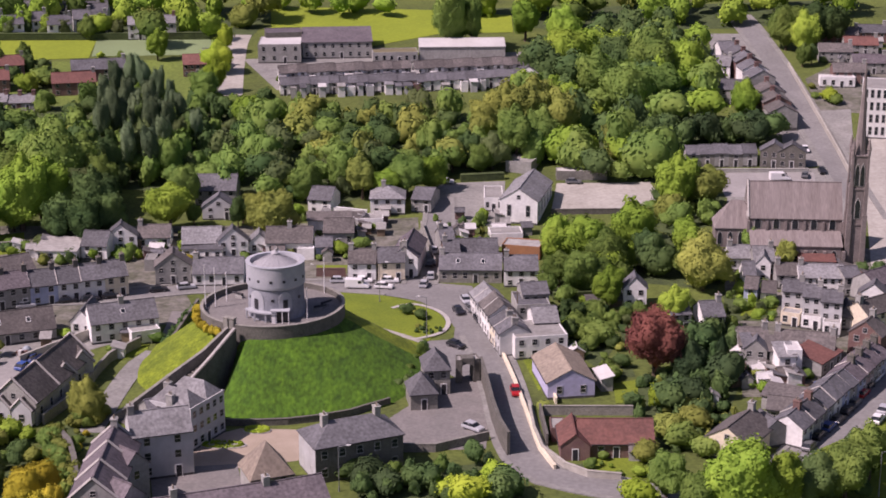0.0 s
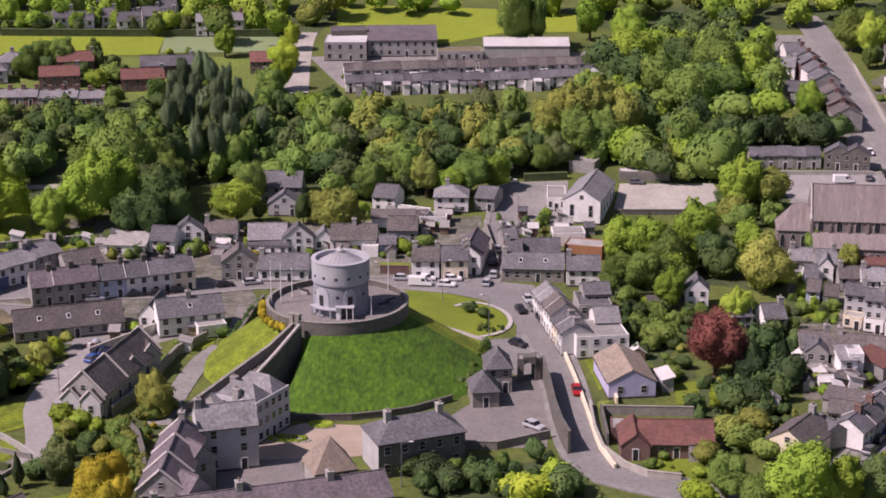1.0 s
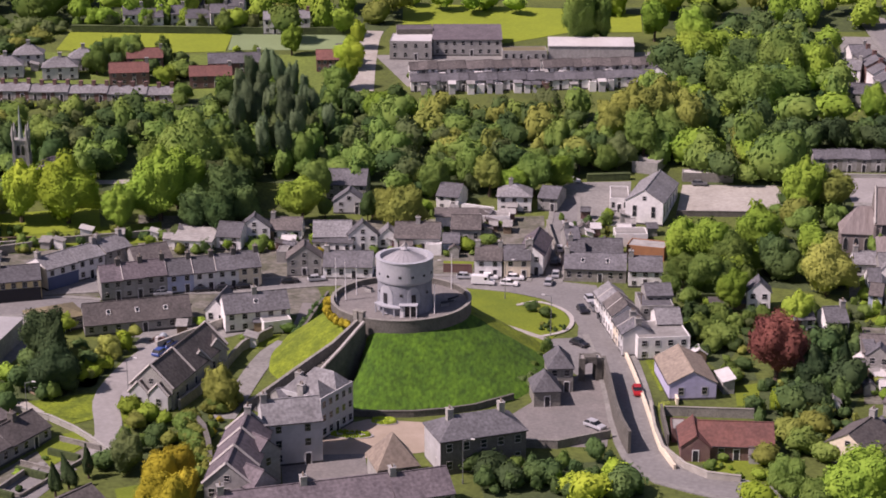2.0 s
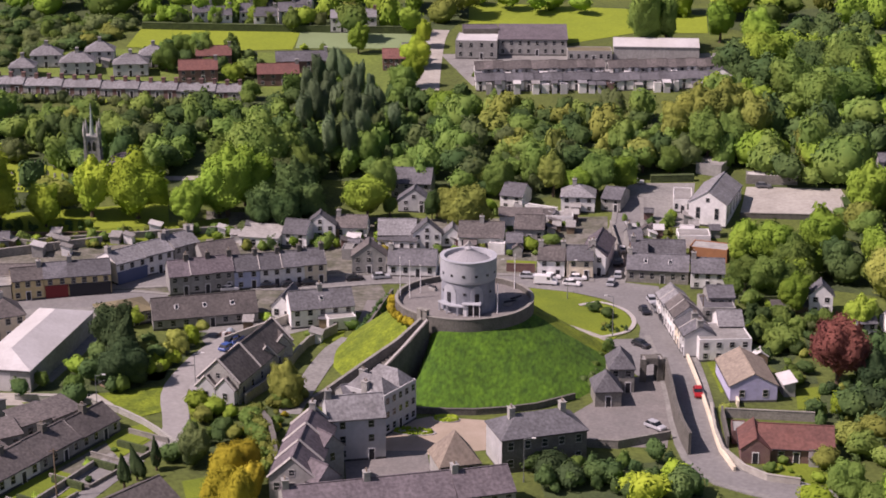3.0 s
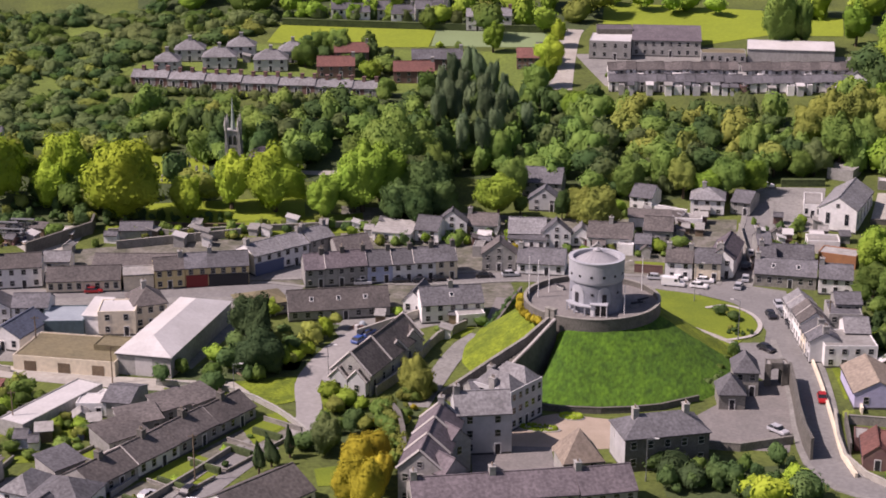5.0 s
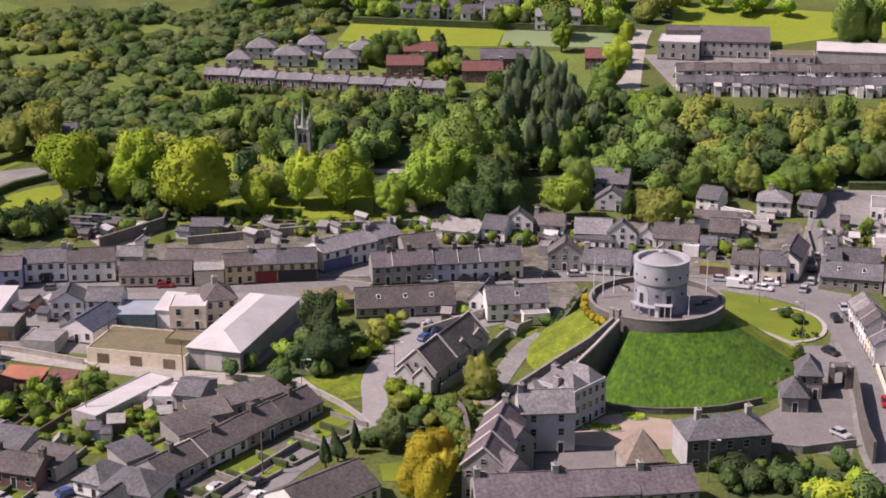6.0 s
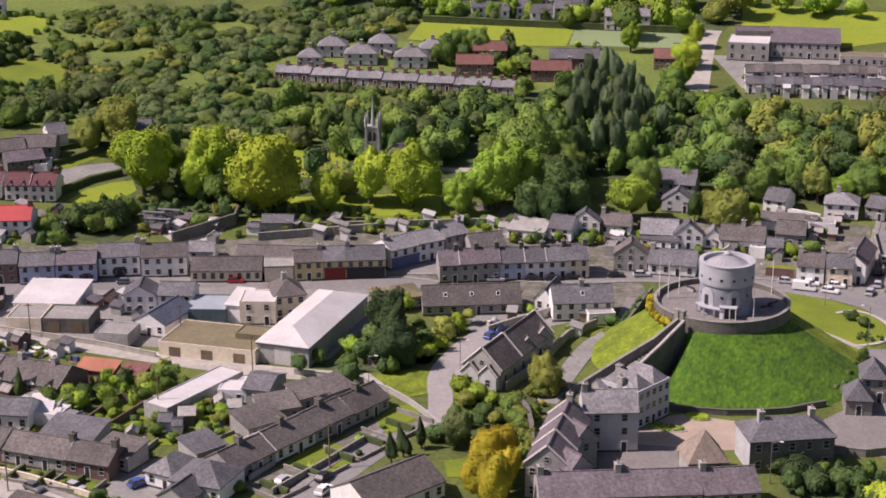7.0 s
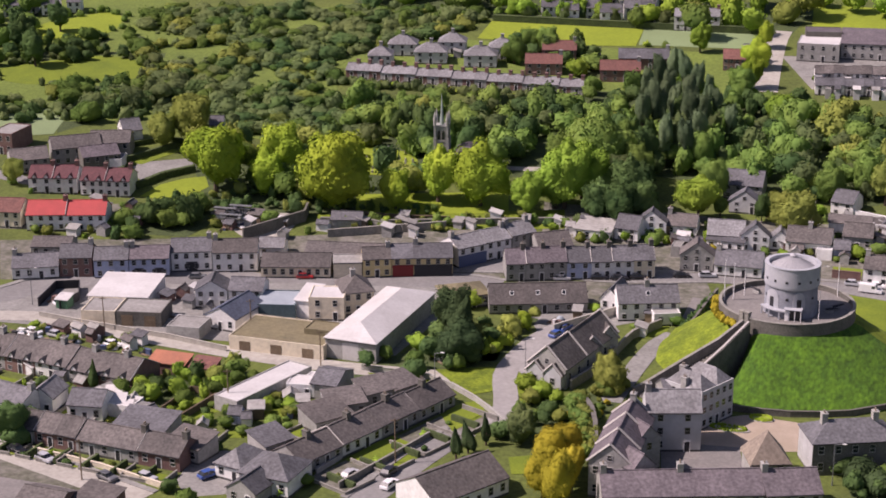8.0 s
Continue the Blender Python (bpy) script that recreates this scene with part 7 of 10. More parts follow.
house(-133.9, 568.4, 5.1, 7.7, 8.0, 5, 2.4, 'g', 'render_white', 'slate', 'white rendered two-storey house with grey slate roof', chim='r')
house(-123.7, 570.7, 4.6, 9.6, 8.0, 5, 2.4, 'g', 'render_white', 'slate', 'white rendered two-storey house with grey slate roof', chim='r')
house(-119.3, 568.1, 4.5, 7.7, 8.0, 5, 2.4, 'g', 'render_white', 'slate', 'white rendered two-storey house with grey slate roof', chim='r')
terrace(100.5, 492.2, 97.7, 523.8, 4, 8, 5, 2.2, ['render_grey', 'render_white', 'brick'], 'slate', 'brick two-storey terraced house with grey slate roof', chim='r')
terrace(100.7, 459.4, 100.2, 484.8, 3, 8, 5, 2, ['render_grey', 'brick'], 'slate_brown', 'brick two-storey terraced house with brown slate roof', chim='r')
house(85.2, 484.6, -16.4, 10.4, 9.0, 4.4, 2.2, 'g', 'render_grey', 'slate', 'grey rendered two-storey house with grey slate roof', chim='r')
house(86.4, 509.0, -15.5, 6.2, 8.0, 4.4, 2.2, 'g', 'render_white', 'slate_pale', 'white rendered two-storey house with pale grey slate roof', chim='r')
house(92.0, 525.0, 8.9, 5.7, 8.0, 4.4, 2.2, 'g', 'render_white', 'slate', 'white rendered two-storey house with grey slate roof', chim='r')
house(131.7, 542.0, -5.8, 11.0, 8.0, 3.6, 2, 'g', 'brick', 'slate_brown', 'red brick two-storey house with brown slate roof', chim='r')
house(135.4, 529.8, -6.0, 10.7, 8.0, 3.6, 2, 'g', 'render_grey', 'tile_red', 'grey rendered two-storey house with red tiled roof', chim='r')
house(142.4, 543.6, -6.2, 9.1, 8.0, 3.6, 2, 'g', 'brick', 'slate', 'red brick two-storey house with grey slate roof', chim='r')
house(125.7, 523.1, -5.6, 10.6, 8.0, 3.6, 2, 'g', 'render_grey', 'slate_brown', 'grey rendered two-storey house with brown slate roof', chim='r')
house(133.4, 510.0, -5.8, 10.4, 8.0, 3.6, 2, 'g', 'render_grey', 'slate_purple', 'grey rendered two-storey house with purplish slate roof', chim='r')
house(125.2, 501.3, -5.5, 10.2, 8.0, 3.6, 2, 'g', 'brick', 'slate_brown', 'red brick two-storey house with brown slate roof', chim='r')
house(120.6, 497.5, -5.2, 10.5, 4.5, 3.0, 0.3, 'f', 'render_white', 'metal_roof', 'white rendered single-storey shed with pale metal roof', floors=1, name='shed', cat='shed')
tree(115.4, 484.8, 3.4, 'bush', 'lime')
tree(114.4, 519.8, 3.4, 'broad', 'mid')
tree(117.6, 521.6, 3.0, 'broad', 'dark')
tree(112.6, 497.0, 1.5, 'bush', 'olive')
tree(112.0, 488.0, 1.6, 'bush', 'mid')
tree(116.8, 482.2, 2.7, 'bush', 'mid')
terrace(65.4, 431.6, 84.4, 431.3, 5, 8, 3.8, 1.5, ['render_grey', 'stone'], 'slate', 'rendered two-storey terraced house with grey slate roof', chim='')
house(88.6, 430.2, -11.0, 7.2, 4.6, 4.6, 2.2, 'c', 'stone_dark', 'slate', 'grey stone two-storey house with grey slate roof')
house(93.2, 429.1, -11.5, 7.2, 4.6, 4.6, 2.2, 'c', 'stone_dark', 'slate', 'grey stone two-storey house with grey slate roof')
drape('yard', [(72.5, 427.2), (98.6, 426.0), (96.0, 409.0), (72.5, 409.8)], 'tarmac_pale', 0.06, 'pale forecourt beside the church', 'ground')
garden_wall([(72.5, 427.8), (97.4, 426.6)], 0.9, 0.35, 'stone_pale', label='low pale stone wall before the houses')
car(88.5, 420.8, 5, 'white', van=True)
car(95.6, 423.0, 75, 'grey')
house(124.3, 450.0, -13.4, 15.4, 16.0, 14, 0.3, 'f', 'render_white', 'felt', 'large white modern block with dark window bands', name='apartment_block', cat='apartments', floors=4, wins=9, sides='l', tall=2.2)
drape('yard', [(119.4, 453.9), (126.4, 453.3), (108.4, 361.2), (98.5, 361.9), (109.5, 415.1)], 'concrete', 0.08, 'pale concrete forecourt', 'ground')
drape('yard', [(112.8, 507.3), (137.9, 535.6), (148.7, 534.5), (132.3, 470.0), (110.3, 476.5)], 'backyard_shaded', 0.055, 'rough grassy yards behind the houses', 'ground')
garden_wall([(110.1, 520.6), (109.2, 477.3), (108.3, 443.2), (107.3, 417.3)], 1.4, 0.4, 'concrete', label='pale concrete wall beside the street')
drape('yard', [(110.2, 476.0), (120.0, 477.0), (112.6, 440.0), (108.6, 440.0)], 'paving', 0.06, 'grey paved strip beside the street', 'ground')

rb = random.Random(21)
for row, (xa, ya, xb, yb) in enumerate(((-49.4, 495.1, 25.5, 504.6), (-50.7, 505.0, 25.3, 514.9))):
    for k in range(26):
        f = (k + 0.5) / 26
        if rb.random() < 0.2:
            continue
        wl = rb.choice(('render_white', 'render_pale', 'render_grey', 'render_white', 'brick'))
        house(xa + (xb - xa) * f, ya + (yb - ya) * f - 2.6 - rb.random(), 7, 1.5 + rb.random() * 0.9, 2.7, 2.0 + rb.random() * 1.3, 0.5, rb.choice('mmf'), wl, rb.choice(('slate', 'felt', 'slate_pale', 'metal_roof')), 'small rear extension behind a terraced house', 1, '', wins=-1, door=0, name='lean_to', cat='extension', group='rear extensions')
woods("hedge", [(-199 + 80 * k / 33, 462.5 + 5.9 * k / 33 + (k % 3), 1.3 + 0.35 * ((k * 5) % 4), 1.0) for k in range(34)], 'scrub', 'green shrubs along the cottage gardens')
garden_wall([(-171.0, 546.8), (-116.5, 552.4), (-76.0, 556.0)], 2.2, 1.6, 'undergrowth', label='dark clipped hedge along the playing field')
for k in range(15):
    tree(-170 + 4.1 * k + 1.5 * (k % 3), 549.5 + 0.42 * k + 1.6 * (k % 2), 1.9 + 0.5 * ((k * 3) % 4), 'broad', ('mid', 'dark', 'scrub', 'fresh')[(k * 7) % 4])

# houses beyond the western trees
terrace(-229.7, 326.0, -210.5, 332.9, 2, 9, 4.6, 2.6, ['render_white'], 'red_roof', 'rendered two-storey terraced house with bright red roof', chim='r')
drape('yard', [(-247.0, 340.5), (-231.0, 346.5), (-212.0, 351.5), (-211.0, 345.0), (-213.0, 333.0), (-240.0, 323.5)], 'backyard_shaded', 0.06, 'dark tarmac street and yards between the villas', 'ground')
terrace(-242.6, 348.2, -230.1, 352.3, 2, 9, 4.6, 2.4, ['render_white'], 'tile_maroon', 'rendered two-storey terraced house with red tiled roof', chim='r', dorm=2)
terrace(-228.9, 352.0, -215.7, 355.4, 2, 9, 4.6, 2.4, ['render_white'], 'tile_maroon', 'rendered two-storey terraced house with red tiled roof', chim='r', dorm=2)
house(-241.2, 372.0, 37.4, 13.9, 10.0, 5, 2.4, 'g', 'render_grey', 'slate_brown', 'grey rendered two-storey house with brown slate roof')
house(-249.7, 361.1, 39.7, 10.5, 10.0, 4, 2.2, 'g', 'render_grey', 'slate_brown', 'grey rendered two-storey house with brown slate roof')
house(-232.3, 370.0, 41.8, 10.5, 9.0, 4.5, 2, 'g', 'stone_dark', 'slate_purple', 'dark stone two-storey house with purplish slate roof')
house(-234.6, 378.5, 21.6, 11.6, 10.0, 5, 2.4, 'g', 'stone', 'slate_brown', 'grey stone two-storey house with brown slate roof')
house(-238.9, 392.8, -48.1, 8.0, 5.6, 4, 2.6, 'c', 'render_white', 'slate', 'white rendered two-storey house with grey slate roof')
house(-236.5, 325.4, 11.2, 9.9, 9.0, 4.4, 2.4, 'g', 'render_cream', 'tile_red', 'cream rendered two-storey house with red tiled roof')
house(-231.7, 371.1, 15.9, 8.8, 7.0, 3, 0.3, 'f', 'render_white', 'felt', 'white rendered single-storey shed with grey felt roof', name='shed', cat='shed', floors=1, wins=-1, door=0)
house(-213.8, 405.1, 20.4, 4.2, 7.0, 4, 2, 'g', 'render_white', 'slate', 'white rendered two-storey house with grey slate roof')
house(-265.4, 370.7, 3.8, 7.2, 12.0, 6, 0.3, 'f', 'brick', 'felt', 'red brick two-storey house with grey felt roof')
house(-152.9, 356.0, 13.8, 8.2, 5.0, 2.6, 1.4, 'g', 'render_grey', 'slate', 'grey rendered single-storey shed with grey slate roof', name='shed', cat='shed', floors=1, wins=-1, door=0)
house(-215.3, 313.8, 15.8, 10.0, 7.0, 3, 1.5, 'g', 'render_grey', 'slate_brown', 'grey rendered single-storey house with brown slate roof', floors=1)
house(-336.6, 490.3, 23.5, 6.0, 8.0, 4.4, 2.2, 'g', 'render_white', 'slate', 'white rendered two-storey house with grey slate roof', chim='r')
house(-333.0, 496.7, 23.3, 5.3, 8.0, 4.4, 2.2, 'g', 'render_white', 'slate', 'white rendered two-storey house with grey slate roof', chim='r')
house(-324.7, 497.0, 23.0, 6.1, 8.0, 4.4, 2.2, 'g', 'render_white', 'slate', 'white rendered two-storey house with grey slate roof', chim='r')
house(-318.4, 502.9, 22.7, 4.9, 8.0, 4.4, 2.2, 'g', 'render_white', 'slate', 'white rendered two-storey house with grey slate roof', chim='r')
garden_wall([(-230.5, 376.8), (-226.0, 385.0), (-221.7, 393.7)], 1.5, 1.1, 'undergrowth', label='clipped green hedge along a garden', name='hedge')
garden_wall([(-217.4, 361.5), (-214.0, 371.6), (-208.2, 379.3)], 1.7, 1.4, 'undergrowth', label='clipped dark green hedge above the grass bank', name='hedge')
garden_wall([(-235.5, 388.4), (-227.4, 397.5), (-220.1, 397.8)], 1.4, 0.8, 'undergrowth', label='clipped green hedge between fields')
drape('lawn', [(-230.2, 379.3), (-224.8, 392.5), (-218.9, 391.8), (-224.5, 378.2)], 'lawn', 0.1, 'bright green garden lawn', 'lawn')
drape('yard', [(-226.4, 371.5), (-225.4, 379.7), (-214.3, 387.3), (-209.6, 381.0), (-218.4, 367.5)], 'paving', 0.08, 'pale tarmac forecourt', 'ground')

drape('garden', [(-205.0, 479.0), (-201.0, 523.0), (-160.0, 522.0), (-118.0, 527.0), (-72.5, 533.0), (-71.5, 489.0), (-118.0, 481.0)], 'meadow', 0.03, 'bright green gardens among far houses', 'ground')
drape('garden', [(-176.0, 562.0), (-172.0, 590.0), (-70.0, 590.0), (-72.0, 560.0), (-116.0, 553.0)], 'bank', 0.03, 'bright green gardens among far houses', 'ground')
# walls, sheds and garden clutter
drape('yard', [(90.8, 559.9), (106.9, 558.6), (105.9, 432.2), (93.1, 428.9), (95.9, 486.3), (81.6, 492.7)], 'paving', 0.03, 'grey paved yards behind the houses', 'ground')
drape('yard', [(-65.0, 532.7), (27.4, 541.6), (28.7, 512.1), (-51.0, 500.5)], 'paving', 0.04, 'grey lanes between terraces', 'ground')
drape('lawn', [(-101.6, 277.2), (-89.7, 282.6), (-85.1, 271.4), (-90.7, 266.5)], 'bank', 0.1, 'rough green grass', 'ground')
drape('lawn', [(-84.8, 280.9), (-76.4, 281.0), (-73.6, 270.5), (-79.8, 265.6)], 'bank', 0.1, 'rough green grass', 'ground')
garden_wall([(7.3, 298.5), (8.1, 289.2), (8.9, 277.0), (9.9, 268.1), (11.2, 261.9)], 4.2, 0.5, 'stone_dark', label='high dark stone wall beside the hill road', smooth=True)
garden_wall([(-9.3, 263.4), (-1.4, 263.3), (8.0, 268.6)], 1.5, 0.4, 'stone')
garden_wall([(15.8, 283.6), (16.1, 271.8), (17.1, 263.3), (20.5, 256.3), (24.1, 252.9), (29.6, 251.7)], 1.2, 0.4, 'concrete', smooth=True)
garden_wall([(11.1, 316.6), (13.7, 295.6), (15.3, 279.0), (16.7, 263.9), (18.8, 255.9)], 0.8, 0.45, 'render_cream', label='pale cream garden wall beside the road', smooth=True)
garden_wall([(18.1, 279.6), (34.6, 279.5)], 1.8, 0.35, 'stone')
garden_wall([(17.6, 279.6), (18.1, 265.6)], 2.2, 0.35, 'stone_dark')
garden_wall([(-5.4, 392.3), (-1.9, 368.6)], 1.5, 0.3, 'stone')
garden_wall([(-29.1, 361.2), (-22.3, 361.2)], 2, 0.35, 'brick', label='brick garden wall')
garden_wall([(-32.0, 402.1), (-19.0, 398.5)], 1.8, 0.35, 'render_white', label='white garden wall')
# dark stone puts the shadow along the yard's front edge into colour
garden_wall([(27.2, 400.0), (52.0, 399.9)], 1.3, 0.3, 'stone_dark')
garden_wall([(-44.0, 275.4), (-38.0, 275.0), (-28.0, 275.4), (-17.0, 279.4), (-9.9, 285.1)], 1.2, 0.4, 'stone_dark', label='low dark stone wall along the foot of the mound', smooth=True)
garden_wall([(-116.2, 272.5), (-101.0, 271.9), (-88.8, 264.2), (-78.5, 253.2)], 1.1, 0.35, 'stone_pale', smooth=True)
garden_wall([(-72.0, 275.6), (-68.2, 289.4), (-66.1, 307.2), (-61.6, 315.9)], 2, 0.45, 'stone', smooth=True)
garden_wall([(-103.7, 291.0), (-97.0, 286.3)], 2, 0.3, 'concrete')
garden_wall([(-83.5, 305.3), (-72.0, 322.1)], 2, 0.35, 'concrete')
garden_wall([(-175.4, 340.8), (-165.1, 357.2), (-166.4, 362.3)], 3, 0.5, 'stone_dark')
garden_wall([(-155.6, 349.7), (-128.3, 364.5)], 2, 0.4, 'stone')
garden_wall([(-149.9, 359.3), (-99.7, 377.3)], 1.5, 0.4, 'stone')
garden_wall([(-198.1, 280.2), (-185.4, 278.5), (-163.0, 276.4), (-147.9, 273.5)], 1.1, 0.3, 'concrete')
garden_wall([(-201.8, 285.7), (-204.1, 297.5), (-199.1, 299.9), (-194.9, 292.3), (-196.1, 285.5)], 2, 0.15, 'paint_dark', label='dark close-boarded yard fence')
house(-195.8, 286.0, 2.3, 2.9, 3.0, 2.2, 0.6, 'm', 'paint_green', 'metal_roof', 'small green steel store beside the yard fence', name='shed', cat='shed', floors=1, wins=-1, door=0)
garden_wall([(-106.0, 223.7), (-102.6, 237.4), (-96.2, 254.5), (-93.5, 264.1)], 1, 0.3, 'render_grey')
garden_wall([(-100.0, 219.7), (-94.8, 234.8), (-91.7, 244.9)], 1.2, 0.3, 'stone')
garden_wall([(-160.0, 216.4), (-144.2, 213.9), (-128.4, 209.8)], 1, 0.3, 'render_cream')
garden_wall([(-67.6, 267.4), (-64.2, 261.5), (-62.0, 255.0), (-60.2, 248.0), (-58.2, 241.5)], 3.2, 0.8, 'stone_dark', label='old dark stone retaining wall overgrown with ivy', smooth=True)
woods('ivy', [(-67.6 + 9.4 * k / 27 - 0.6 + 0.5 * ((k * 7) % 5 - 2), 267.4 - 25.9 * k / 27, 0.9 + 0.25 * ((k * 3) % 4), 2.5 + 0.2 * ((k * 5) % 5)) for k in range(28)], 'olive', 'green and golden ivy hanging over the old wall')
woods('ivy', [(-68.9 + 9.4 * k / 19 + 0.5 * ((k * 7) % 5 - 2), 266.4 - 25.9 * k / 19, 1.0 + 0.3 * ((k * 3) % 4), 1.8 + 0.4 * ((k * 5) % 4)) for k in range(20)], 'mid', 'green ivy hanging over the old wall')
shed(-92.8, 376.6, 97, 3.6, 2.2, 2.3, 'render_grey', 'slate')
shed(-67.0, 369.6, 1, 2.9, 1.7, 2.2, 'timber', 'slate')
shed(-35.5, 376.7, 94, 1.9, 2.0, 2.0, 'brick', 'felt')
shed(-56.2, 380.5, 6, 2.0, 2.6, 1.7, 'timber', 'slate')
shed(-63.5, 371.2, -1, 1.9, 2.6, 1.8, 'brick', 'slate')
shed(-47.6, 374.9, 4, 2.8, 2.1, 1.9, 'timber', 'slate')
shed(-38.1, 372.3, 93, 2.4, 2.2, 1.9, 'render_grey', 'felt')
shed(-100.0, 375.2, 94, 2.9, 1.8, 1.8, 'render_white', 'metal_roof')
shed(-15.1, 386.3, 0, 1.9, 2.8, 1.8, 'timber', 'felt')
shed(-14.3, 398.6, 4, 2.4, 1.8, 2.2, 'timber', 'felt')
shed(-18.2, 394.4, 94, 2.3, 2.7, 1.9, 'timber', 'felt')
shed(-28.2, 396.5, 88, 2.8, 1.6, 2.3, 'render_white', 'felt')
shed(37.6, 339.6, 1, 2.6, 2.2, 1.8, 'timber', 'slate')
shed(32.4, 338.0, 6, 2.7, 1.6, 2.1, 'timber', 'slate_brown')
shed(27.9, 308.8, 92, 2.9, 2.8, 1.9, 'timber', 'metal_roof')
shed(90.1, 361.1, 2, 2.1, 2.4, 1.8, 'render_white', 'slate')
shed(93.8, 340.5, 86, 3.1, 2.4, 1.7, 'timber', 'slate')
shed(79.4, 341.3, 90, 2.1, 2.0, 1.9, 'timber', 'felt')
shed(87.6, 354.5, -6, 3.4, 1.7, 1.8, 'timber', 'felt')
shed(93.5, 360.3, 83, 3.1, 2.7, 1.8, 'brick', 'slate_brown')
shed(93.0, 354.2, 82, 2.9, 2.5, 2.0, 'render_grey', 'metal_roof')
shed(82.9, 339.0, 84, 2.8, 1.9, 1.8, 'render_white', 'metal_roof')
shed(77.8, 347.4, 89, 3.1, 2.6, 1.9, 'render_grey', 'slate')
shed(96.4, 356.0, 89, 2.0, 1.7, 1.9, 'brick', 'slate_brown')
shed(94.0, 350.0, 90, 2.3, 2.0, 1.8, 'brick', 'felt')
shed(83.3, 355.6, 88, 3.4, 1.9, 1.9, 'brick', 'metal_roof')
shed(74.4, 356.7, -4, 3.2, 1.8, 1.8, 'brick', 'slate')
shed(142.9, 538.3, -6, 3.1, 2.8, 2.1, 'render_grey', 'felt')
shed(127.9, 522.6, 92, 3.2, 1.6, 1.9, 'render_grey', 'slate')
shed(130.5, 504.6, -9, 3.0, 2.1, 1.8, 'brick', 'slate')
shed(128.8, 509.8, -0, 2.5, 2.0, 2.1, 'timber', 'slate')
shed(130.7, 544.5, 87, 2.6, 2.0, 1.8, 'render_white', 'slate_brown')
shed(123.8, 510.4, -3, 3.2, 2.2, 1.7, 'render_white', 'metal_roof')
shed(122.7, 526.2, -2, 1.9, 1.9, 2.1, 'brick', 'metal_roof')
shed(126.9, 548.3, -6, 3.0, 2.2, 2.0, 'timber', 'metal_roof')
shed(59.7, 298.2, 11, 2.0, 2.4, 2.2, 'brick', 'felt')
shed(75.1, 311.8, 11, 2.7, 2.2, 2.2, 'render_grey', 'felt')
shed(67.2, 299.3, 12, 2.9, 1.7, 1.9, 'render_grey', 'felt')
shed(65.3, 294.4, 5, 2.8, 2.5, 2.2, 'timber', 'slate_brown')
shed(63.6, 302.2, 95, 3.3, 1.9, 1.7, 'brick', 'slate_brown')
shed(68.0, 294.6, 97, 2.9, 2.7, 2.2, 'render_white', 'felt')
shed(64.0, 298.2, 99, 3.0, 2.1, 1.9, 'brick', 'felt')
shed(61.1, 292.3, 6, 2.9, 2.2, 2.1, 'render_white', 'metal_roof')
shed(55.8, 300.4, 96, 3.5, 2.8, 1.8, 'timber', 'slate')
shed(58.9, 303.4, 5, 3.4, 2.0, 1.8, 'render_white', 'slate')
shed(59.9, 307.0, 94, 2.9, 2.6, 1.9, 'timber', 'metal_roof')
shed(60.1, 309.9, 94, 2.4, 2.7, 1.7, 'render_grey', 'felt')
shed(55.7, 292.8, 14, 2.5, 1.6, 2.3, 'timber', 'slate')
shed(68.7, 306.8, 105, 3.6, 2.7, 1.7, 'render_grey', 'metal_roof')
shed(73.0, 309.0, 12, 3.2, 2.5, 1.7, 'timber', 'felt')
shed(69.3, 303.6, 8, 3.5, 2.2, 2.0, 'timber', 'slate')
shed(67.7, 310.8, 99, 2.6, 2.8, 2.2, 'timber', 'felt')
shed(65.1, 309.8, 9, 2.6, 2.8, 1.9, 'render_grey', 'slate')
shed(63.7, 300.5, 96, 3.0, 2.2, 1.9, 'render_grey', 'slate_brown')
shed(63.8, 290.8, 92, 3.3, 1.8, 1.9, 'render_white', 'metal_roof')
shed(66.5, 306.5, 99, 3.2, 2.4, 1.8, 'brick', 'felt')
shed(60.9, 297.4, 3, 2.5, 1.6, 1.9, 'render_white', 'metal_roof')
shed(58.7, 293.5, 92, 2.7, 2.1, 1.9, 'render_grey', 'slate')
shed(68.8, 295.3, 92, 3.3, 2.5, 2.1, 'brick', 'slate')
shed(69.2, 299.4, 12, 3.1, 2.6, 1.8, 'brick', 'felt')
shed(65.5, 294.4, 96, 1.9, 2.6, 1.8, 'brick', 'slate')
shed(66.4, 300.0, 12, 3.4, 2.4, 2.2, 'timber', 'slate_brown')
shed(63.1, 306.1, 100, 3.5, 2.3, 1.9, 'render_grey', 'felt')
house(66.1, 296.9, 4.9, 3.3, 5.0, 4.6, 1.2, 'm', 'render_white', 'slate_pale', 'narrow white rear extension with a sloping slate roof', wins=1)
house(61.9, 280.9, -25.9, 7.5, 5.0, 2.6, 0.8, 'm', 'render_grey', 'slate_brown', 'grey rendered single-storey shed with brown slate roof', name='shed', cat='shed', floors=1, wins=-1, door=0)
shed(0.9, 387.5, 95, 2.1, 2.2, 2.2, 'timber', 'metal_roof')
shed(6.2, 388.4, 91, 2.0, 2.4, 1.7, 'render_white', 'slate_brown')
shed(6.7, 385.2, 2, 2.2, 2.1, 2.3, 'brick', 'metal_roof')
shed(-38.9, 372.5, 4, 3.1, 2.0, 2.1, 'timber', 'slate_brown')
shed(-59.7, 375.0, 0, 3.2, 2.6, 1.9, 'render_white', 'felt')
shed(-82.8, 373.3, 90, 3.0, 2.3, 2.0, 'render_grey', 'metal_roof')
shed(-42.0, 375.8, 87, 2.0, 1.6, 1.8, 'brick', 'slate_brown')
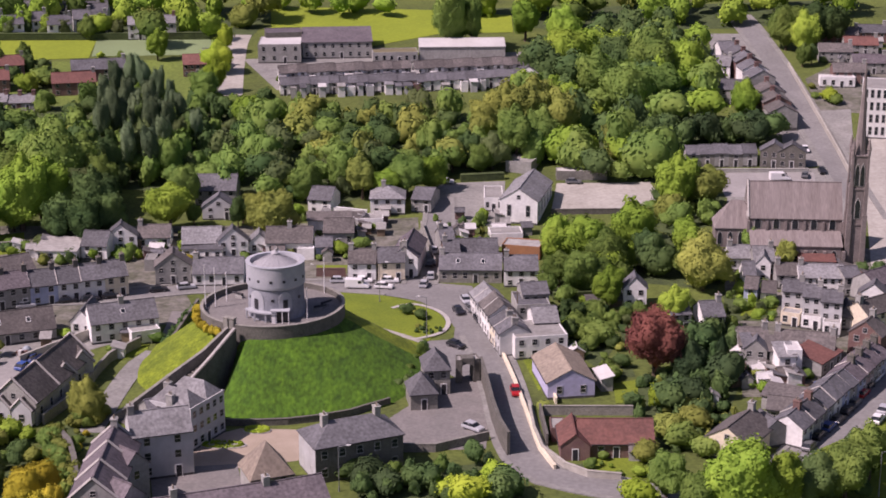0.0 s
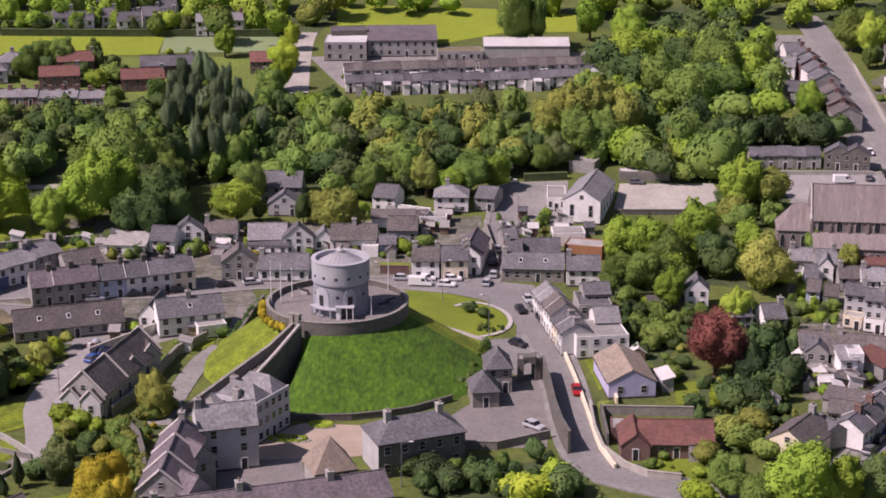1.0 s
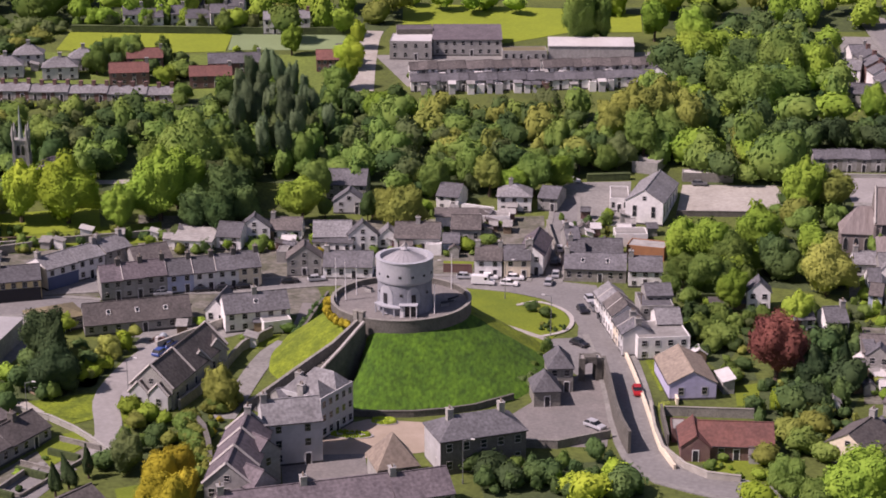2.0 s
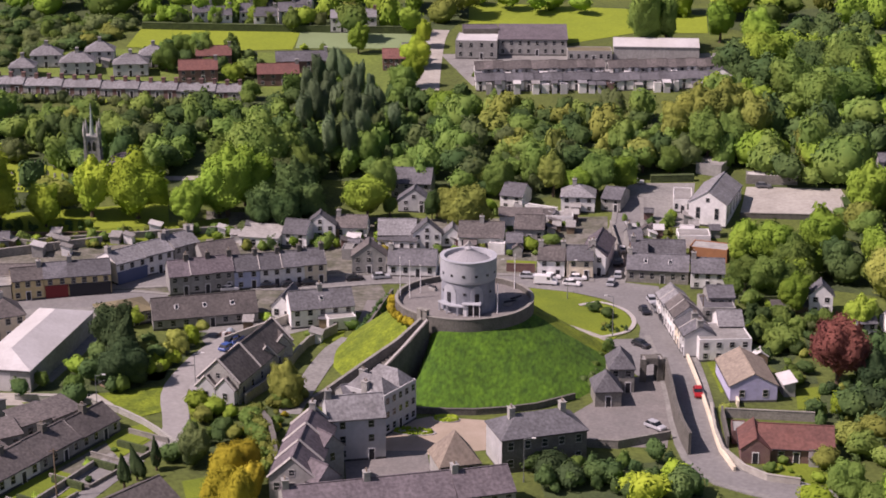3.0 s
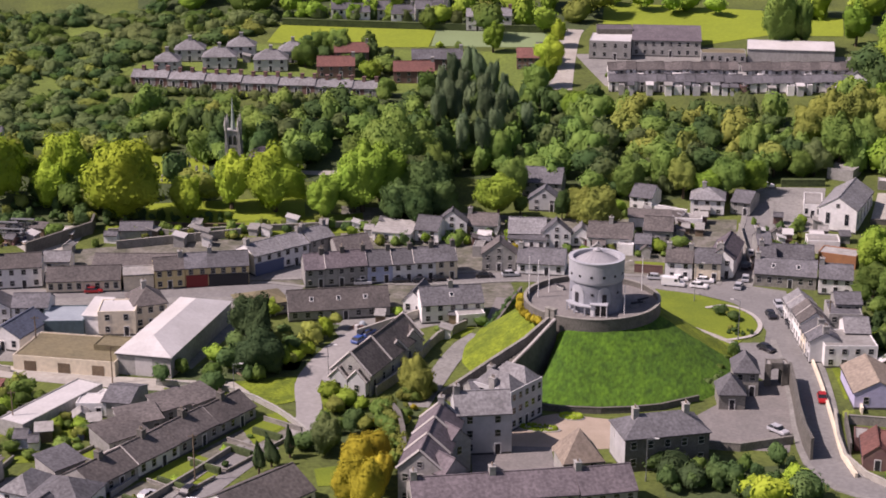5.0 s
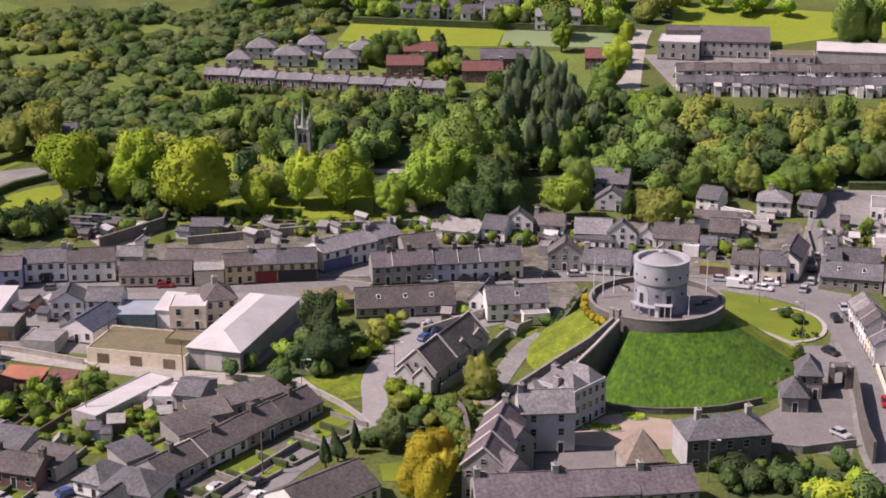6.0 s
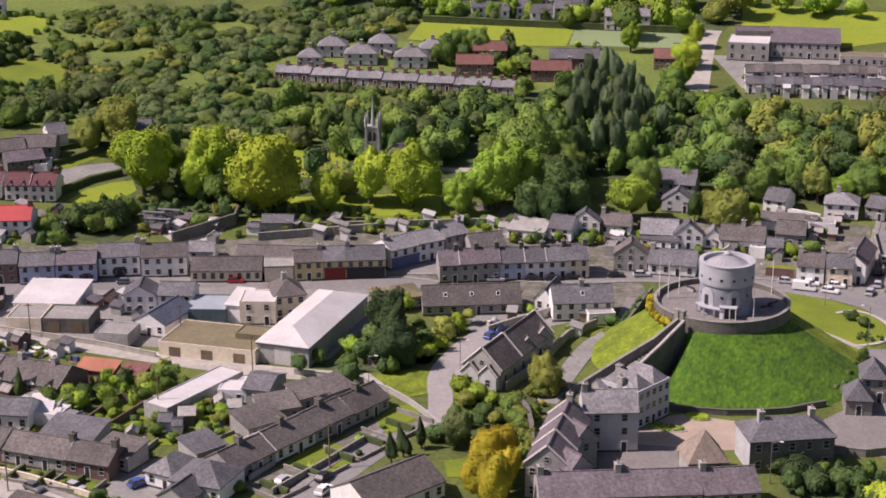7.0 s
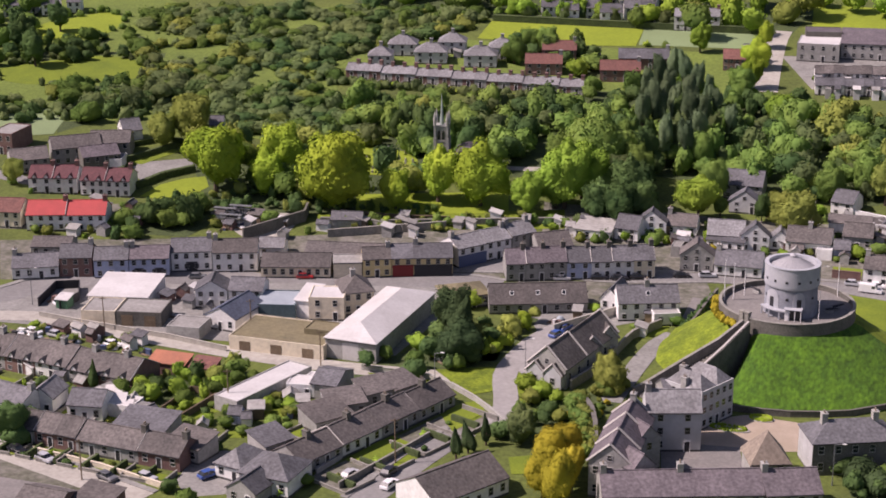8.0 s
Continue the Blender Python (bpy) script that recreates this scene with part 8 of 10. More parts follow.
shed(-34.5, 377.2, 8, 1.9, 2.6, 1.9, 'render_white', 'slate')
shed(-68.0, 371.3, 95, 3.0, 2.2, 2.0, 'brick', 'slate_brown')
shed(-45.6, 376.1, 5, 3.1, 2.3, 1.8, 'render_grey', 'metal_roof')
shed(-65.0, 371.7, 93, 2.6, 2.7, 1.7, 'render_grey', 'felt')
shed(-147.9, 358.5, 93, 3.0, 2.4, 2.2, 'timber', 'felt')
shed(-116.2, 374.3, 95, 3.1, 2.7, 1.9, 'render_white', 'metal_roof')
shed(-108.7, 371.8, 5, 2.0, 2.8, 2.2, 'render_grey', 'felt')
shed(-139.9, 364.0, 4, 2.2, 2.0, 2.3, 'render_white', 'felt')
shed(-125.4, 365.0, -1, 2.2, 2.3, 1.9, 'render_grey', 'felt')
shed(50.7, 283.9, 91, 1.9, 2.5, 2.2, 'render_white', 'felt')
shed(50.4, 296.0, 95, 3.6, 2.1, 2.2, 'timber', 'slate')
shed(32.8, 259.1, -5, 2.3, 2.2, 1.9, 'render_grey', 'slate_brown')
shed(12.6, 381.3, 0, 2.4, 2.1, 2.3, 'render_grey', 'felt')
shed(20.6, 386.6, 6, 2.4, 2.3, 2.0, 'render_grey', 'slate')
shed(9.9, 378.3, 92, 3.0, 2.2, 2.0, 'brick', 'slate_brown')
shed(6.0, 384.2, 96, 2.7, 1.8, 1.9, 'render_white', 'metal_roof')
shed(13.7, 386.5, 3, 3.4, 2.6, 1.9, 'brick', 'metal_roof')
shed(-80.8, 315.6, 6, 1.9, 2.1, 1.8, 'timber', 'felt')
shed(-82.5, 323.9, -5, 2.1, 2.6, 2.1, 'render_white', 'slate_brown')
shed(-183.2, 271.2, -20, 3.1, 1.8, 2.3, 'render_white', 'felt')
shed(-178.7, 269.0, -14, 2.0, 1.6, 2.3, 'brick', 'slate_brown')
shed(-187.9, 271.6, -15, 3.3, 2.0, 1.8, 'brick', 'slate_brown')
shed(-168.0, 270.9, -16, 3.1, 1.8, 2.1, 'render_white', 'slate')
shed(-169.0, 267.7, -26, 3.2, 2.0, 2.3, 'render_white', 'slate_brown')
shed(-180.3, 272.2, -23, 3.2, 2.8, 1.9, 'brick', 'felt')
shed(-126.9, 238.8, 18, 1.9, 2.4, 1.8, 'render_white', 'slate')
shed(-133.2, 234.9, 111, 2.3, 1.9, 1.7, 'render_grey', 'felt')
shed(-147.4, 237.8, 110, 2.8, 2.6, 1.9, 'brick', 'felt')
shed(-150.9, 240.7, 105, 3.2, 2.3, 2.1, 'render_grey', 'felt')
shed(-157.3, 245.4, 70, 3.3, 2.2, 2.3, 'timber', 'slate_brown')
shed(-144.9, 235.1, 73, 3.3, 2.6, 2.3, 'timber', 'slate')
shed(-159.7, 238.7, -17, 2.6, 2.1, 2.3, 'timber', 'felt')
shed(-173.0, 247.0, -17, 2.9, 1.9, 1.9, 'render_grey', 'slate')
shed(-167.2, 245.0, -16, 2.6, 2.4, 1.8, 'brick', 'felt')
shed(-157.6, 241.7, 70, 3.5, 2.6, 2.1, 'render_grey', 'felt')
shed(-153.7, 237.0, 71, 2.5, 2.6, 2.3, 'brick', 'slate')
shed(-179.7, 249.4, 73, 2.6, 1.9, 1.9, 'render_white', 'metal_roof')
shed(-122.4, 253.2, 117, 3.4, 2.7, 1.8, 'render_grey', 'felt')
shed(-119.7, 249.6, 23, 2.4, 2.2, 1.7, 'render_grey', 'felt')
shed(-115.7, 254.3, 116, 3.0, 1.7, 1.7, 'render_grey', 'metal_roof')
shed(-156.5, 240.6, 20, 3.4, 2.4, 2.3, 'render_white', 'metal_roof')
shed(-153.9, 236.4, 20, 3.6, 2.6, 2.5, 'render_white', 'metal_roof')
shed(-134.0, 246.8, 25, 2.4, 2.0, 2.1, 'render_grey', 'felt')
shed(-126.5, 242.5, 23, 2.9, 2.4, 2.2, 'timber', 'felt')
shed(-171.5, 301.7, 91, 2.8, 2.3, 2.2, 'brick', 'slate_brown')
shed(-168.8, 303.9, 86, 2.7, 2.4, 1.8, 'render_white', 'metal_roof')
shed(-173.6, 297.7, 86, 3.4, 2.1, 1.9, 'brick', 'slate')
shed(-161.2, 293.8, 96, 2.0, 1.9, 1.8, 'render_grey', 'slate')
shed(-167.9, 294.6, -5, 2.6, 1.9, 2.1, 'render_grey', 'slate')
shed(-185.8, 348.9, 4, 2.2, 2.3, 2.3, 'render_white', 'slate_brown')
shed(-180.6, 348.5, 89, 2.3, 2.4, 1.7, 'render_grey', 'felt')
shed(-181.8, 352.1, 91, 2.5, 2.5, 2.3, 'render_white', 'slate')
shed(-177.4, 351.9, 1, 3.5, 2.7, 2.1, 'timber', 'slate_brown')
shed(-176.2, 349.2, 88, 3.0, 2.1, 1.8, 'render_grey', 'metal_roof')
shed(-181.8, 345.2, -5, 2.6, 2.8, 1.7, 'brick', 'slate')
shed(-185.2, 351.8, 95, 3.0, 2.0, 1.9, 'brick', 'metal_roof')
shed(-209.0, 331.0, 84, 2.1, 2.8, 2.2, 'render_grey', 'slate')
shed(-217.3, 327.1, -0, 2.9, 2.2, 2.0, 'render_white', 'felt')
shed(-205.2, 337.6, 1, 3.0, 2.7, 2.0, 'brick', 'slate')
shed(-135.4, 360.6, 96, 2.6, 1.8, 2.2, 'render_grey', 'felt')
shed(-165.0, 345.4, 92, 2.6, 2.3, 1.9, 'render_grey', 'felt')
shed(-121.1, 366.6, 85, 1.8, 2.2, 1.9, 'render_white', 'felt')
shed(-158.3, 352.6, 3, 3.4, 1.9, 2.1, 'render_white', 'slate')
shed(-133.7, 357.2, 91, 1.9, 2.1, 2.0, 'render_white', 'felt')
shed(-138.2, 362.3, 84, 2.1, 2.7, 1.8, 'render_grey', 'felt')
shed(-169.1, 351.3, 3, 2.5, 2.0, 1.8, 'timber', 'metal_roof')
shed(-140.0, 356.1, 96, 3.4, 2.6, 2.3, 'render_grey', 'metal_roof')
shed(-136.7, 511.1, 8, 2.6, 1.7, 2.1, 'timber', 'felt')
shed(-169.3, 503.2, 100, 3.5, 2.3, 1.8, 'render_grey', 'felt')
shed(-159.1, 502.2, 103, 3.4, 2.6, 2.3, 'brick', 'felt')
shed(-122.1, 504.5, 99, 2.6, 1.9, 1.9, 'render_white', 'slate_brown')
shed(-149.6, 517.9, 6, 3.3, 2.7, 1.8, 'render_grey', 'metal_roof')
shed(-124.7, 515.8, 7, 2.1, 2.1, 2.1, 'render_grey', 'slate')
shed(-227.8, 355.7, 93, 3.5, 1.6, 2.1, 'render_grey', 'felt')
shed(-237.9, 332.1, 93, 2.0, 2.1, 2.0, 'render_grey', 'metal_roof')
shed(-219.9, 347.6, 91, 3.1, 2.6, 2.1, 'render_grey', 'felt')
shed(-210.6, 348.5, 95, 3.5, 2.1, 1.9, 'brick', 'slate')
shed(-229.4, 330.5, 87, 3.0, 2.4, 1.8, 'render_grey', 'slate_brown')
shed(-235.2, 328.1, 5, 2.8, 2.4, 2.1, 'brick', 'felt')
shed(-224.7, 332.6, 0, 3.2, 1.9, 2.2, 'brick', 'slate')
shed(-216.8, 341.9, 4, 3.6, 2.6, 2.1, 'render_grey', 'slate')
shed(-96.7, 370.7, 3, 2.3, 2.5, 2.2, 'render_white', 'felt')
shed(-76.6, 377.4, -4, 2.9, 1.7, 2.3, 'brick', 'slate')
shed(-72.0, 378.6, 95, 3.3, 2.0, 2.2, 'timber', 'slate')
shed(-80.6, 378.9, 93, 2.1, 2.3, 2.0, 'render_grey', 'felt')
shed(-88.4, 375.7, 5, 3.3, 2.3, 1.8, 'render_white', 'slate_brown')
shed(-67.8, 373.8, -4, 3.5, 2.4, 1.8, 'render_white', 'metal_roof')
shed(-63.7, 310.5, 91, 3.0, 2.3, 1.9, 'render_white', 'felt')
shed(-64.8, 317.9, 3, 1.9, 2.6, 2.2, 'timber', 'slate')

garden_wall([(-53.3, 341.0), (-54.1, 332.3), (-55.0, 319.3), (-56.2, 311.5)], 1.7, 0.45, 'stone_dark', label='dark stone wall above the lane', smooth=True)
# brown strip laid in for the shadow over the yard by the bank
drape('yard', [(-58.5, 337.5), (-54.2, 337.0), (-55.5, 316.0), (-58.2, 315.0)], 'terrace', 0.07, 'brown strip standing for the shaded yard behind the white house', 'ground')
garden_wall([(4.7, 423.4), (16.2, 424.9)], 1.8, 1.2, 'undergrowth', label='clipped green hedge beside the school yard')


def oddments(x, y, rot, seed):
    """A heap of yard clutter: crates, boards and a sheeted pile."""
    t = thing("yard_clutter", x, y, None, rot, "heap of crates, boards and sheeted goods in a yard", "clutter", "yard clutter")
    rr = random.Random(seed)
    for _ in range(3):
        b = bmesh.new()
        u, v, w, d, h = rr.uniform(-1.8, 1.2), rr.uniform(-0.8, 0.6), rr.uniform(0.7, 1.5), rr.uniform(0.6, 1.1), rr.uniform(0.5, 1.3)
        box(b, u, v, 0, u + w, v + d, h)
        box(b, u - 0.05, v - 0.05, h, u + w + 0.05, v + d + 0.05, h + 0.07)
        part("crate", b, M[rr.choice(("timber", "render_white", "paint_blue", "metal_roof", "paint_dark", "brick"))], t)
    for k in range(2):
        b = bmesh.new()
        z = 0.15 + 0.2 * k
        limb(b, (-2.0, 1.2 + 0.3 * k, z), (1.6, 1.4 - 0.2 * k, z), 0.14, 0.14, 4)
        part("board", b, M["timber"], t)
    b = bmesh.new()
    lathe(b, [(0.95, 0.0), (0.85, 0.45), (0.45, 0.85), (0.05, 0.95)], 9, cx=1.9, cy=0.2)
    part("sheet", b, M[rr.choice(("render_white", "sheet_blue", "paint_dark", "stone"))], t, "weathered sheet over a pile")


for i, (x, y) in enumerate([(-197.5, 268.5), (-194.0, 266.5), (-190.5, 272.4), (-188.0, 266.8), (-184.5, 268.9), (-181.0, 266.0), (-176.3, 270.6), (-173.6, 266.7), (-170.5, 269.3), (-167.2, 265.5), (-162.5, 266.9), (-158.5, 264.4), (-182.0, 344.8), (-178.5, 347.6), (-175.2, 346.2), (-171.5, 348.9), (-120.5, 246.2), (-116.2, 247.4), (-113.4, 258.0), (-162.0, 236.6), (-155.5, 229.8), (-149.3, 231.5), (-199.6, 290.4), (-100.5, 281.6), (-167.0, 287.5), (-150.4, 290.2), (62.0, 288.0), (66.5, 313.4), (71.0, 293.2), (58.0, 297.0), (88.5, 343.0), (81.0, 336.5), (-84.5, 312.0)]):
    oddments(x, y, (i * 53) % 180, i)
woods("hedge", [(-56.3 + 2.4 * k / 15 + 0.3 * ((k * 3) % 3), 314.5 + 22 * k / 15, 1.0 + 0.2 * (k % 3), 0.9) for k in range(16)], "dark", "dark green hedge along the lane wall")

drape('yard', [(-101.0, 336.0), (-80.0, 343.0), (-57.5, 350.0), (-54.6, 341.0), (-57.0, 329.5), (-72.0, 327.0), (-95.0, 326.0)], 'backyard_shaded', 0.045, 'patchy grey verge between street and houses', 'ground')
# trees
fill_woods([(-188.3, 448.5), (-173.6, 409.5), (-125.6, 402.1), (-119.9, 436.6), (-93.0, 416.6), (-66.2, 413.9), (-52.5, 408.3), (-26.4, 406.9), (-12.4, 419.2), (10.1, 431.9), (16.3, 436.3), (33.1, 435.9), (35.6, 471.8), (19.3, 475.9), (-30.2, 472.9), (-49.8, 471.4), (-70.1, 463.6), (-93.3, 458.4), (-188.0, 447.5)], 5.6, 2.0, 4.5, ['dark', 'mid', 'scrub', 'mid', 'dark', 'mid', 'olive', 'mid'], 1)
fill_woods([(23.2, 489.7), (32.7, 537.6), (50.4, 550.3), (75.7, 555.9), (86.8, 528.3), (75.0, 461.2), (62.3, 461.9), (55.7, 420.9), (32.1, 421.8), (36.0, 478.5)], 7.6, 3.2, 6, ['mid', 'dark', 'mid', 'fresh', 'dark', 'mid'], 2)
fill_woods([(-297.9, 520.7), (-222.9, 548.3), (-172.9, 558.0), (-175.9, 533.1), (-204.0, 499.4), (-205.1, 476.0), (-192.6, 450.1), (-170.2, 440.9), (-143.1, 441.6), (-170.5, 417.4), (-184.7, 412.5), (-206.2, 407.3), (-221.8, 401.5), (-238.8, 416.3), (-255.0, 451.4), (-273.8, 467.0)], 4.6, 2.0, 4.4, ['mid', 'scrub', 'olive', 'scrub', 'mid', 'scrub', 'dark', 'scrub', 'mid'], 3, floor='meadow', low=0.25, squash=0.6, label='dense low scrub and young trees on a rough meadow')
gr = random.Random(77)
spots = []
for glade in GLADES[1:]:
    for k in range(7):
        a, b = gr.choice(glade), gr.choice(glade)
        f = gr.uniform(0.2, 0.8)
        spots.append((a[0] + (b[0] - a[0]) * f, a[1] + (b[1] - a[1]) * f, gr.uniform(0.5, 1.3), 0.3))
woods("shrubbery", spots, "scrub", "low gorse and scrub dotted over rough clearings", 0.7)
hr = random.Random(77)
for ring, leaf in (([(-302.7, 428.7), (-310.5, 437.8), (-298.6, 452.5), (-288.9, 462.9), (-274.0, 465.1), (-261.7, 454.6), (-262.2, 444.0), (-274.2, 434.9), (-289.7, 426.0)], 'scrub'), ([(-299.9, 476.2), (-293.2, 491.8), (-299.8, 507.3), (-309.4, 511.5), (-318.3, 497.4)], 'mid')):
    spots = []
    for p, q in zip(ring, ring[1:]):
        for k in range(7):
            if hr.random() < 0.8:
                f = (k + hr.random()) / 7
                r = hr.uniform(0.8, 2.2)
                spots.append((p[0] + (q[0] - p[0]) * f + hr.uniform(-1.5, 1.5), p[1] + (q[1] - p[1]) * f + hr.uniform(-1.5, 1.5), r, r * 0.5))
    woods("hedgerow", spots, leaf, "uneven green hedgerow along a pasture")
fill_woods([(-324.3, 442.5), (-278.3, 471.3), (-273.2, 465.1), (-318.8, 434.2)], 5, 1.6, 2.8, ['mid', 'dark'], 31)
fill_woods([(-300.1, 405.7), (-276.7, 420.3), (-251.3, 436.4), (-238.9, 412.6), (-289.3, 389.3)], 4.0, 1.4, 3.0, ['mid', 'scrub', 'dark', 'mid'], 32, floor='meadow', low=0.4, squash=0.8)
fill_woods([(-325.4, 464.6), (-293.3, 484.3), (-283.0, 465.4), (-311.7, 444.9)], 5.5, 1.4, 3.4, ['dark', 'mid', 'dark', 'scrub'], 34, low=0.6, squash=0.8)
fill_woods([(-287.6, 431.4), (-262.0, 436.0), (-246.9, 451.3), (-234.9, 429.3), (-252.0, 411.5), (-259.8, 391.8), (-266.0, 402.9), (-274.3, 412.9)], 5.5, 1.6, 4.0, ['olive', 'mid', 'scrub', 'dark', 'olive'], 35, low=0.7, squash=0.85)
fill_woods([(-292.4, 488.7), (-279.3, 487.1), (-249.5, 456.5), (-258.6, 446.0), (-272.8, 466.7)], 5.0, 1.2, 3.2, ['scrub', 'mid', 'olive', 'mid'], 36, low=0.5, squash=0.75)
fill_woods([(-351.0, 483.5), (-331.7, 501.6), (-312.1, 465.4), (-325.9, 445.3)], 8, 3, 4.5, ['mid', 'dark', 'mid'], 33)
fill_woods([(-218.4, 394.9), (-182.8, 407.9), (-165.5, 409.0), (-150.1, 404.6), (-141.7, 380.7), (-156.3, 375.8), (-172.0, 366.1), (-196.6, 361.5)], 7.5, 2.4, 4.4, ['mid', 'dark', 'olive', 'dark'], 8)
fill_woods([(-67.5, 540.7), (-227.7, 552.9), (-241.6, 589.6), (146.5, 599.7), (140.4, 572.7), (98.2, 565.6), (42.0, 565.3), (19.1, 575.5), (-61.9, 577.9)], 13, 4, 7, ['mid', 'fresh', 'fresh', 'olive'], 4)
fill_woods([(54.2, 409.6), (73.4, 412.5), (67.4, 393.0), (57.5, 384.8), (48.3, 391.9)], 5, 1.6, 3.4, ['dark', 'mid', 'olive', 'dark'], 10, label='dark shrubs and young trees behind the church')
fill_woods([(57.5, 446.8), (94.2, 445.8), (95.9, 456.5), (58.0, 457.7)], 4.4, 3.0, 3.6, ['pine', 'dark'], 5, low=1.2)
fill_woods([(-205.6, 341.4), (-195.4, 355.5), (-187.0, 348.4), (-189.7, 337.6), (-204.1, 334.1)], 6, 2, 3.4, ['mid', 'dark', 'olive'], 6)
fill_woods([(-159.9, 247.3), (-150.0, 259.1), (-136.9, 264.2), (-133.4, 258.0), (-142.2, 243.9), (-154.0, 240.1)], 3.6, 1.3, 2.2, ['lime', 'mid', 'fresh', 'dark', 'olive', 'mid'], 7)
fill_woods([(23.1, 367.6), (26.6, 381.7), (54.4, 386.1), (63.4, 373.4), (66.3, 366.4), (61.3, 351.5), (46.7, 355.7), (34.1, 343.7), (22.0, 347.7)], 7, 2.6, 4.6, ['fresh', 'mid', 'dark', 'mid', 'fresh', 'mid'], 9)
fill_woods([(21.3, 334.7), (35.8, 334.6), (35.0, 315.3), (30.4, 302.5), (24.7, 315.4)], 4, 1, 2, ['mid', 'dark', 'mid'], 12)
fill_woods([(-71.7, 269.9), (-63.4, 281.2), (-61.0, 273.4), (-64.0, 255.3), (-67.6, 258.3)], 3, 0.7, 1.3, ['olive', 'mid', 'gold'], 53)
fill_woods([(-8.8, 292.8), (-6.7, 302.8), (-4.4, 316.1), (-3.2, 314.5), (-5.7, 298.3), (-7.0, 287.8)], 2.4, 0.7, 1.2, ['mid', 'dark'], 54)
fill_woods([(-6.4, 328.3), (-3.4, 327.2), (0.2, 325.5), (-1.5, 321.1), (-5.7, 323.4)], 1.5, 0.35, 0.7, ['dark', 'olive'], 56)
fill_woods([(24.3, 334.0), (33.4, 335.4), (33.0, 331.0), (24.0, 329.6)], 2.2, 0.7, 1.1, ['fresh', 'mid'], 81)
fill_woods([(24.2, 324.0), (32.5, 324.6), (32.0, 319.8), (23.9, 319.2)], 2.2, 0.7, 1.1, ['fresh', 'olive'], 82)
fill_woods([(30.6, 304.4), (37.1, 302.8), (37.2, 298.3), (31.2, 298.3)], 2.2, 0.6, 1.1, ['mid', 'olive'], 83)
fill_woods([(21.6, 257.9), (35.3, 260.1), (36.5, 257.8), (22.3, 254.9)], 2.4, 0.5, 1, ['olive', 'mid', 'fresh'], 84)
fill_woods([(-79.0, 255.0), (-77.4, 261.2), (-69.0, 263.9), (-66.0, 256.4), (-73.5, 251.2)], 4, 1, 1.8, ['olive', 'mid', 'dark'], 13)
fill_woods([(-15.5, 252.8), (-2.4, 256.2), (11.1, 259.6), (13.3, 244.0), (-13.1, 242.0)], 3.5, 1, 2, ['pine', 'dark', 'mid'], 14)
fill_woods([(53.9, 241.9), (63.1, 255.0), (78.6, 271.9), (70.3, 239.4), (55.2, 239.4)], 5, 1.6, 3, ['dark', 'mid', 'mid'], 15)
fill_woods([(-211.2, 353.3), (-190.4, 369.7), (-172.7, 367.5), (-159.5, 371.3), (-155.8, 362.0), (-189.4, 353.3), (-204.4, 337.6)], 4, 1, 1.8, ['mid', 'dark', 'olive'], 16)
drape('lawn', [(-159.0, 378.4), (-119.9, 393.3), (-115.6, 379.0), (-153.8, 365.0)], 'field', 0.16, 'bright green park lawn below the trees', 'lawn')
fill_woods([(-152.4, 361.5), (-114.6, 375.4), (-113.7, 372.6), (-151.3, 358.8)], 2.2, 0.6, 1.1, ['mid', 'olive', 'dark'], 98)
fill_woods([(36.5, 334.0), (62.0, 343.0), (60.5, 318.0), (58.0, 312.0), (44.0, 316.0), (37.0, 318.0)], 3.4, 0.8, 1.8, ['dark', 'mid', 'scrub', 'mid', 'dark'], 61, label='overgrown green shrubs filling back gardens', low=0.6)
fill_woods([(33.5, 284.0), (38.0, 295.0), (44.0, 300.0), (52.0, 296.0), (54.0, 280.0), (46.0, 266.0), (38.0, 262.0)], 3.4, 0.8, 2.0, ['dark', 'pine', 'dark', 'olive', 'dark'], 62, label='overgrown green shrubs filling back gardens', low=0.6)
fill_woods([(60.5, 313.0), (80.0, 313.0), (74.0, 300.0), (64.0, 288.0), (56.0, 288.0)], 3.6, 0.5, 1.2, ['dark', 'mid', 'scrub'], 63, label='overgrown green shrubs filling back yards', floor='backyard_shaded', low=0.6)
fill_woods([(62.0, 350.0), (72.0, 347.0), (70.0, 330.0), (61.0, 331.0)], 3.2, 0.6, 1.5, ['dark', 'mid', 'fresh', 'scrub'], 64, label='overgrown green shrubs filling back gardens', low=0.6)
fill_woods([(-100.0, 372.0), (-60.0, 384.0), (-30.0, 384.0), (-30.0, 389.0), (-75.0, 386.0), (-102.0, 378.0)], 3.6, 0.7, 1.6, ['dark', 'mid', 'scrub', 'dark'], 65, label='dark green garden shrubs behind the houses', floor='backyard_shaded', low=0.7)
fill_woods([(-195.0, 247.5), (-157.0, 242.0), (-158.0, 238.0), (-196.0, 243.0)], 3.0, 0.4, 0.9, ['mid', 'scrub', 'fresh'], 66, label='low green shrubs in small front gardens', floor='backyard_shaded', low=0.6)
fill_woods([(45.5, 316.7), (58.9, 314.2), (57.1, 295.9), (50.9, 276.3), (41.2, 268.6), (38.1, 271.1), (44.0, 293.0)], 5, 2, 3.4, ['pine', 'dark', 'dark', 'pine', 'dark'], 10)
fill_woods([(-118.6, 266.0), (-105.9, 297.5), (-94.3, 306.8), (-90.8, 286.4), (-100.3, 273.4), (-112.0, 264.9)], 6, 1.5, 2.6, ['dark', 'mid'], 11)
drape('lawn', [(64.0, 263.0), (80.0, 276.6), (71.8, 244.6), (59.2, 244.7)], 'lawn', 0.09, 'mown green park grass', 'lawn')
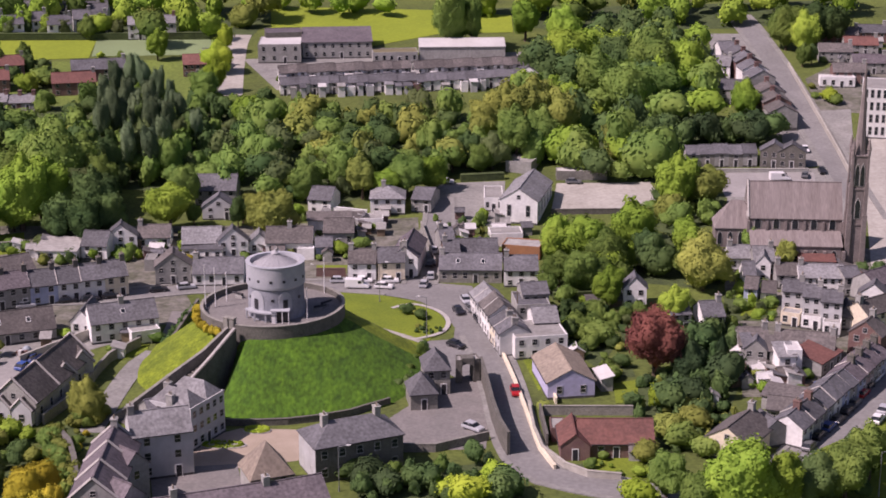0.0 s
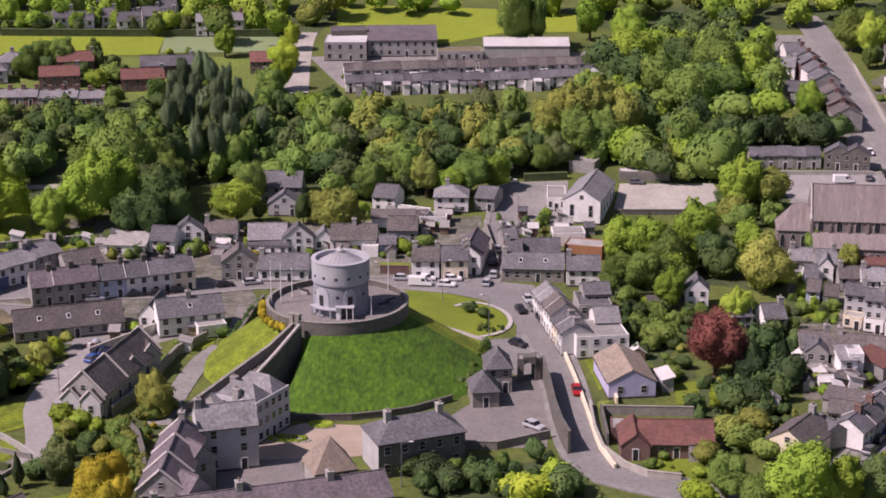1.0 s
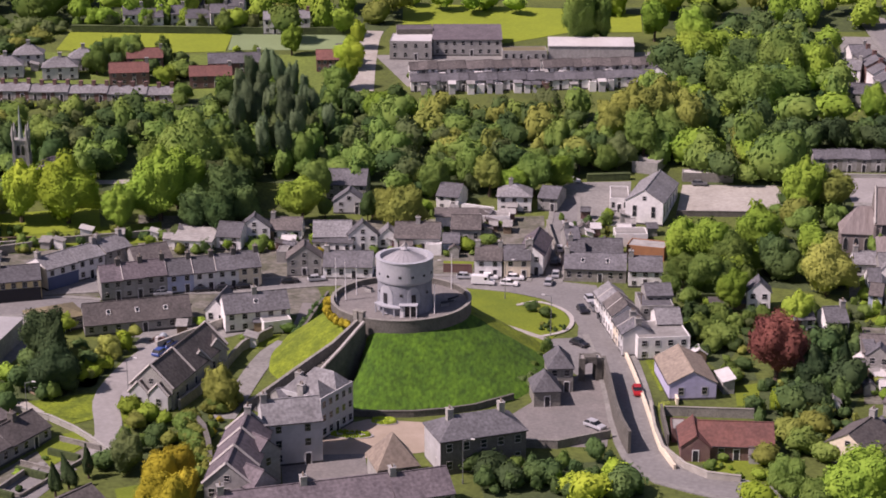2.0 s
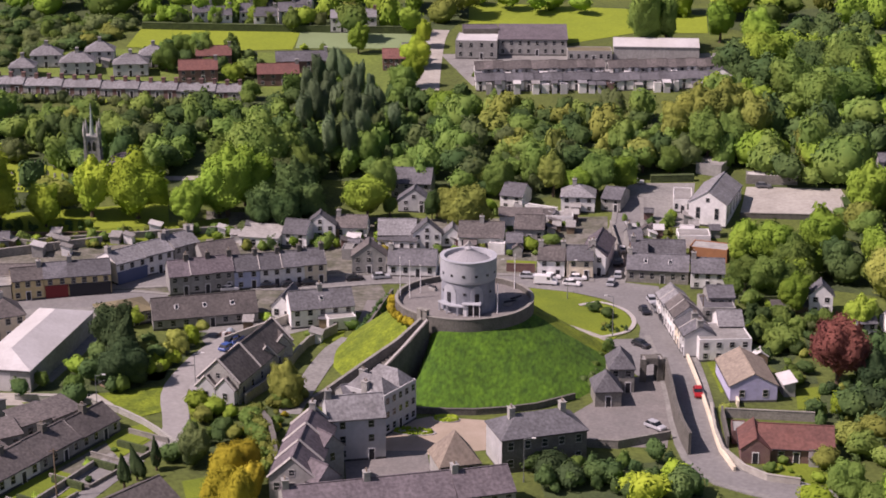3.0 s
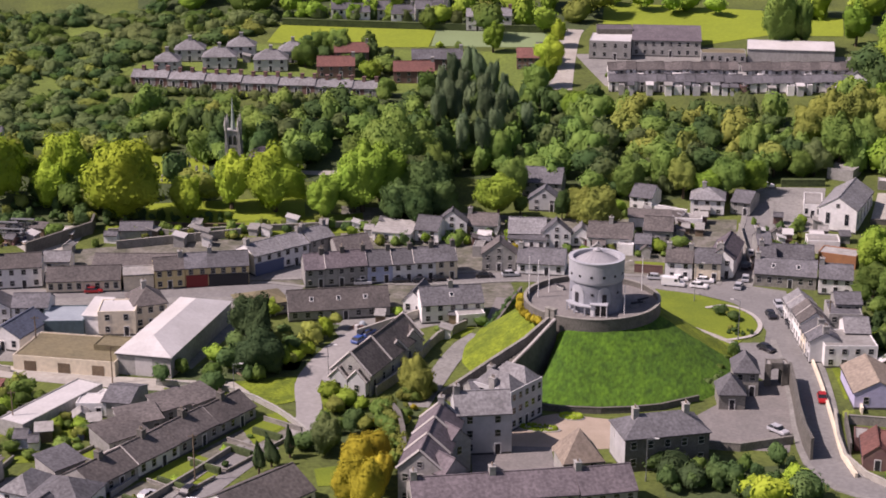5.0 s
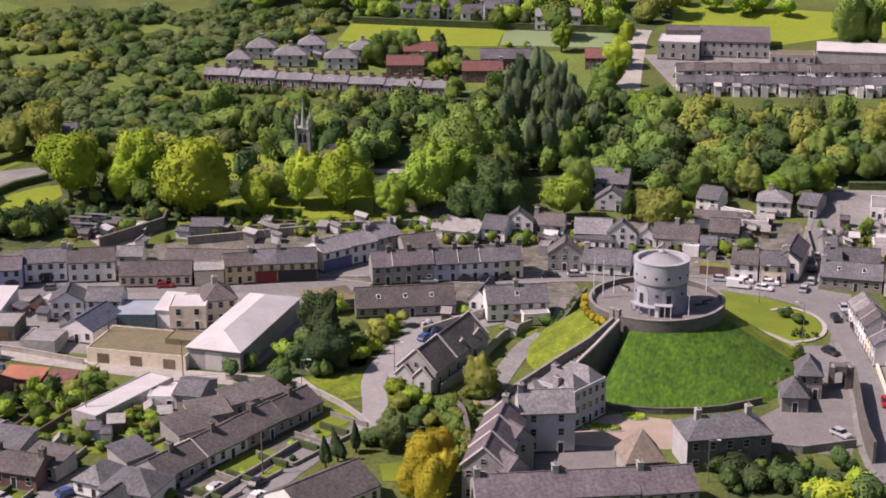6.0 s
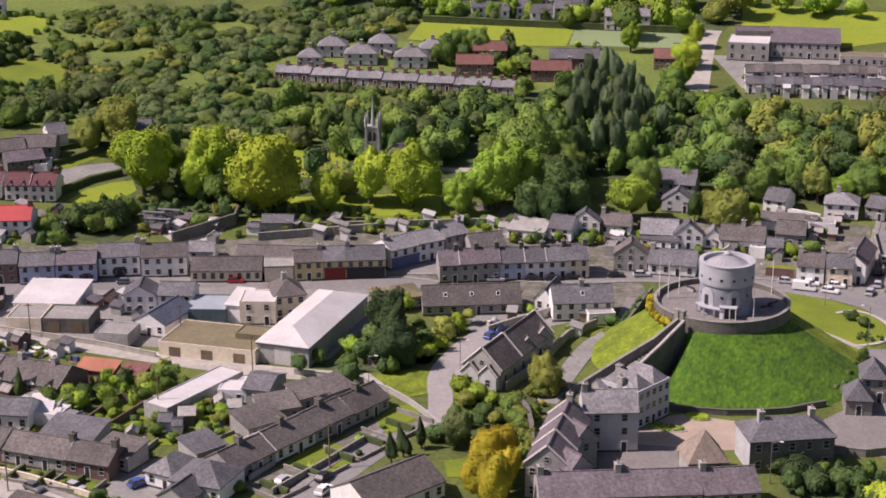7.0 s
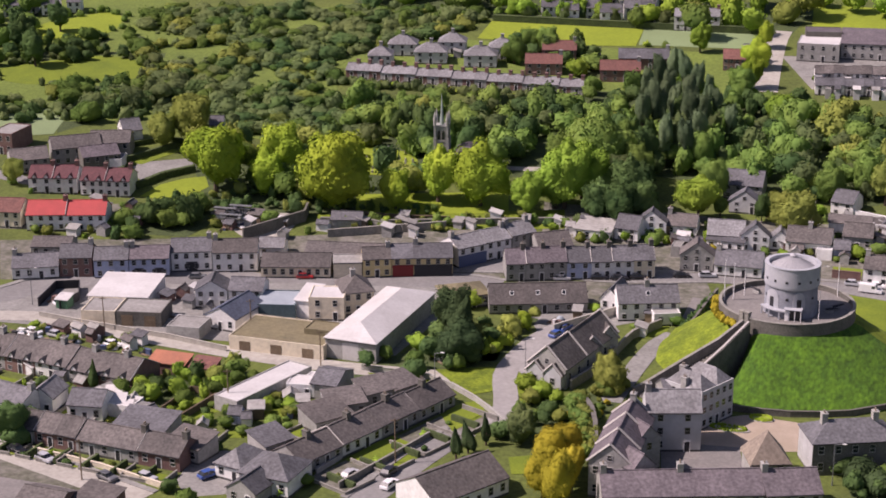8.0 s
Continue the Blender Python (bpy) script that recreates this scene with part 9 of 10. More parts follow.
tree(2.5, 429.9, 4.2, 'broad', 'mid')
tree(6.3, 433.4, 4.6, 'broad', 'dark')
tree(10.0, 429.1, 3.8, 'broad', 'mid')
tree(13.4, 432.4, 4.4, 'broad', 'scrub')
tree(-7.6, 335.9, 1.9, 'bush', 'dark')
tree(-4.6, 332.5, 1.8, 'bush', 'dark')
tree(-5.6, 335.0, 1.0, 'bush', 'olive')
tree(-104.5, 386.0, 6.6, 'broad', 'fresh')
tree(-99.5, 394.5, 7.0, 'broad', 'fresh')
tree(-98.0, 413.5, 6.7, 'broad', 'fresh')
tree(-93.4, 419.6, 6.2, 'broad', 'mid')
tree(-108.1, 406.6, 6.0, 'broad', 'mid')
tree(-92.3, 392.6, 5.8, 'broad', 'mid')
tree(-85.6, 397.4, 5.6, 'broad', 'dark')
tree(-81.1, 384.7, 4.9, 'broad', 'dark')
tree(-85.5, 379.6, 5.4, 'broad', 'dark')
tree(-92.5, 380.6, 4.9, 'broad', 'dark')
tree(-66.5, 387.4, 6.2, 'broad', 'fresh')
tree(-65.2, 402.1, 3.7, 'tall', 'mid')
tree(-40.1, 384.1, 5.7, 'broad', 'olive')
tree(-44.6, 388.3, 4.8, 'broad', 'olive')
tree(-20.7, 410.6, 5.4, 'broad', 'olive')
tree(-14.6, 409.6, 4.2, 'broad', 'fresh')
tree(-9.2, 413.0, 5.6, 'broad', 'mid')
tree(-3.0, 416.0, 4.4, 'broad', 'fresh')
tree(-35.1, 409.6, 4.8, 'broad', 'mid')
tree(-41.0, 411.0, 4.0, 'broad', 'olive')
tree(-26.8, 414.8, 5.8, 'broad', 'mid')
tree(16.8, 453.0, 7.9, 'broad', 'olive')
tree(24.8, 454.2, 8.2, 'broad', 'olive')
tree(31.9, 454.3, 6.7, 'broad', 'olive')
tree(12.1, 452.1, 6.0, 'broad', 'olive')
tree(27.5, 445.9, 5.6, 'broad', 'mid')
tree(20.1, 437.4, 6.9, 'broad', 'mid')
tree(39.2, 512.4, 8.0, 'broad', 'fresh')
tree(40.5, 543.6, 6.5, 'broad', 'fresh')
tree(46.3, 482.8, 8.0, 'broad', 'mid')
tree(53.4, 471.2, 8.2, 'broad', 'mid')
tree(63.4, 501.0, 8.3, 'broad', 'mid')
tree(53.5, 505.1, 7.3, 'broad', 'dark')
tree(64.4, 480.1, 7.0, 'broad', 'mid')
tree(74.1, 502.4, 6.9, 'broad', 'fresh')
tree(47.2, 434.2, 5.6, 'broad', 'olive')
tree(37.0, 434.0, 4.6, 'broad', 'mid')
tree(56.5, 437.1, 5.4, 'broad', 'dark')
tree(58.2, 400.5, 6.8, 'broad', 'fresh')
tree(66.0, 400.6, 5.9, 'broad', 'olive')
tree(26.3, 366.8, 5.5, 'broad', 'fresh')
tree(32.9, 367.0, 6.0, 'broad', 'fresh')
tree(37.5, 360.0, 5.2, 'broad', 'mid')
tree(30.7, 348.3, 5.0, 'broad', 'mid')
tree(44.8, 373.9, 6.0, 'broad', 'fresh')
tree(46.9, 363.2, 4.7, 'broad', 'dark')
tree(26.1, 353.7, 4.1, 'broad', 'mid')
tree(35.5, 338.8, 4.3, 'broad', 'fresh')
tree(57.1, 366.8, 5.2, 'broad', 'fresh')
tree(58.0, 350.8, 6.0, 'broad', 'olive')
tree(72.9, 374.3, 3.5, 'broad', 'mid')
tree(112.8, 538.6, 7.0, 'broad', 'mid')
tree(117.2, 534.0, 6.2, 'broad', 'fresh')
tree(88.2, 472.5, 4.9, 'broad', 'fresh')
tree(2.2, 540.7, 7.0, 'tall', 'mid')
tree(9.7, 543.9, 6.0, 'tall', 'mid')
tree(27.9, 553.9, 6.6, 'broad', 'fresh')
tree(40.6, 297.2, 5.9, 'broad', 'copper', hgt=8.0, seed=1)
tree(47.0, 295.0, 3.8, 'broad', 'pine', hgt=4.2)
tree(44.6, 290.6, 2.6, 'bush', 'pine')
tree(54.7, 304.5, 3.4, 'cone', 'pine')
tree(56.8, 316.4, 2.8, 'cone', 'pine')
tree(58.8, 310.6, 2.6, 'cone', 'pine')
tree(53.6, 312.6, 2.8, 'cone', 'pine')
tree(50.3, 302.6, 2.7, 'bush', 'dark')
tree(79.4, 366.0, 2.9, 'broad', 'olive')
tree(88.5, 476.2, 4.3, 'broad', 'fresh')
tree(122.8, 541.5, 6.6, 'broad', 'dark')
tree(128.1, 543.6, 6.7, 'broad', 'dark')
tree(39.7, 281.7, 2.7, 'broad', 'lime')
tree(46.1, 234.1, 6.2, 'broad', 'fresh', hgt=8.0)
tree(40.1, 234.1, 4.2, 'broad', 'mid', hgt=5.5)
tree(53.4, 237.0, 4.6, 'broad', 'fresh', hgt=6.0)
tree(36.2, 245.2, 3.7, 'broad', 'mid')
tree(34.2, 259.3, 2.9, 'bush', 'olive')
tree(41.7, 265.0, 3.9, 'bush', 'mid')
tree(45.2, 261.6, 2.9, 'bush', 'mid')
tree(44.9, 273.1, 3.5, 'bush', 'olive')
tree(47.8, 325.8, 4.2, 'broad', 'fresh')
tree(31.7, 316.4, 4.1, 'bush', 'mid')
tree(27.7, 324.3, 3.5, 'bush', 'mid')
tree(32.1, 334.4, 2.9, 'bush', 'mid')
tree(65.0, 244.0, 5.0, 'broad', 'mid')
tree(60.1, 242.0, 4.1, 'broad', 'dark')
tree(70.6, 251.5, 4.7, 'broad', 'mid')
tree(-12.5, 249.6, 3.8, 'bush', 'pine')
tree(-9.4, 247.0, 3.4, 'bush', 'pine')
tree(-4.6, 249.0, 3.0, 'bush', 'dark')
tree(0.9, 245.9, 2.6, 'bush', 'lime')
tree(3.6, 248.4, 2.3, 'bush', 'olive')
tree(6.2, 247.0, 2.4, 'bush', 'lime')
tree(8.4, 251.8, 2.9, 'bush', 'lime')
tree(9.6, 244.4, 4.1, 'bush', 'dark')
tree(-15.5, 252.7, 2.8, 'bush', 'dark')
tree(4.1, 242.4, 4.1, 'bush', 'lime')
tree(31.4, 243.2, 3.3, 'bush', 'lime')
tree(70.8, 350.6, 2.3, 'bush', 'mid')
tree(67.4, 356.7, 2.1, 'bush', 'mid')
tree(26.8, 344.2, 2.7, 'bush', 'mid')
tree(32.7, 297.4, 2.2, 'bush', 'mid')
tree(35.0, 303.4, 2.2, 'bush', 'dark')
tree(18.2, 281.5, 1.5, 'bush', 'olive')
tree(-59.9, 368.6, 1.8, 'bush', 'gold')
tree(-61.3, 378.3, 2.2, 'bush', 'fresh')
tree(-24.7, 375.0, 2.7, 'bush', 'fresh')
tree(-19.5, 378.9, 2.4, 'bush', 'mid')
tree(-88.1, 429.1, 2.3, 'poplar', 'dark', hgt=7.0)
tree(-83.1, 425.0, 2.6, 'poplar', 'scrub', hgt=8.0)
tree(-79.4, 430.5, 2.4, 'poplar', 'scrub', hgt=9.0)
tree(-74.2, 429.2, 2.7, 'poplar', 'blue', hgt=10.0)
tree(-71.3, 437.3, 2.5, 'poplar', 'scrub', hgt=7.0)
tree(-67.7, 443.0, 2.3, 'poplar', 'blue', hgt=8.0)
tree(-93.3, 441.8, 2.6, 'poplar', 'blue', hgt=9.0)
tree(-89.0, 445.4, 2.4, 'poplar', 'blue', hgt=10.0)
tree(-83.9, 449.3, 2.7, 'poplar', 'dark', hgt=7.0)
tree(-78.3, 448.3, 2.5, 'poplar', 'blue', hgt=8.0)
tree(-73.3, 454.5, 2.3, 'poplar', 'blue', hgt=9.0)
tree(-95.3, 457.2, 2.7, 'poplar', 'blue', hgt=11.9)
tree(-93.2, 466.6, 2.9, 'poplar', 'blue', hgt=12.8)
tree(-90.8, 475.5, 2.8, 'poplar', 'blue', hgt=12.3)
tree(-86.2, 471.0, 2.9, 'poplar', 'blue', hgt=12.9)
tree(-81.3, 464.7, 2.8, 'poplar', 'blue', hgt=12.0)
tree(-77.0, 459.5, 2.4, 'poplar', 'blue', hgt=10.5)
tree(-90.5, 443.9, 2.8, 'poplar', 'blue', hgt=12.3)
tree(-87.8, 451.6, 2.8, 'poplar', 'blue', hgt=12.5)
tree(-80.9, 450.4, 2.8, 'poplar', 'blue', hgt=12.4)
tree(-92.5, 425.4, 4.1, 'tall', 'dark')
tree(-92.4, 439.1, 2.9, 'poplar', 'blue', hgt=9.5)
tree(-88.9, 444.4, 2.9, 'poplar', 'blue', hgt=9.5)
tree(-85.5, 449.9, 2.9, 'poplar', 'blue', hgt=9.5)
tree(-80.1, 446.0, 2.9, 'poplar', 'blue', hgt=9.5)
tree(-75.1, 443.7, 2.7, 'poplar', 'blue', hgt=9.5)
tree(-71.3, 442.8, 3.2, 'tall', 'mid')
tree(-82.3, 422.2, 2.9, 'poplar', 'blue', hgt=9.5)
tree(-86.7, 416.3, 4.3, 'tall', 'dark')
tree(-76.6, 421.0, 2.9, 'poplar', 'blue', hgt=9.5)
tree(-71.2, 421.9, 3.7, 'tall', 'mid')
tree(-86.5, 404.3, 4.2, 'tall', 'mid')
fill_woods([(-121.8, 479.9), (-104.7, 484.4), (-69.7, 489.4), (-49.8, 485.3), (-48.2, 470.1), (-116.6, 458.1)], 6, 2, 3.6, ['mid', 'dark', 'fresh', 'mid'], 41)
fill_woods([(-159.2, 528.5), (-122.1, 513.1), (-115.7, 493.0), (-134.4, 501.3), (-159.3, 515.0)], 7, 2, 3.4, ['mid', 'dark'], 42)
tree(-195.7, 367.3, 9.5, 'broad', 'lime')
tree(-183.0, 384.1, 7.1, 'broad', 'lime')
tree(-182.4, 371.1, 5.6, 'broad', 'lime')
tree(-159.7, 365.2, 10.2, 'broad', 'lime')
tree(-145.2, 372.4, 5.1, 'broad', 'lime')
tree(-135.9, 380.5, 7.0, 'broad', 'lime')
tree(-124.3, 381.6, 7.9, 'broad', 'lime')
tree(-110.9, 378.6, 5.4, 'broad', 'fresh')
tree(-102.3, 386.7, 8.4, 'broad', 'fresh')
tree(-97.9, 406.9, 9.4, 'broad', 'mid')
tree(-84.5, 389.5, 6.8, 'broad', 'dark')
tree(-96.0, 391.0, 7.0, 'broad', 'fresh')
tree(-90.5, 398.0, 6.0, 'broad', 'scrub')
tree(-91.0, 381.0, 5.2, 'broad', 'dark')
tree(-218.5, 399.3, 7.5, 'broad', 'olive')
tree(-224.5, 392.6, 4.9, 'broad', 'olive')
tree(-249.8, 352.8, 3.7, 'broad', 'olive')
tree(-299.2, 444.6, 5.6, 'broad', 'dark')
tree(-311.8, 482.0, 4.8, 'broad', 'dark')
tree(-310.8, 456.4, 5.8, 'broad', 'dark')
tree(-103.6, 296.2, 5.4, 'broad', 'pine')
tree(-97.2, 282.0, 4.6, 'broad', 'pine', hgt=4.6)
tree(-104.3, 284.2, 2.6, 'bush', 'lime')
tree(-100.0, 289.4, 6.2, 'cone', 'pine')
tree(-108.6, 286.5, 2.9, 'bush', 'fresh')
tree(-97.4, 297.0, 3.0, 'bush', 'olive')
fill_woods([(-92.8, 313.0), (-89.0, 313.0), (-90.4, 285.0), (-94.6, 285.0)], 2.3, 1.2, 1.9, ['mid', 'lime', 'olive', 'mid'], 57, label='tall uneven green hedge beside the car park', low=1.2)
tree(-65.0, 233.9, 3.4, 'tall', 'gold')
tree(-63.4, 237.6, 3.2, 'tall', 'gold')
tree(-64.6, 226.7, 3.1, 'tall', 'gold')
tree(-60.8, 223.8, 3.3, 'tall', 'gold')
tree(-60.3, 230.6, 2.8, 'tall', 'gold')
tree(-166.2, 218.8, 4.0, 'broad', 'dark')
tree(-164.7, 218.4, 3.2, 'bush', 'dark')
tree(-167.6, 227.9, 2.6, 'bush', 'dark')
tree(-64.3, 277.6, 4.0, 'broad', 'olive', hgt=3.6)
tree(-74.7, 248.0, 3.4, 'broad', 'scrub')
tree(-80.9, 273.3, 2.7, 'bush', 'fresh')
tree(-76.4, 269.8, 2.9, 'bush', 'fresh')
tree(-73.2, 268.8, 2.2, 'bush', 'fresh')
tree(-77.8, 266.5, 2.5, 'bush', 'olive')
tree(-68.6, 266.8, 2.2, 'bush', 'olive')
tree(-65.9, 274.5, 2.0, 'bush', 'olive')
tree(-63.7, 277.6, 2.1, 'bush', 'olive')
tree(-61.9, 279.8, 1.8, 'bush', 'olive')
tree(-70.2, 259.7, 2.2, 'bush', 'olive')
tree(-82.6, 240.6, 3.0, 'cone', 'pine')
tree(-83.9, 237.4, 3.0, 'cone', 'pine')
tree(-80.5, 245.0, 3.0, 'cone', 'pine')
tree(-79.1, 249.4, 2.6, 'bush', 'dark')
tree(-67.1, 245.9, 2.7, 'cone', 'gold')
tree(-65.7, 234.5, 3.4, 'cone', 'gold')
tree(-62.6, 236.7, 3.4, 'cone', 'gold')
tree(-61.7, 225.4, 3.3, 'cone', 'gold')
tree(-164.1, 245.7, 3.0, 'cone', 'dark')
tree(-152.0, 243.5, 3.4, 'bush', 'mid')
tree(-139.4, 261.3, 3.5, 'bush', 'mid')
tree(-127.9, 227.0, 1.7, 'bush', 'dark')
tree(-128.0, 209.3, 2.0, 'bush', 'dark')
tree(-122.9, 205.9, 2.4, 'bush', 'mid')
tree(-108.5, 214.4, 2.0, 'bush', 'fresh')
tree(-106.1, 218.9, 1.8, 'bush', 'mid')
tree(-106.3, 315.3, 3.4, 'bush', 'fresh')
tree(-208.9, 338.3, 3.5, 'bush', 'mid')
tree(-196.9, 342.0, 4.1, 'bush', 'mid')
tree(-202.3, 332.1, 2.9, 'bush', 'mid')
tree(-172.9, 353.1, 2.7, 'bush', 'mid')
tree(-92.1, 529.4, 4.6, 'broad', 'fresh')
tree(-71.0, 516.5, 4.8, 'broad', 'lime')
tree(-69.7, 496.3, 4.7, 'broad', 'lime')
tree(-71.1, 482.5, 5.3, 'broad', 'mid')
tree(-71.6, 539.7, 4.2, 'broad', 'lime')
tree(-147.6, 514.2, 4.3, 'broad', 'mid')
tree(-149.7, 500.8, 4.2, 'broad', 'mid')
tree(-141.3, 513.3, 4.6, 'broad', 'mid')
tree(-132.3, 516.8, 3.9, 'broad', 'mid')
tree(-122.6, 501.5, 4.9, 'bush', 'mid')
tree(-126.7, 495.0, 4.5, 'bush', 'fresh')
rack(-184.9, 350.0, 4, 3)
rack(-181.8, 352.8, 4, 3)
rack(-181.7, 346.5, 4, 3)
garden_wall([(24.2, 345.1), (35.7, 346.0)], 1.6, 1, 'undergrowth', label='clipped green garden hedge')
garden_wall([(24.3, 335.1), (34.9, 335.9)], 1.6, 1, 'undergrowth', label='clipped green garden hedge')
garden_wall([(18.5, 306.2), (20.4, 293.1), (20.9, 284.7)], 1.2, 0.4, 'render_cream', label='pale rendered garden wall')
drape('garden', [(15.5, 310.4), (17.8, 311.5), (20.2, 293.0), (18.0, 291.2)], 'bank', 0.12, 'narrow planted front garden', 'garden')
house(-27.8, 389.9, 4.4, 10.7, 5.0, 2.6, 0.8, 'm', 'render_white', 'slate_brown', 'white rendered single-storey shed with brown slate roof', name='shed', cat='shed', floors=1, wins=-1, door=0)
house(-18.4, 390.5, 2.4, 7.5, 5.0, 2.6, 0.3, 'f', 'render_white', 'felt', 'white rendered single-storey shed with grey felt roof', name='shed', cat='shed', floors=1, wins=-1, door=0)
house(-28.1, 373.1, 3.5, 4.0, 5.0, 2.8, 1.6, 'g', 'render_blue', 'slate', 'pale blue painted single-storey house with grey slate roof', floors=1)
house(-31.7, 372.8, -0.4, 2.2, 4.0, 2.4, 0.3, 'f', 'render_white', 'metal_roof', 'white rendered single-storey shed with white metal roof', name='shed', cat='shed', floors=1, wins=-1, door=0)
shed(-18.6, 387.4, 2, 2.1, 1.7, 1.8, 'timber', 'felt')
shed(-18.1, 393.7, 99, 3.0, 2.5, 2.1, 'render_grey', 'slate')
shed(-21.7, 386.8, 91, 3.2, 2.7, 1.7, 'render_grey', 'slate')
shed(-21.4, 392.2, 2, 3.3, 2.7, 2.3, 'brick', 'slate_brown')
shed(-18.8, 384.3, 95, 2.7, 2.0, 2.3, 'render_grey', 'slate_brown')
shed(-17.9, 390.2, 89, 2.8, 2.7, 1.8, 'timber', 'slate_brown')
shed(-21.5, 384.0, -0, 3.6, 1.9, 2.1, 'render_white', 'slate_brown')
shed(-15.3, 393.8, 1, 3.4, 1.8, 2.2, 'brick', 'felt')
shed(-26.1, 371.3, 93, 1.8, 2.2, 2.3, 'render_grey', 'slate_brown')
shed(-37.8, 397.1, 88, 3.3, 2.3, 2.1, 'render_white', 'slate')
shed(-47.1, 395.2, 90, 2.1, 2.7, 2.1, 'brick', 'felt')
shed(-43.0, 395.0, 7, 3.0, 2.6, 2.0, 'render_white', 'felt')
shed(-39.4, 399.8, 3, 2.6, 2.7, 2.0, 'render_white', 'metal_roof')
shed(4.2, 396.7, -1, 2.4, 1.7, 2.2, 'brick', 'slate')
shed(4.8, 386.1, 92, 2.0, 2.6, 2.2, 'render_grey', 'slate_brown')
shed(15.4, 389.1, 6, 2.4, 2.7, 2.2, 'render_grey', 'felt')
shed(3.3, 383.4, 94, 2.2, 1.7, 1.8, 'timber', 'felt')
shed(14.7, 395.7, 91, 3.2, 1.8, 2.0, 'render_grey', 'felt')
fill_woods([(-149.6, 363.1), (-128.5, 366.2), (-127.2, 362.2), (-148.1, 359.1)], 2, 0.6, 1, ['mid', 'olive', 'fresh'], 92)
fill_woods([(-165.4, 369.3), (-131.9, 374.6), (-130.8, 371.1), (-164.0, 365.8)], 2.4, 0.7, 1.2, ['dark', 'mid', 'olive'], 97)
garden_wall([(-160.6, 356.9), (-148.8, 360.1), (-138.3, 358.7)], 1.8, 0.3, 'stone')
garden_wall([(-160.5, 364.1), (-141.0, 366.6), (-128.9, 369.7)], 1.2, 0.25, 'timber', label='brown timber garden fence')
house(-154.1, 356.0, 8.4, 5.7, 5.0, 2.6, 1.2, 'g', 'render_grey', 'slate', 'grey rendered single-storey shed with grey slate roof', name='shed', cat='shed', floors=1, wins=-1, door=0)

# cars, lamps and poles
car(-23.6, 357.1, -0, 'silver')
car(-18.1, 357.1, -0, 'white')
car(-12.1, 357.0, -0, 'white')
car(13.6, 289.9, -86, 'red')
car(5.3, 272.8, -41, 'silver')
car(71.2, 276.0, 58, 'black')
car(85.3, 300.6, 58, 'black')
car(63.5, 264.3, 58, 'grey')
car(83.2, 296.7, 58, 'white')
car(80.6, 292.1, 58, 'black')
car(78.6, 288.4, 58, 'red')
car(76.1, 284.0, 58, 'grey')
car(73.8, 280.2, 58, 'black')
car(68.7, 272.7, 58, 'blue')
car(66.1, 268.9, 58, 'black')
car(78.4, 276.2, 60, 'white')
car(80.7, 280.7, 60, 'silver')
car(100.7, 425.6, -92, 'black')
car(99.6, 442.4, -92, 'white')
car(-57.7, 352.8, 18, 'silver')
car(-63.7, 350.9, 18, 'black')
car(-90.8, 342.5, 18, 'silver')
car(-94.0, 340.6, 18, 'white')
car(-77.5, 344.3, 18, 'black')
car(-52.4, 317.3, -0, 'white')
car(0.9, 421.8, -0, 'white')
car(34.4, 421.2, -2, 'grey')
car(-48.6, 315.0, -0, 'silver')
car(-19.3, 353.2, -4, 'white', True)
car(-2.1, 376.7, 88, 'silver')
car(-2.4, 369.0, 88, 'black')
car(-2.8, 360.3, 88, 'silver')
car(3.3, 335.9, -74, 'black')
car(7.6, 330.8, -77, 'black')
car(6.0, 337.5, -77, 'grey')
car(5.0, 343.0, -77, 'silver')
car(10.4, 319.4, -79, 'grey')
car(11.7, 312.7, -79, 'silver')
car(2.6, 315.0, -42, 'black')
car(-13.3, 352.9, -10, 'white')
car(-4.3, 354.5, 83, 'silver')
car(-3.1, 368.3, 84, 'black')
car(-175.3, 314.6, 18, 'grey')
car(-150.4, 322.6, 18, 'red')
car(-82.4, 303.6, 70, 'blue')
car(-81.7, 308.2, 70, 'blue')
car(-155.8, 213.6, -19, 'silver')
car(-162.8, 215.2, -19, 'black')
car(-141.0, 210.2, -19, 'grey')
car(-124.0, 216.8, 58, 'blue')
car(-93.4, 227.9, 78, 'black')
car(-91.6, 223.0, 78, 'white')
car(-90.7, 340.2, 18, 'silver')
car(-82.3, 343.3, 18, 'black')
car(-73.4, 346.6, 18, 'black')
car(-197.4, 288.9, 59, 'white')
car(-193.1, 269.8, -10, 'white')
car(-187.4, 269.8, -10, 'silver')
car(-172.6, 268.5, -11, 'white')
car(-149.0, 296.3, -1, 'silver')
car(-145.7, 296.9, -1, 'grey')
car(-99.8, 224.6, 75, 'silver')
car(-134.1, 212.2, -16, 'silver')
lamp_post(-13.9, 343.5, 9, 0)
lamp_post(-3.4, 320.1, 9, 180)
lamp_post(-30.9, 351.4, 6, 0)
lamp_post(-89.9, 396.2, 8, 0)
lamp_post(-66.5, 406.0, 8, 0)
lamp_post(-203.7, 286.3, 9, 0)
lamp_post(-92.3, 397.4, 9, 0)
lamp_post(-17.1, 247.6, 8, 0)
lamp_post(70.7, 245.1, 8, 0)
lamp_post(-98.2, 267.2, 8, 0)
lamp_post(-83.6, 282.9, 7, 0)
pole(-145.3, 208.7, 8)
pole(-94.0, 232.5, 9)
pole(-179.3, 276.7, 8)
pole(-125.2, 271.9, 8)
pole(-134.4, 246.6, 8)
pole(-147.3, 285.0, 8)
pole(15.5, 326.8, 8)

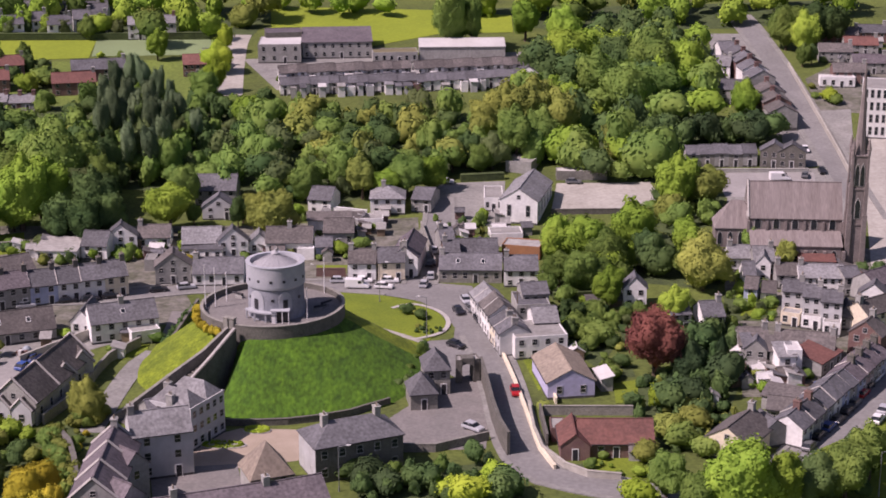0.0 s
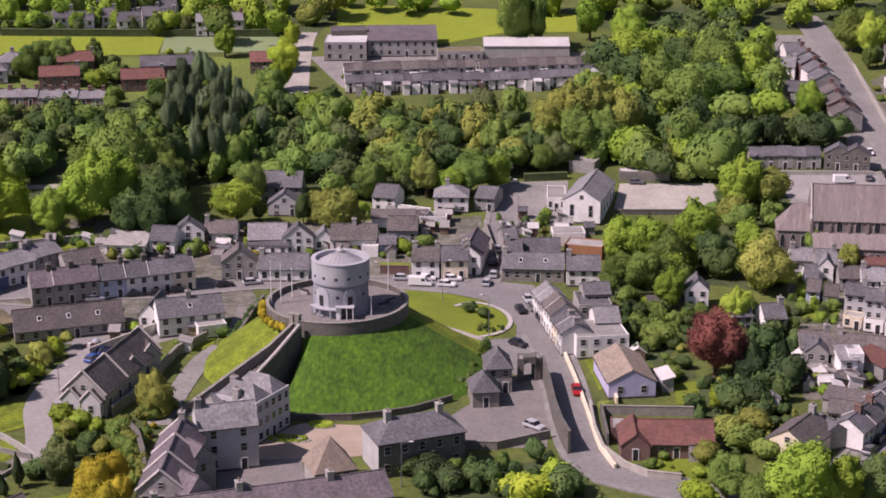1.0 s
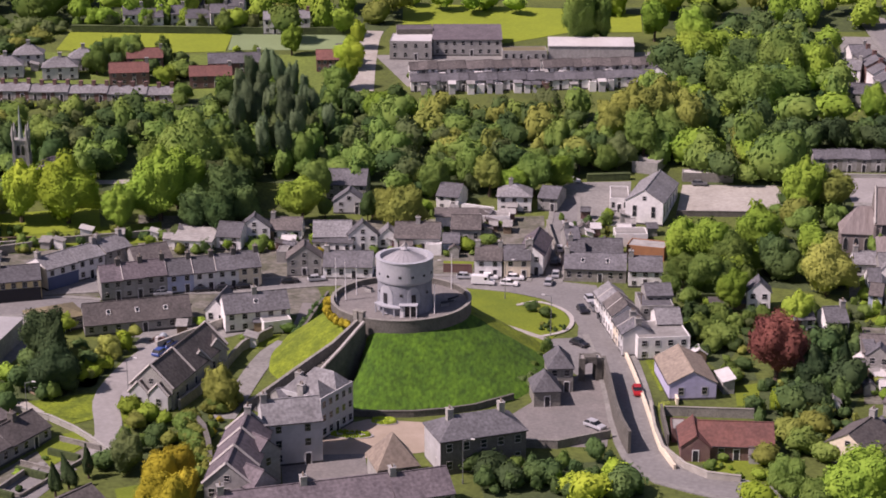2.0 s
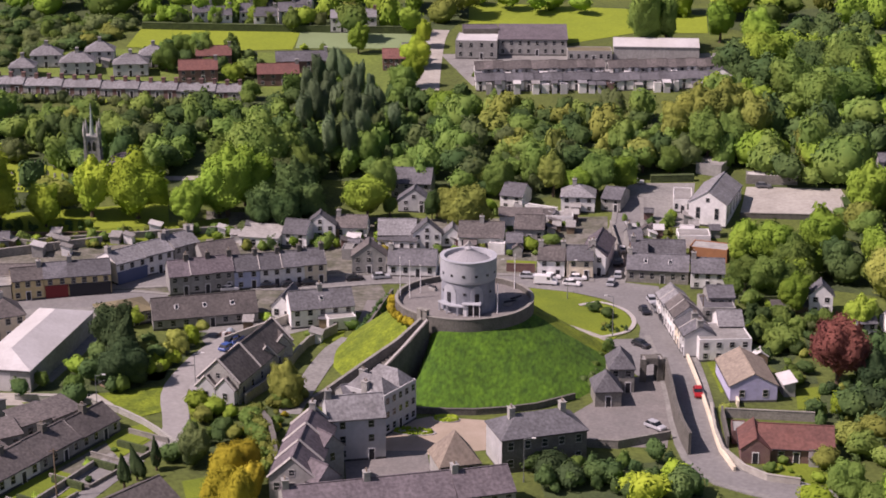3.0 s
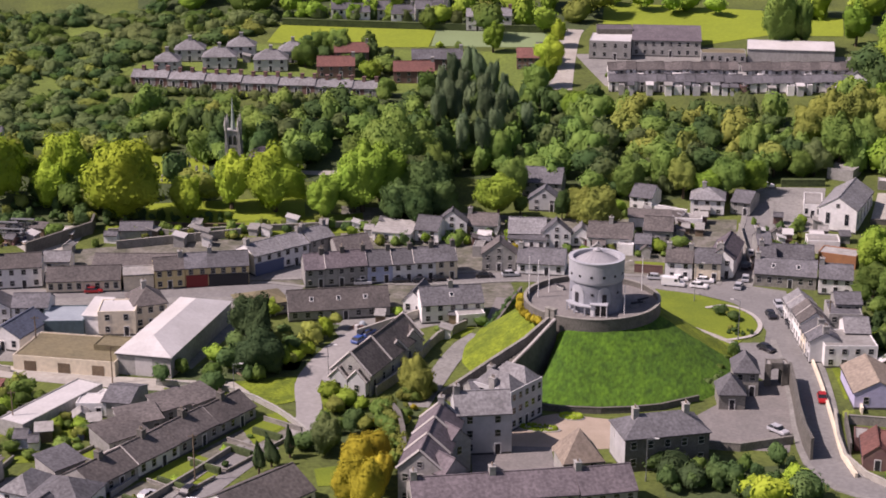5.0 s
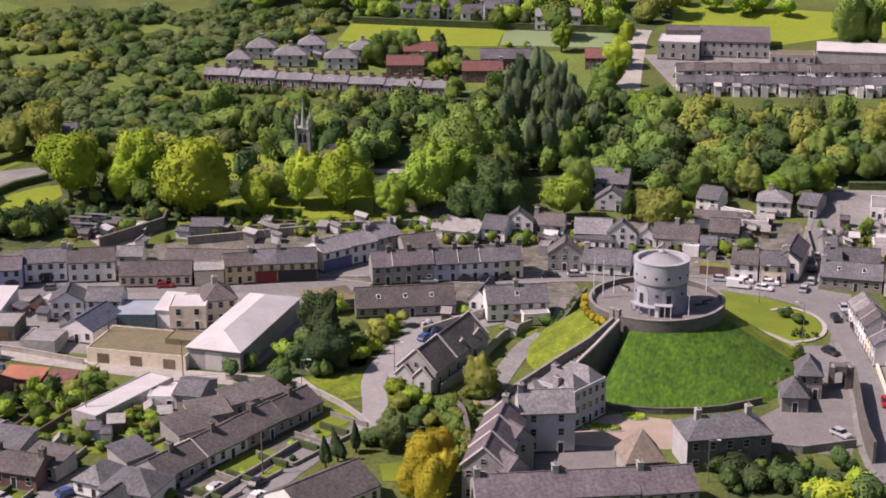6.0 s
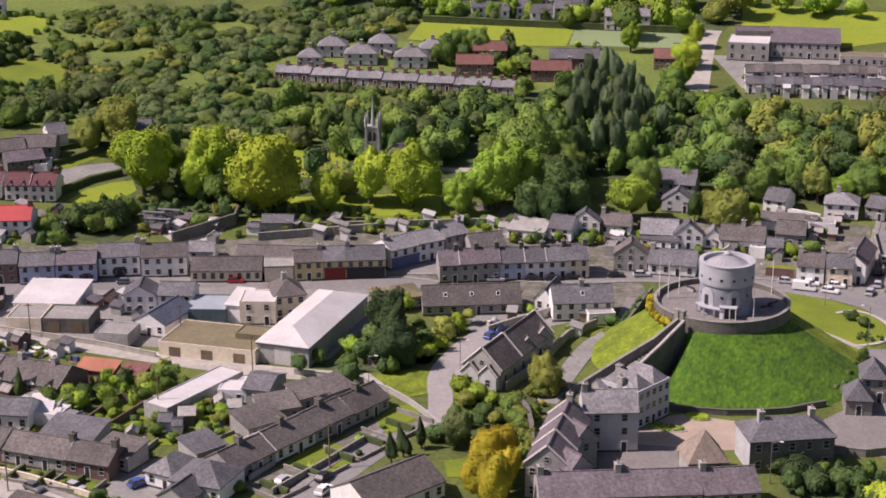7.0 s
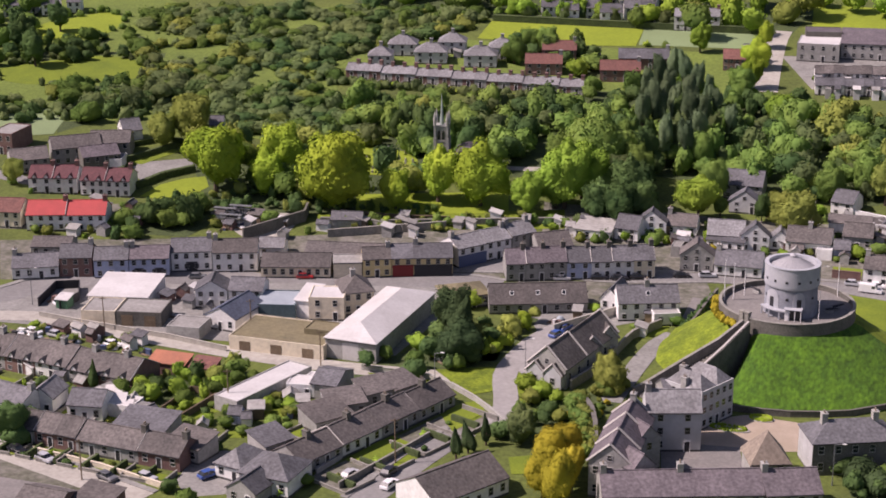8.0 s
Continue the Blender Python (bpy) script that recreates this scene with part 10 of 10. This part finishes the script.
# churchyard
drape('lawn', GLADES[0], 'field', 0.18, 'bright churchyard grass with headstones', 'lawn', rounded=True)
b = bmesh.new()
box(b, -0.35, -0.08, -0.2, 0.35, 0.08, 0.75)
limb(b, (0, 0, 0.72), (0, 0, 1.0), 0.3, 0.12, 6)
stone_slab = mesh_of("headstone", b, M["stone_pale"])
rh = random.Random(8)
for k in range(44):
    x, y = rh.uniform(-178, -149), rh.uniform(394, 413)
    if inside(x, y, GLADES[0]):
        o = tagged(new("headstone", stone_slab), "small weathered stone headstone in the churchyard grass", "headstone", "headstones")
        o.matrix_basis = pose(x, y, terr(x, y) + 0.15, 0, rh.uniform(-4, 4), 12 + rh.uniform(-8, 8)) @ Matrix.Diagonal((1, 1, rh.uniform(0.8, 1.5), 1))
for x, y, r in ((-154.0, 419.0, 4.0), (-149.0, 415.5, 4.0), (-136.5, 409.5, 3.6), (-160.5, 419.5, 3.2)):
    tree(x, y, r, 'tall', 'dark')

# old church in the trees
oc = thing('church', -141.7, 401.2, None, 10, 'grey stone old church tower with slim spire among trees', 'church')
steeple(oc, 0, 0, 3.5, 14.0, 22.8, 'stone_pale', 0, 0.2, 'copper_green')
b = bmesh.new()
bar = [(4.0 * math.cos(radians(a)), 3.0 * math.sin(radians(a)) + 5.2) for a in range(0, 181, 15)]
rows = [[b.verts.new((x + 7.2, y, z)) for x, z in [(4.0, -3.0)] + bar + [(-4.0, -3.0)]] for y in (-6, 7)]
b.faces.new(rows[0]), b.faces.new(rows[1][::-1])
for k in range(len(bar) + 1):
    b.faces.new((rows[0][k + 1], rows[0][k], rows[1][k], rows[1][k + 1]))
bmesh.ops.recalc_face_normals(b, faces=b.faces)
part('nave', b, M['slate_purple'], oc, 'rounded purplish slate nave roof')

# garden shrubs
tree(35.6, 251.4, 2.0, 'bush', 'fresh')
tree(32.7, 253.0, 1.5, 'bush', 'fresh')
tree(29.5, 253.4, 0.9, 'bush', 'mid')
tree(24.3, 256.9, 0.9, 'bush', 'mid')
tree(37.3, 257.3, 0.9, 'bush', 'olive')
tree(27.4, 259.9, 1.3, 'bush', 'mid')
tree(37.2, 260.4, 0.8, 'bush', 'mid')
tree(-122.0, 235.4, 1.5, 'bush', 'olive')
tree(-126.1, 235.5, 1.5, 'bush', 'mid')
tree(-118.8, 240.0, 1.3, 'bush', 'mid')
tree(-122.4, 240.3, 1.8, 'bush', 'mid')
tree(-136.0, 233.4, 1.2, 'bush', 'olive')
tree(-130.4, 236.9, 2.0, 'bush', 'mid')
tree(-122.3, 242.1, 1.4, 'bush', 'mid')
tree(-137.4, 234.4, 1.8, 'bush', 'mid')
tree(-120.8, 243.7, 0.8, 'bush', 'mid')
tree(-134.3, 237.2, 1.2, 'bush', 'mid')
tree(-140.6, 234.4, 0.9, 'bush', 'fresh')
tree(-128.2, 241.7, 0.9, 'bush', 'dark')
tree(-121.0, 245.6, 1.8, 'bush', 'olive')
tree(-135.1, 238.7, 1.4, 'bush', 'fresh')
tree(-115.9, 249.0, 1.7, 'bush', 'mid')
tree(-120.7, 246.9, 1.8, 'bush', 'mid')
tree(-129.2, 242.9, 1.0, 'bush', 'olive')
tree(-140.3, 237.0, 1.3, 'bush', 'fresh')
tree(-125.9, 245.6, 1.9, 'bush', 'olive')
tree(-127.8, 244.7, 1.6, 'bush', 'fresh')
tree(-132.1, 242.5, 1.7, 'bush', 'dark')
tree(-132.4, 242.9, 1.9, 'bush', 'mid')
tree(-140.2, 238.9, 1.0, 'bush', 'mid')
tree(-115.9, 251.7, 1.3, 'bush', 'olive')
tree(-144.5, 236.8, 1.6, 'bush', 'dark')
tree(-128.9, 245.9, 1.4, 'bush', 'fresh')
tree(-122.4, 249.3, 2.0, 'bush', 'fresh')
tree(-137.2, 242.0, 1.2, 'bush', 'dark')
tree(-143.6, 238.9, 1.1, 'bush', 'mid')
tree(-125.0, 249.4, 1.2, 'bush', 'mid')
tree(-126.9, 248.7, 1.9, 'bush', 'fresh')
tree(-147.7, 237.0, 1.6, 'bush', 'dark')
tree(-129.6, 247.4, 1.0, 'bush', 'mid')
tree(-133.4, 245.7, 1.9, 'bush', 'mid')
tree(-128.0, 248.9, 1.4, 'bush', 'mid')
tree(-143.8, 240.5, 1.2, 'bush', 'fresh')
tree(-137.3, 245.3, 1.1, 'bush', 'mid')
tree(-142.1, 243.2, 1.7, 'bush', 'fresh')
tree(-151.0, 238.2, 1.3, 'bush', 'mid')
tree(-126.7, 252.1, 1.7, 'bush', 'olive')
tree(-147.6, 240.7, 1.0, 'bush', 'mid')
tree(-132.4, 249.6, 1.4, 'bush', 'fresh')
tree(-115.5, 258.2, 1.8, 'bush', 'olive')
tree(47.8, 279.3, 0.9, 'bush', 'dark')
tree(-121.2, 256.2, 1.3, 'bush', 'olive')
tree(-118.5, 258.8, 2.0, 'bush', 'mid')
tree(-150.6, 241.9, 1.0, 'bush', 'fresh')
tree(-154.7, 239.6, 1.0, 'bush', 'fresh')
tree(-155.4, 240.4, 1.2, 'bush', 'fresh')
tree(40.1, 284.3, 1.4, 'bush', 'olive')
tree(43.1, 287.3, 1.6, 'bush', 'olive')
tree(-164.3, 240.1, 1.6, 'bush', 'dark')
tree(52.6, 287.5, 1.3, 'bush', 'mid')
tree(-164.3, 243.6, 0.8, 'bush', 'fresh')
tree(-167.2, 241.8, 1.7, 'bush', 'mid')
tree(45.1, 293.0, 0.9, 'bush', 'mid')
tree(60.5, 290.3, 1.9, 'bush', 'fresh')
tree(-171.5, 242.1, 1.2, 'bush', 'dark')
tree(-169.8, 244.9, 1.1, 'bush', 'mid')
tree(58.4, 292.8, 1.1, 'bush', 'mid')
tree(67.7, 291.8, 0.9, 'bush', 'mid')
tree(46.5, 296.6, 1.4, 'bush', 'mid')
tree(-175.8, 244.7, 1.6, 'bush', 'dark')
tree(60.9, 295.4, 2.0, 'bush', 'olive')
tree(56.4, 296.5, 1.5, 'bush', 'mid')
tree(65.1, 297.1, 2.0, 'bush', 'fresh')
tree(44.0, 301.8, 0.8, 'bush', 'fresh')
tree(70.1, 297.3, 1.7, 'bush', 'mid')
tree(59.8, 301.3, 1.2, 'bush', 'dark')
tree(69.8, 300.1, 1.7, 'bush', 'dark')
tree(56.1, 303.4, 1.7, 'bush', 'fresh')
tree(66.5, 303.9, 1.6, 'bush', 'fresh')
tree(59.9, 306.0, 1.5, 'bush', 'olive')
tree(57.2, 306.6, 1.2, 'bush', 'fresh')
tree(63.2, 305.7, 1.4, 'bush', 'mid')
tree(72.4, 305.1, 1.8, 'bush', 'fresh')
tree(-164.8, 267.1, 1.0, 'bush', 'mid')
tree(65.9, 307.1, 1.3, 'bush', 'mid')
tree(57.2, 309.3, 1.9, 'bush', 'mid')
tree(35.7, 313.0, 1.4, 'bush', 'olive')
tree(31.1, 315.8, 0.9, 'bush', 'mid')
tree(-171.9, 267.0, 1.3, 'bush', 'olive')
tree(-66.6, 312.6, 1.4, 'bush', 'mid')
tree(70.4, 311.8, 0.9, 'bush', 'mid')
tree(-170.9, 271.7, 1.8, 'bush', 'mid')
tree(-173.8, 270.0, 1.5, 'bush', 'mid')
tree(-58.6, 317.8, 2.0, 'bush', 'mid')
tree(-80.9, 313.0, 0.8, 'bush', 'mid')
tree(-182.1, 268.2, 1.6, 'bush', 'mid')
tree(-185.5, 268.5, 1.3, 'bush', 'mid')
tree(35.5, 325.2, 1.6, 'bush', 'mid')
tree(26.4, 326.6, 1.8, 'bush', 'fresh')
tree(-78.0, 321.2, 1.5, 'bush', 'fresh')
tree(31.3, 329.2, 1.6, 'bush', 'mid')
tree(-192.7, 270.3, 1.3, 'bush', 'mid')
tree(35.6, 330.5, 2.0, 'bush', 'mid')
tree(-192.5, 273.1, 1.3, 'bush', 'olive')
tree(-195.1, 273.2, 1.4, 'bush', 'fresh')
tree(23.6, 337.9, 1.5, 'bush', 'olive')
tree(77.3, 332.8, 1.2, 'bush', 'olive')
tree(31.0, 340.9, 1.7, 'bush', 'fresh')
tree(64.2, 338.0, 2.0, 'bush', 'mid')
tree(75.3, 337.1, 1.0, 'bush', 'dark')
tree(-165.4, 303.6, 1.9, 'bush', 'fresh')
tree(70.7, 338.7, 1.2, 'bush', 'mid')
tree(93.3, 333.9, 1.0, 'bush', 'dark')
tree(-163.0, 306.6, 1.2, 'bush', 'olive')
tree(71.6, 341.4, 1.7, 'bush', 'mid')
tree(66.0, 349.2, 2.0, 'bush', 'fresh')
tree(67.4, 352.6, 1.9, 'bush', 'mid')
tree(85.5, 349.4, 1.4, 'bush', 'fresh')
tree(97.0, 349.1, 1.5, 'bush', 'fresh')
tree(79.8, 354.0, 1.3, 'bush', 'dark')
tree(67.0, 360.5, 0.9, 'bush', 'mid')
tree(70.8, 360.2, 1.9, 'bush', 'mid')
tree(71.3, 363.8, 1.1, 'bush', 'olive')
tree(79.6, 362.2, 1.0, 'bush', 'mid')
tree(82.8, 363.3, 1.1, 'bush', 'olive')
tree(-29.0, 371.7, 1.3, 'bush', 'mid')
tree(75.9, 365.1, 1.6, 'bush', 'mid')
tree(85.8, 363.1, 1.9, 'bush', 'olive')
tree(-22.9, 372.7, 1.1, 'bush', 'mid')
tree(-42.2, 371.1, 1.7, 'bush', 'fresh')
woods("shrubbery", [(-46.5, 371.7, 1.6, 1.0), (-74.5, 370.3, 2.0, 1.2), (-89.2, 367.5, 1.7, 1.0), (-31.7, 377.2, 2.0, 1.2), (11.3, 379.0, 1.5, 0.9), (8.5, 379.9, 1.7, 1.0), (3.5, 380.1, 2.0, 1.2), (-20.9, 380.8, 1.3, 0.8), (0.9, 381.4, 1.6, 0.9), (-92.4, 370.1, 1.1, 0.7), (-73.9, 375.6, 1.9, 1.1), (-161.2, 350.0, 1.2, 0.7), (-144.8, 360.0, 1.3, 0.8), (-94.1, 376.7, 1.5, 0.9), (-128.6, 366.5, 1.9, 1.2), (-131.4, 366.1, 1.9, 1.1), (-120.9, 370.4, 0.8, 0.5), (-107.8, 374.5, 1.9, 1.1), (-147.2, 361.2, 2.0, 1.2), (-125.2, 369.4, 1.5, 0.9)], 'mid', 'small green shrubs scattered over far gardens')
woods("shrubbery", [(-17.1, 390.9, 1.4, 0.9), (-103.5, 377.5, 1.2, 0.7), (8.0, 392.3, 1.7, 1.0), (-205.7, 334.3, 1.1, 0.7), (9.4, 394.1, 1.8, 1.1), (-1.8, 396.0, 1.2, 0.7), (-211.8, 335.8, 1.4, 0.9), (-227.2, 326.2, 1.6, 1.0), (-34.8, 396.2, 1.1, 0.7), (-226.5, 330.5, 2.0, 1.2), (-44.9, 398.2, 1.7, 1.0), (-48.0, 398.1, 1.1, 0.7), (-209.6, 343.3, 1.1, 0.7), (-213.7, 348.4, 1.4, 0.8), (-240.4, 340.3, 0.9, 0.5), (-242.2, 348.5, 1.0, 0.6), (-225.8, 368.1, 1.9, 1.1), (-250.4, 352.2, 1.8, 1.1), (-252.2, 361.0, 0.9, 0.5), (-39.2, 502.5, 1.0, 0.6)], 'mid', 'small green shrubs scattered over far gardens')
woods("shrubbery", [(117.7, 494.4, 1.5, 0.9), (-8.3, 509.4, 1.1, 0.7), (-51.4, 509.7, 1.1, 0.7), (119.8, 499.6, 0.9, 0.5), (20.7, 516.0, 1.9, 1.1), (-142.9, 502.9, 1.8, 1.1), (-151.4, 503.0, 2.0, 1.2), (-101.7, 516.5, 1.7, 1.0), (-176.1, 496.7, 1.0, 0.6), (-111.6, 515.1, 1.1, 0.7), (-191.6, 492.2, 1.8, 1.1), (-174.2, 501.9, 0.9, 0.5), (-106.0, 521.2, 2.0, 1.2), (-148.2, 511.8, 1.3, 0.8), (-178.2, 503.6, 2.0, 1.2), (-161.2, 511.8, 1.6, 1.0), (134.4, 521.7, 1.6, 1.0), (-182.6, 507.4, 0.9, 0.6), (-185.7, 506.8, 1.1, 0.7), (-103.9, 529.7, 1.8, 1.1)], 'mid', 'small green shrubs scattered over far gardens')
woods("shrubbery", [(-176.5, 514.2, 1.8, 1.1), (139.7, 535.4, 0.9, 0.5), (134.7, 536.8, 1.9, 1.1), (125.2, 542.8, 1.2, 0.7), (145.3, 546.0, 2.0, 1.2)], 'mid', 'small green shrubs scattered over far gardens')
woods("shrubbery", [(96.5, 361.9, 1.9, 1.2), (99.9, 361.4, 1.6, 0.9), (-30.5, 374.5, 1.6, 1.0), (-55.9, 372.2, 1.0, 0.6), (-86.7, 368.5, 1.9, 1.1), (-76.6, 373.0, 1.7, 1.0), (-69.2, 375.1, 1.5, 0.9), (-67.0, 376.3, 1.9, 1.2), (11.5, 382.4, 1.6, 1.0), (-144.8, 356.3, 1.1, 0.7), (8.0, 385.7, 0.8, 0.5), (-139.3, 359.9, 1.0, 0.6), (-103.5, 373.9, 1.5, 0.9), (-117.9, 369.6, 1.4, 0.8), (-20.8, 387.5, 1.9, 1.1), (-206.3, 330.5, 1.9, 1.2), (1.4, 390.6, 1.2, 0.7), (4.8, 393.7, 1.5, 0.9), (-208.5, 335.7, 1.0, 0.6), (-222.3, 329.7, 1.0, 0.6)], 'dark', 'small green shrubs scattered over far gardens')
woods("shrubbery", [(-24.5, 397.7, 1.3, 0.8), (-232.9, 340.1, 1.4, 0.9), (-4.9, 508.0, 1.3, 0.8), (-36.0, 509.8, 2.0, 1.2), (15.9, 517.7, 2.0, 1.2), (-103.2, 509.8, 1.6, 0.9), (-122.0, 512.7, 1.5, 0.9), (131.2, 512.6, 0.8, 0.5), (-102.4, 519.3, 1.7, 1.0), (-109.2, 522.1, 1.6, 1.0), (122.0, 523.3, 1.7, 1.0), (-189.9, 504.7, 0.8, 0.5), (130.7, 526.7, 1.5, 0.9), (-162.1, 520.8, 1.3, 0.8)], 'dark', 'small green shrubs scattered over far gardens')
woods("shrubbery", [(-22.8, 375.6, 1.5, 0.9), (-27.3, 375.7, 1.8, 1.1), (-71.7, 371.7, 1.4, 0.9), (-81.7, 370.6, 2.0, 1.2), (-53.3, 376.6, 1.7, 1.0), (-62.4, 375.5, 1.3, 0.8), (-77.6, 372.7, 0.9, 0.6), (4.4, 381.1, 1.7, 1.0), (-83.9, 373.6, 1.4, 0.8), (-100.9, 370.4, 1.8, 1.1), (1.7, 384.7, 1.8, 1.1), (2.4, 386.2, 1.3, 0.8), (-136.3, 361.9, 1.5, 0.9), (-24.0, 386.9, 1.5, 0.9), (-202.9, 331.0, 1.3, 0.8), (-153.6, 357.5, 1.9, 1.1), (-142.5, 362.6, 0.9, 0.5), (-213.9, 327.6, 0.9, 0.5), (-27.4, 390.5, 1.2, 0.7), (10.2, 397.4, 1.7, 1.0)], 'fresh', 'small green shrubs scattered over far gardens')
woods("shrubbery", [(-188.5, 350.9, 0.9, 0.5), (-218.4, 333.9, 1.6, 1.0), (-42.3, 398.8, 0.8, 0.5), (-36.4, 400.1, 2.0, 1.2), (-230.0, 358.6, 2.0, 1.2), (-233.1, 365.9, 1.3, 0.8), (-33.8, 504.0, 1.0, 0.6), (9.5, 508.4, 1.4, 0.9), (5.9, 511.9, 1.0, 0.6), (-2.6, 516.5, 1.0, 0.6), (-157.9, 499.0, 1.9, 1.2), (-161.5, 498.7, 1.0, 0.6), (-105.5, 514.9, 1.2, 0.7), (126.9, 525.6, 2.0, 1.2), (-111.0, 531.8, 1.6, 1.0), (139.1, 532.4, 1.8, 1.1)], 'fresh', 'small green shrubs scattered over far gardens')
woods("shrubbery", [(-36.0, 373.8, 1.6, 1.0), (-32.5, 375.1, 1.9, 1.1), (-93.0, 367.0, 1.8, 1.1), (8.6, 382.5, 1.5, 0.9), (-150.2, 355.5, 1.3, 0.8), (9.6, 388.3, 1.1, 0.6), (-68.9, 383.5, 1.8, 1.1), (-22.3, 389.5, 1.7, 1.0), (-124.5, 370.0, 1.8, 1.1), (-111.0, 376.3, 1.7, 1.0), (-185.3, 345.9, 1.9, 1.1), (-214.1, 331.6, 1.2, 0.7), (-223.8, 325.9, 1.6, 1.0), (-219.4, 330.1, 1.6, 1.0), (-214.5, 335.5, 1.4, 0.9), (-235.5, 360.1, 0.9, 0.5), (24.8, 513.8, 1.9, 1.1), (131.7, 507.4, 1.6, 1.0), (133.6, 528.5, 1.1, 0.7), (122.2, 533.3, 1.9, 1.2)], 'olive', 'small green shrubs scattered over far gardens')
woods("shrubbery", [(133.0, 534.0, 1.6, 1.0)], 'olive', 'small green shrubs scattered over far gardens')
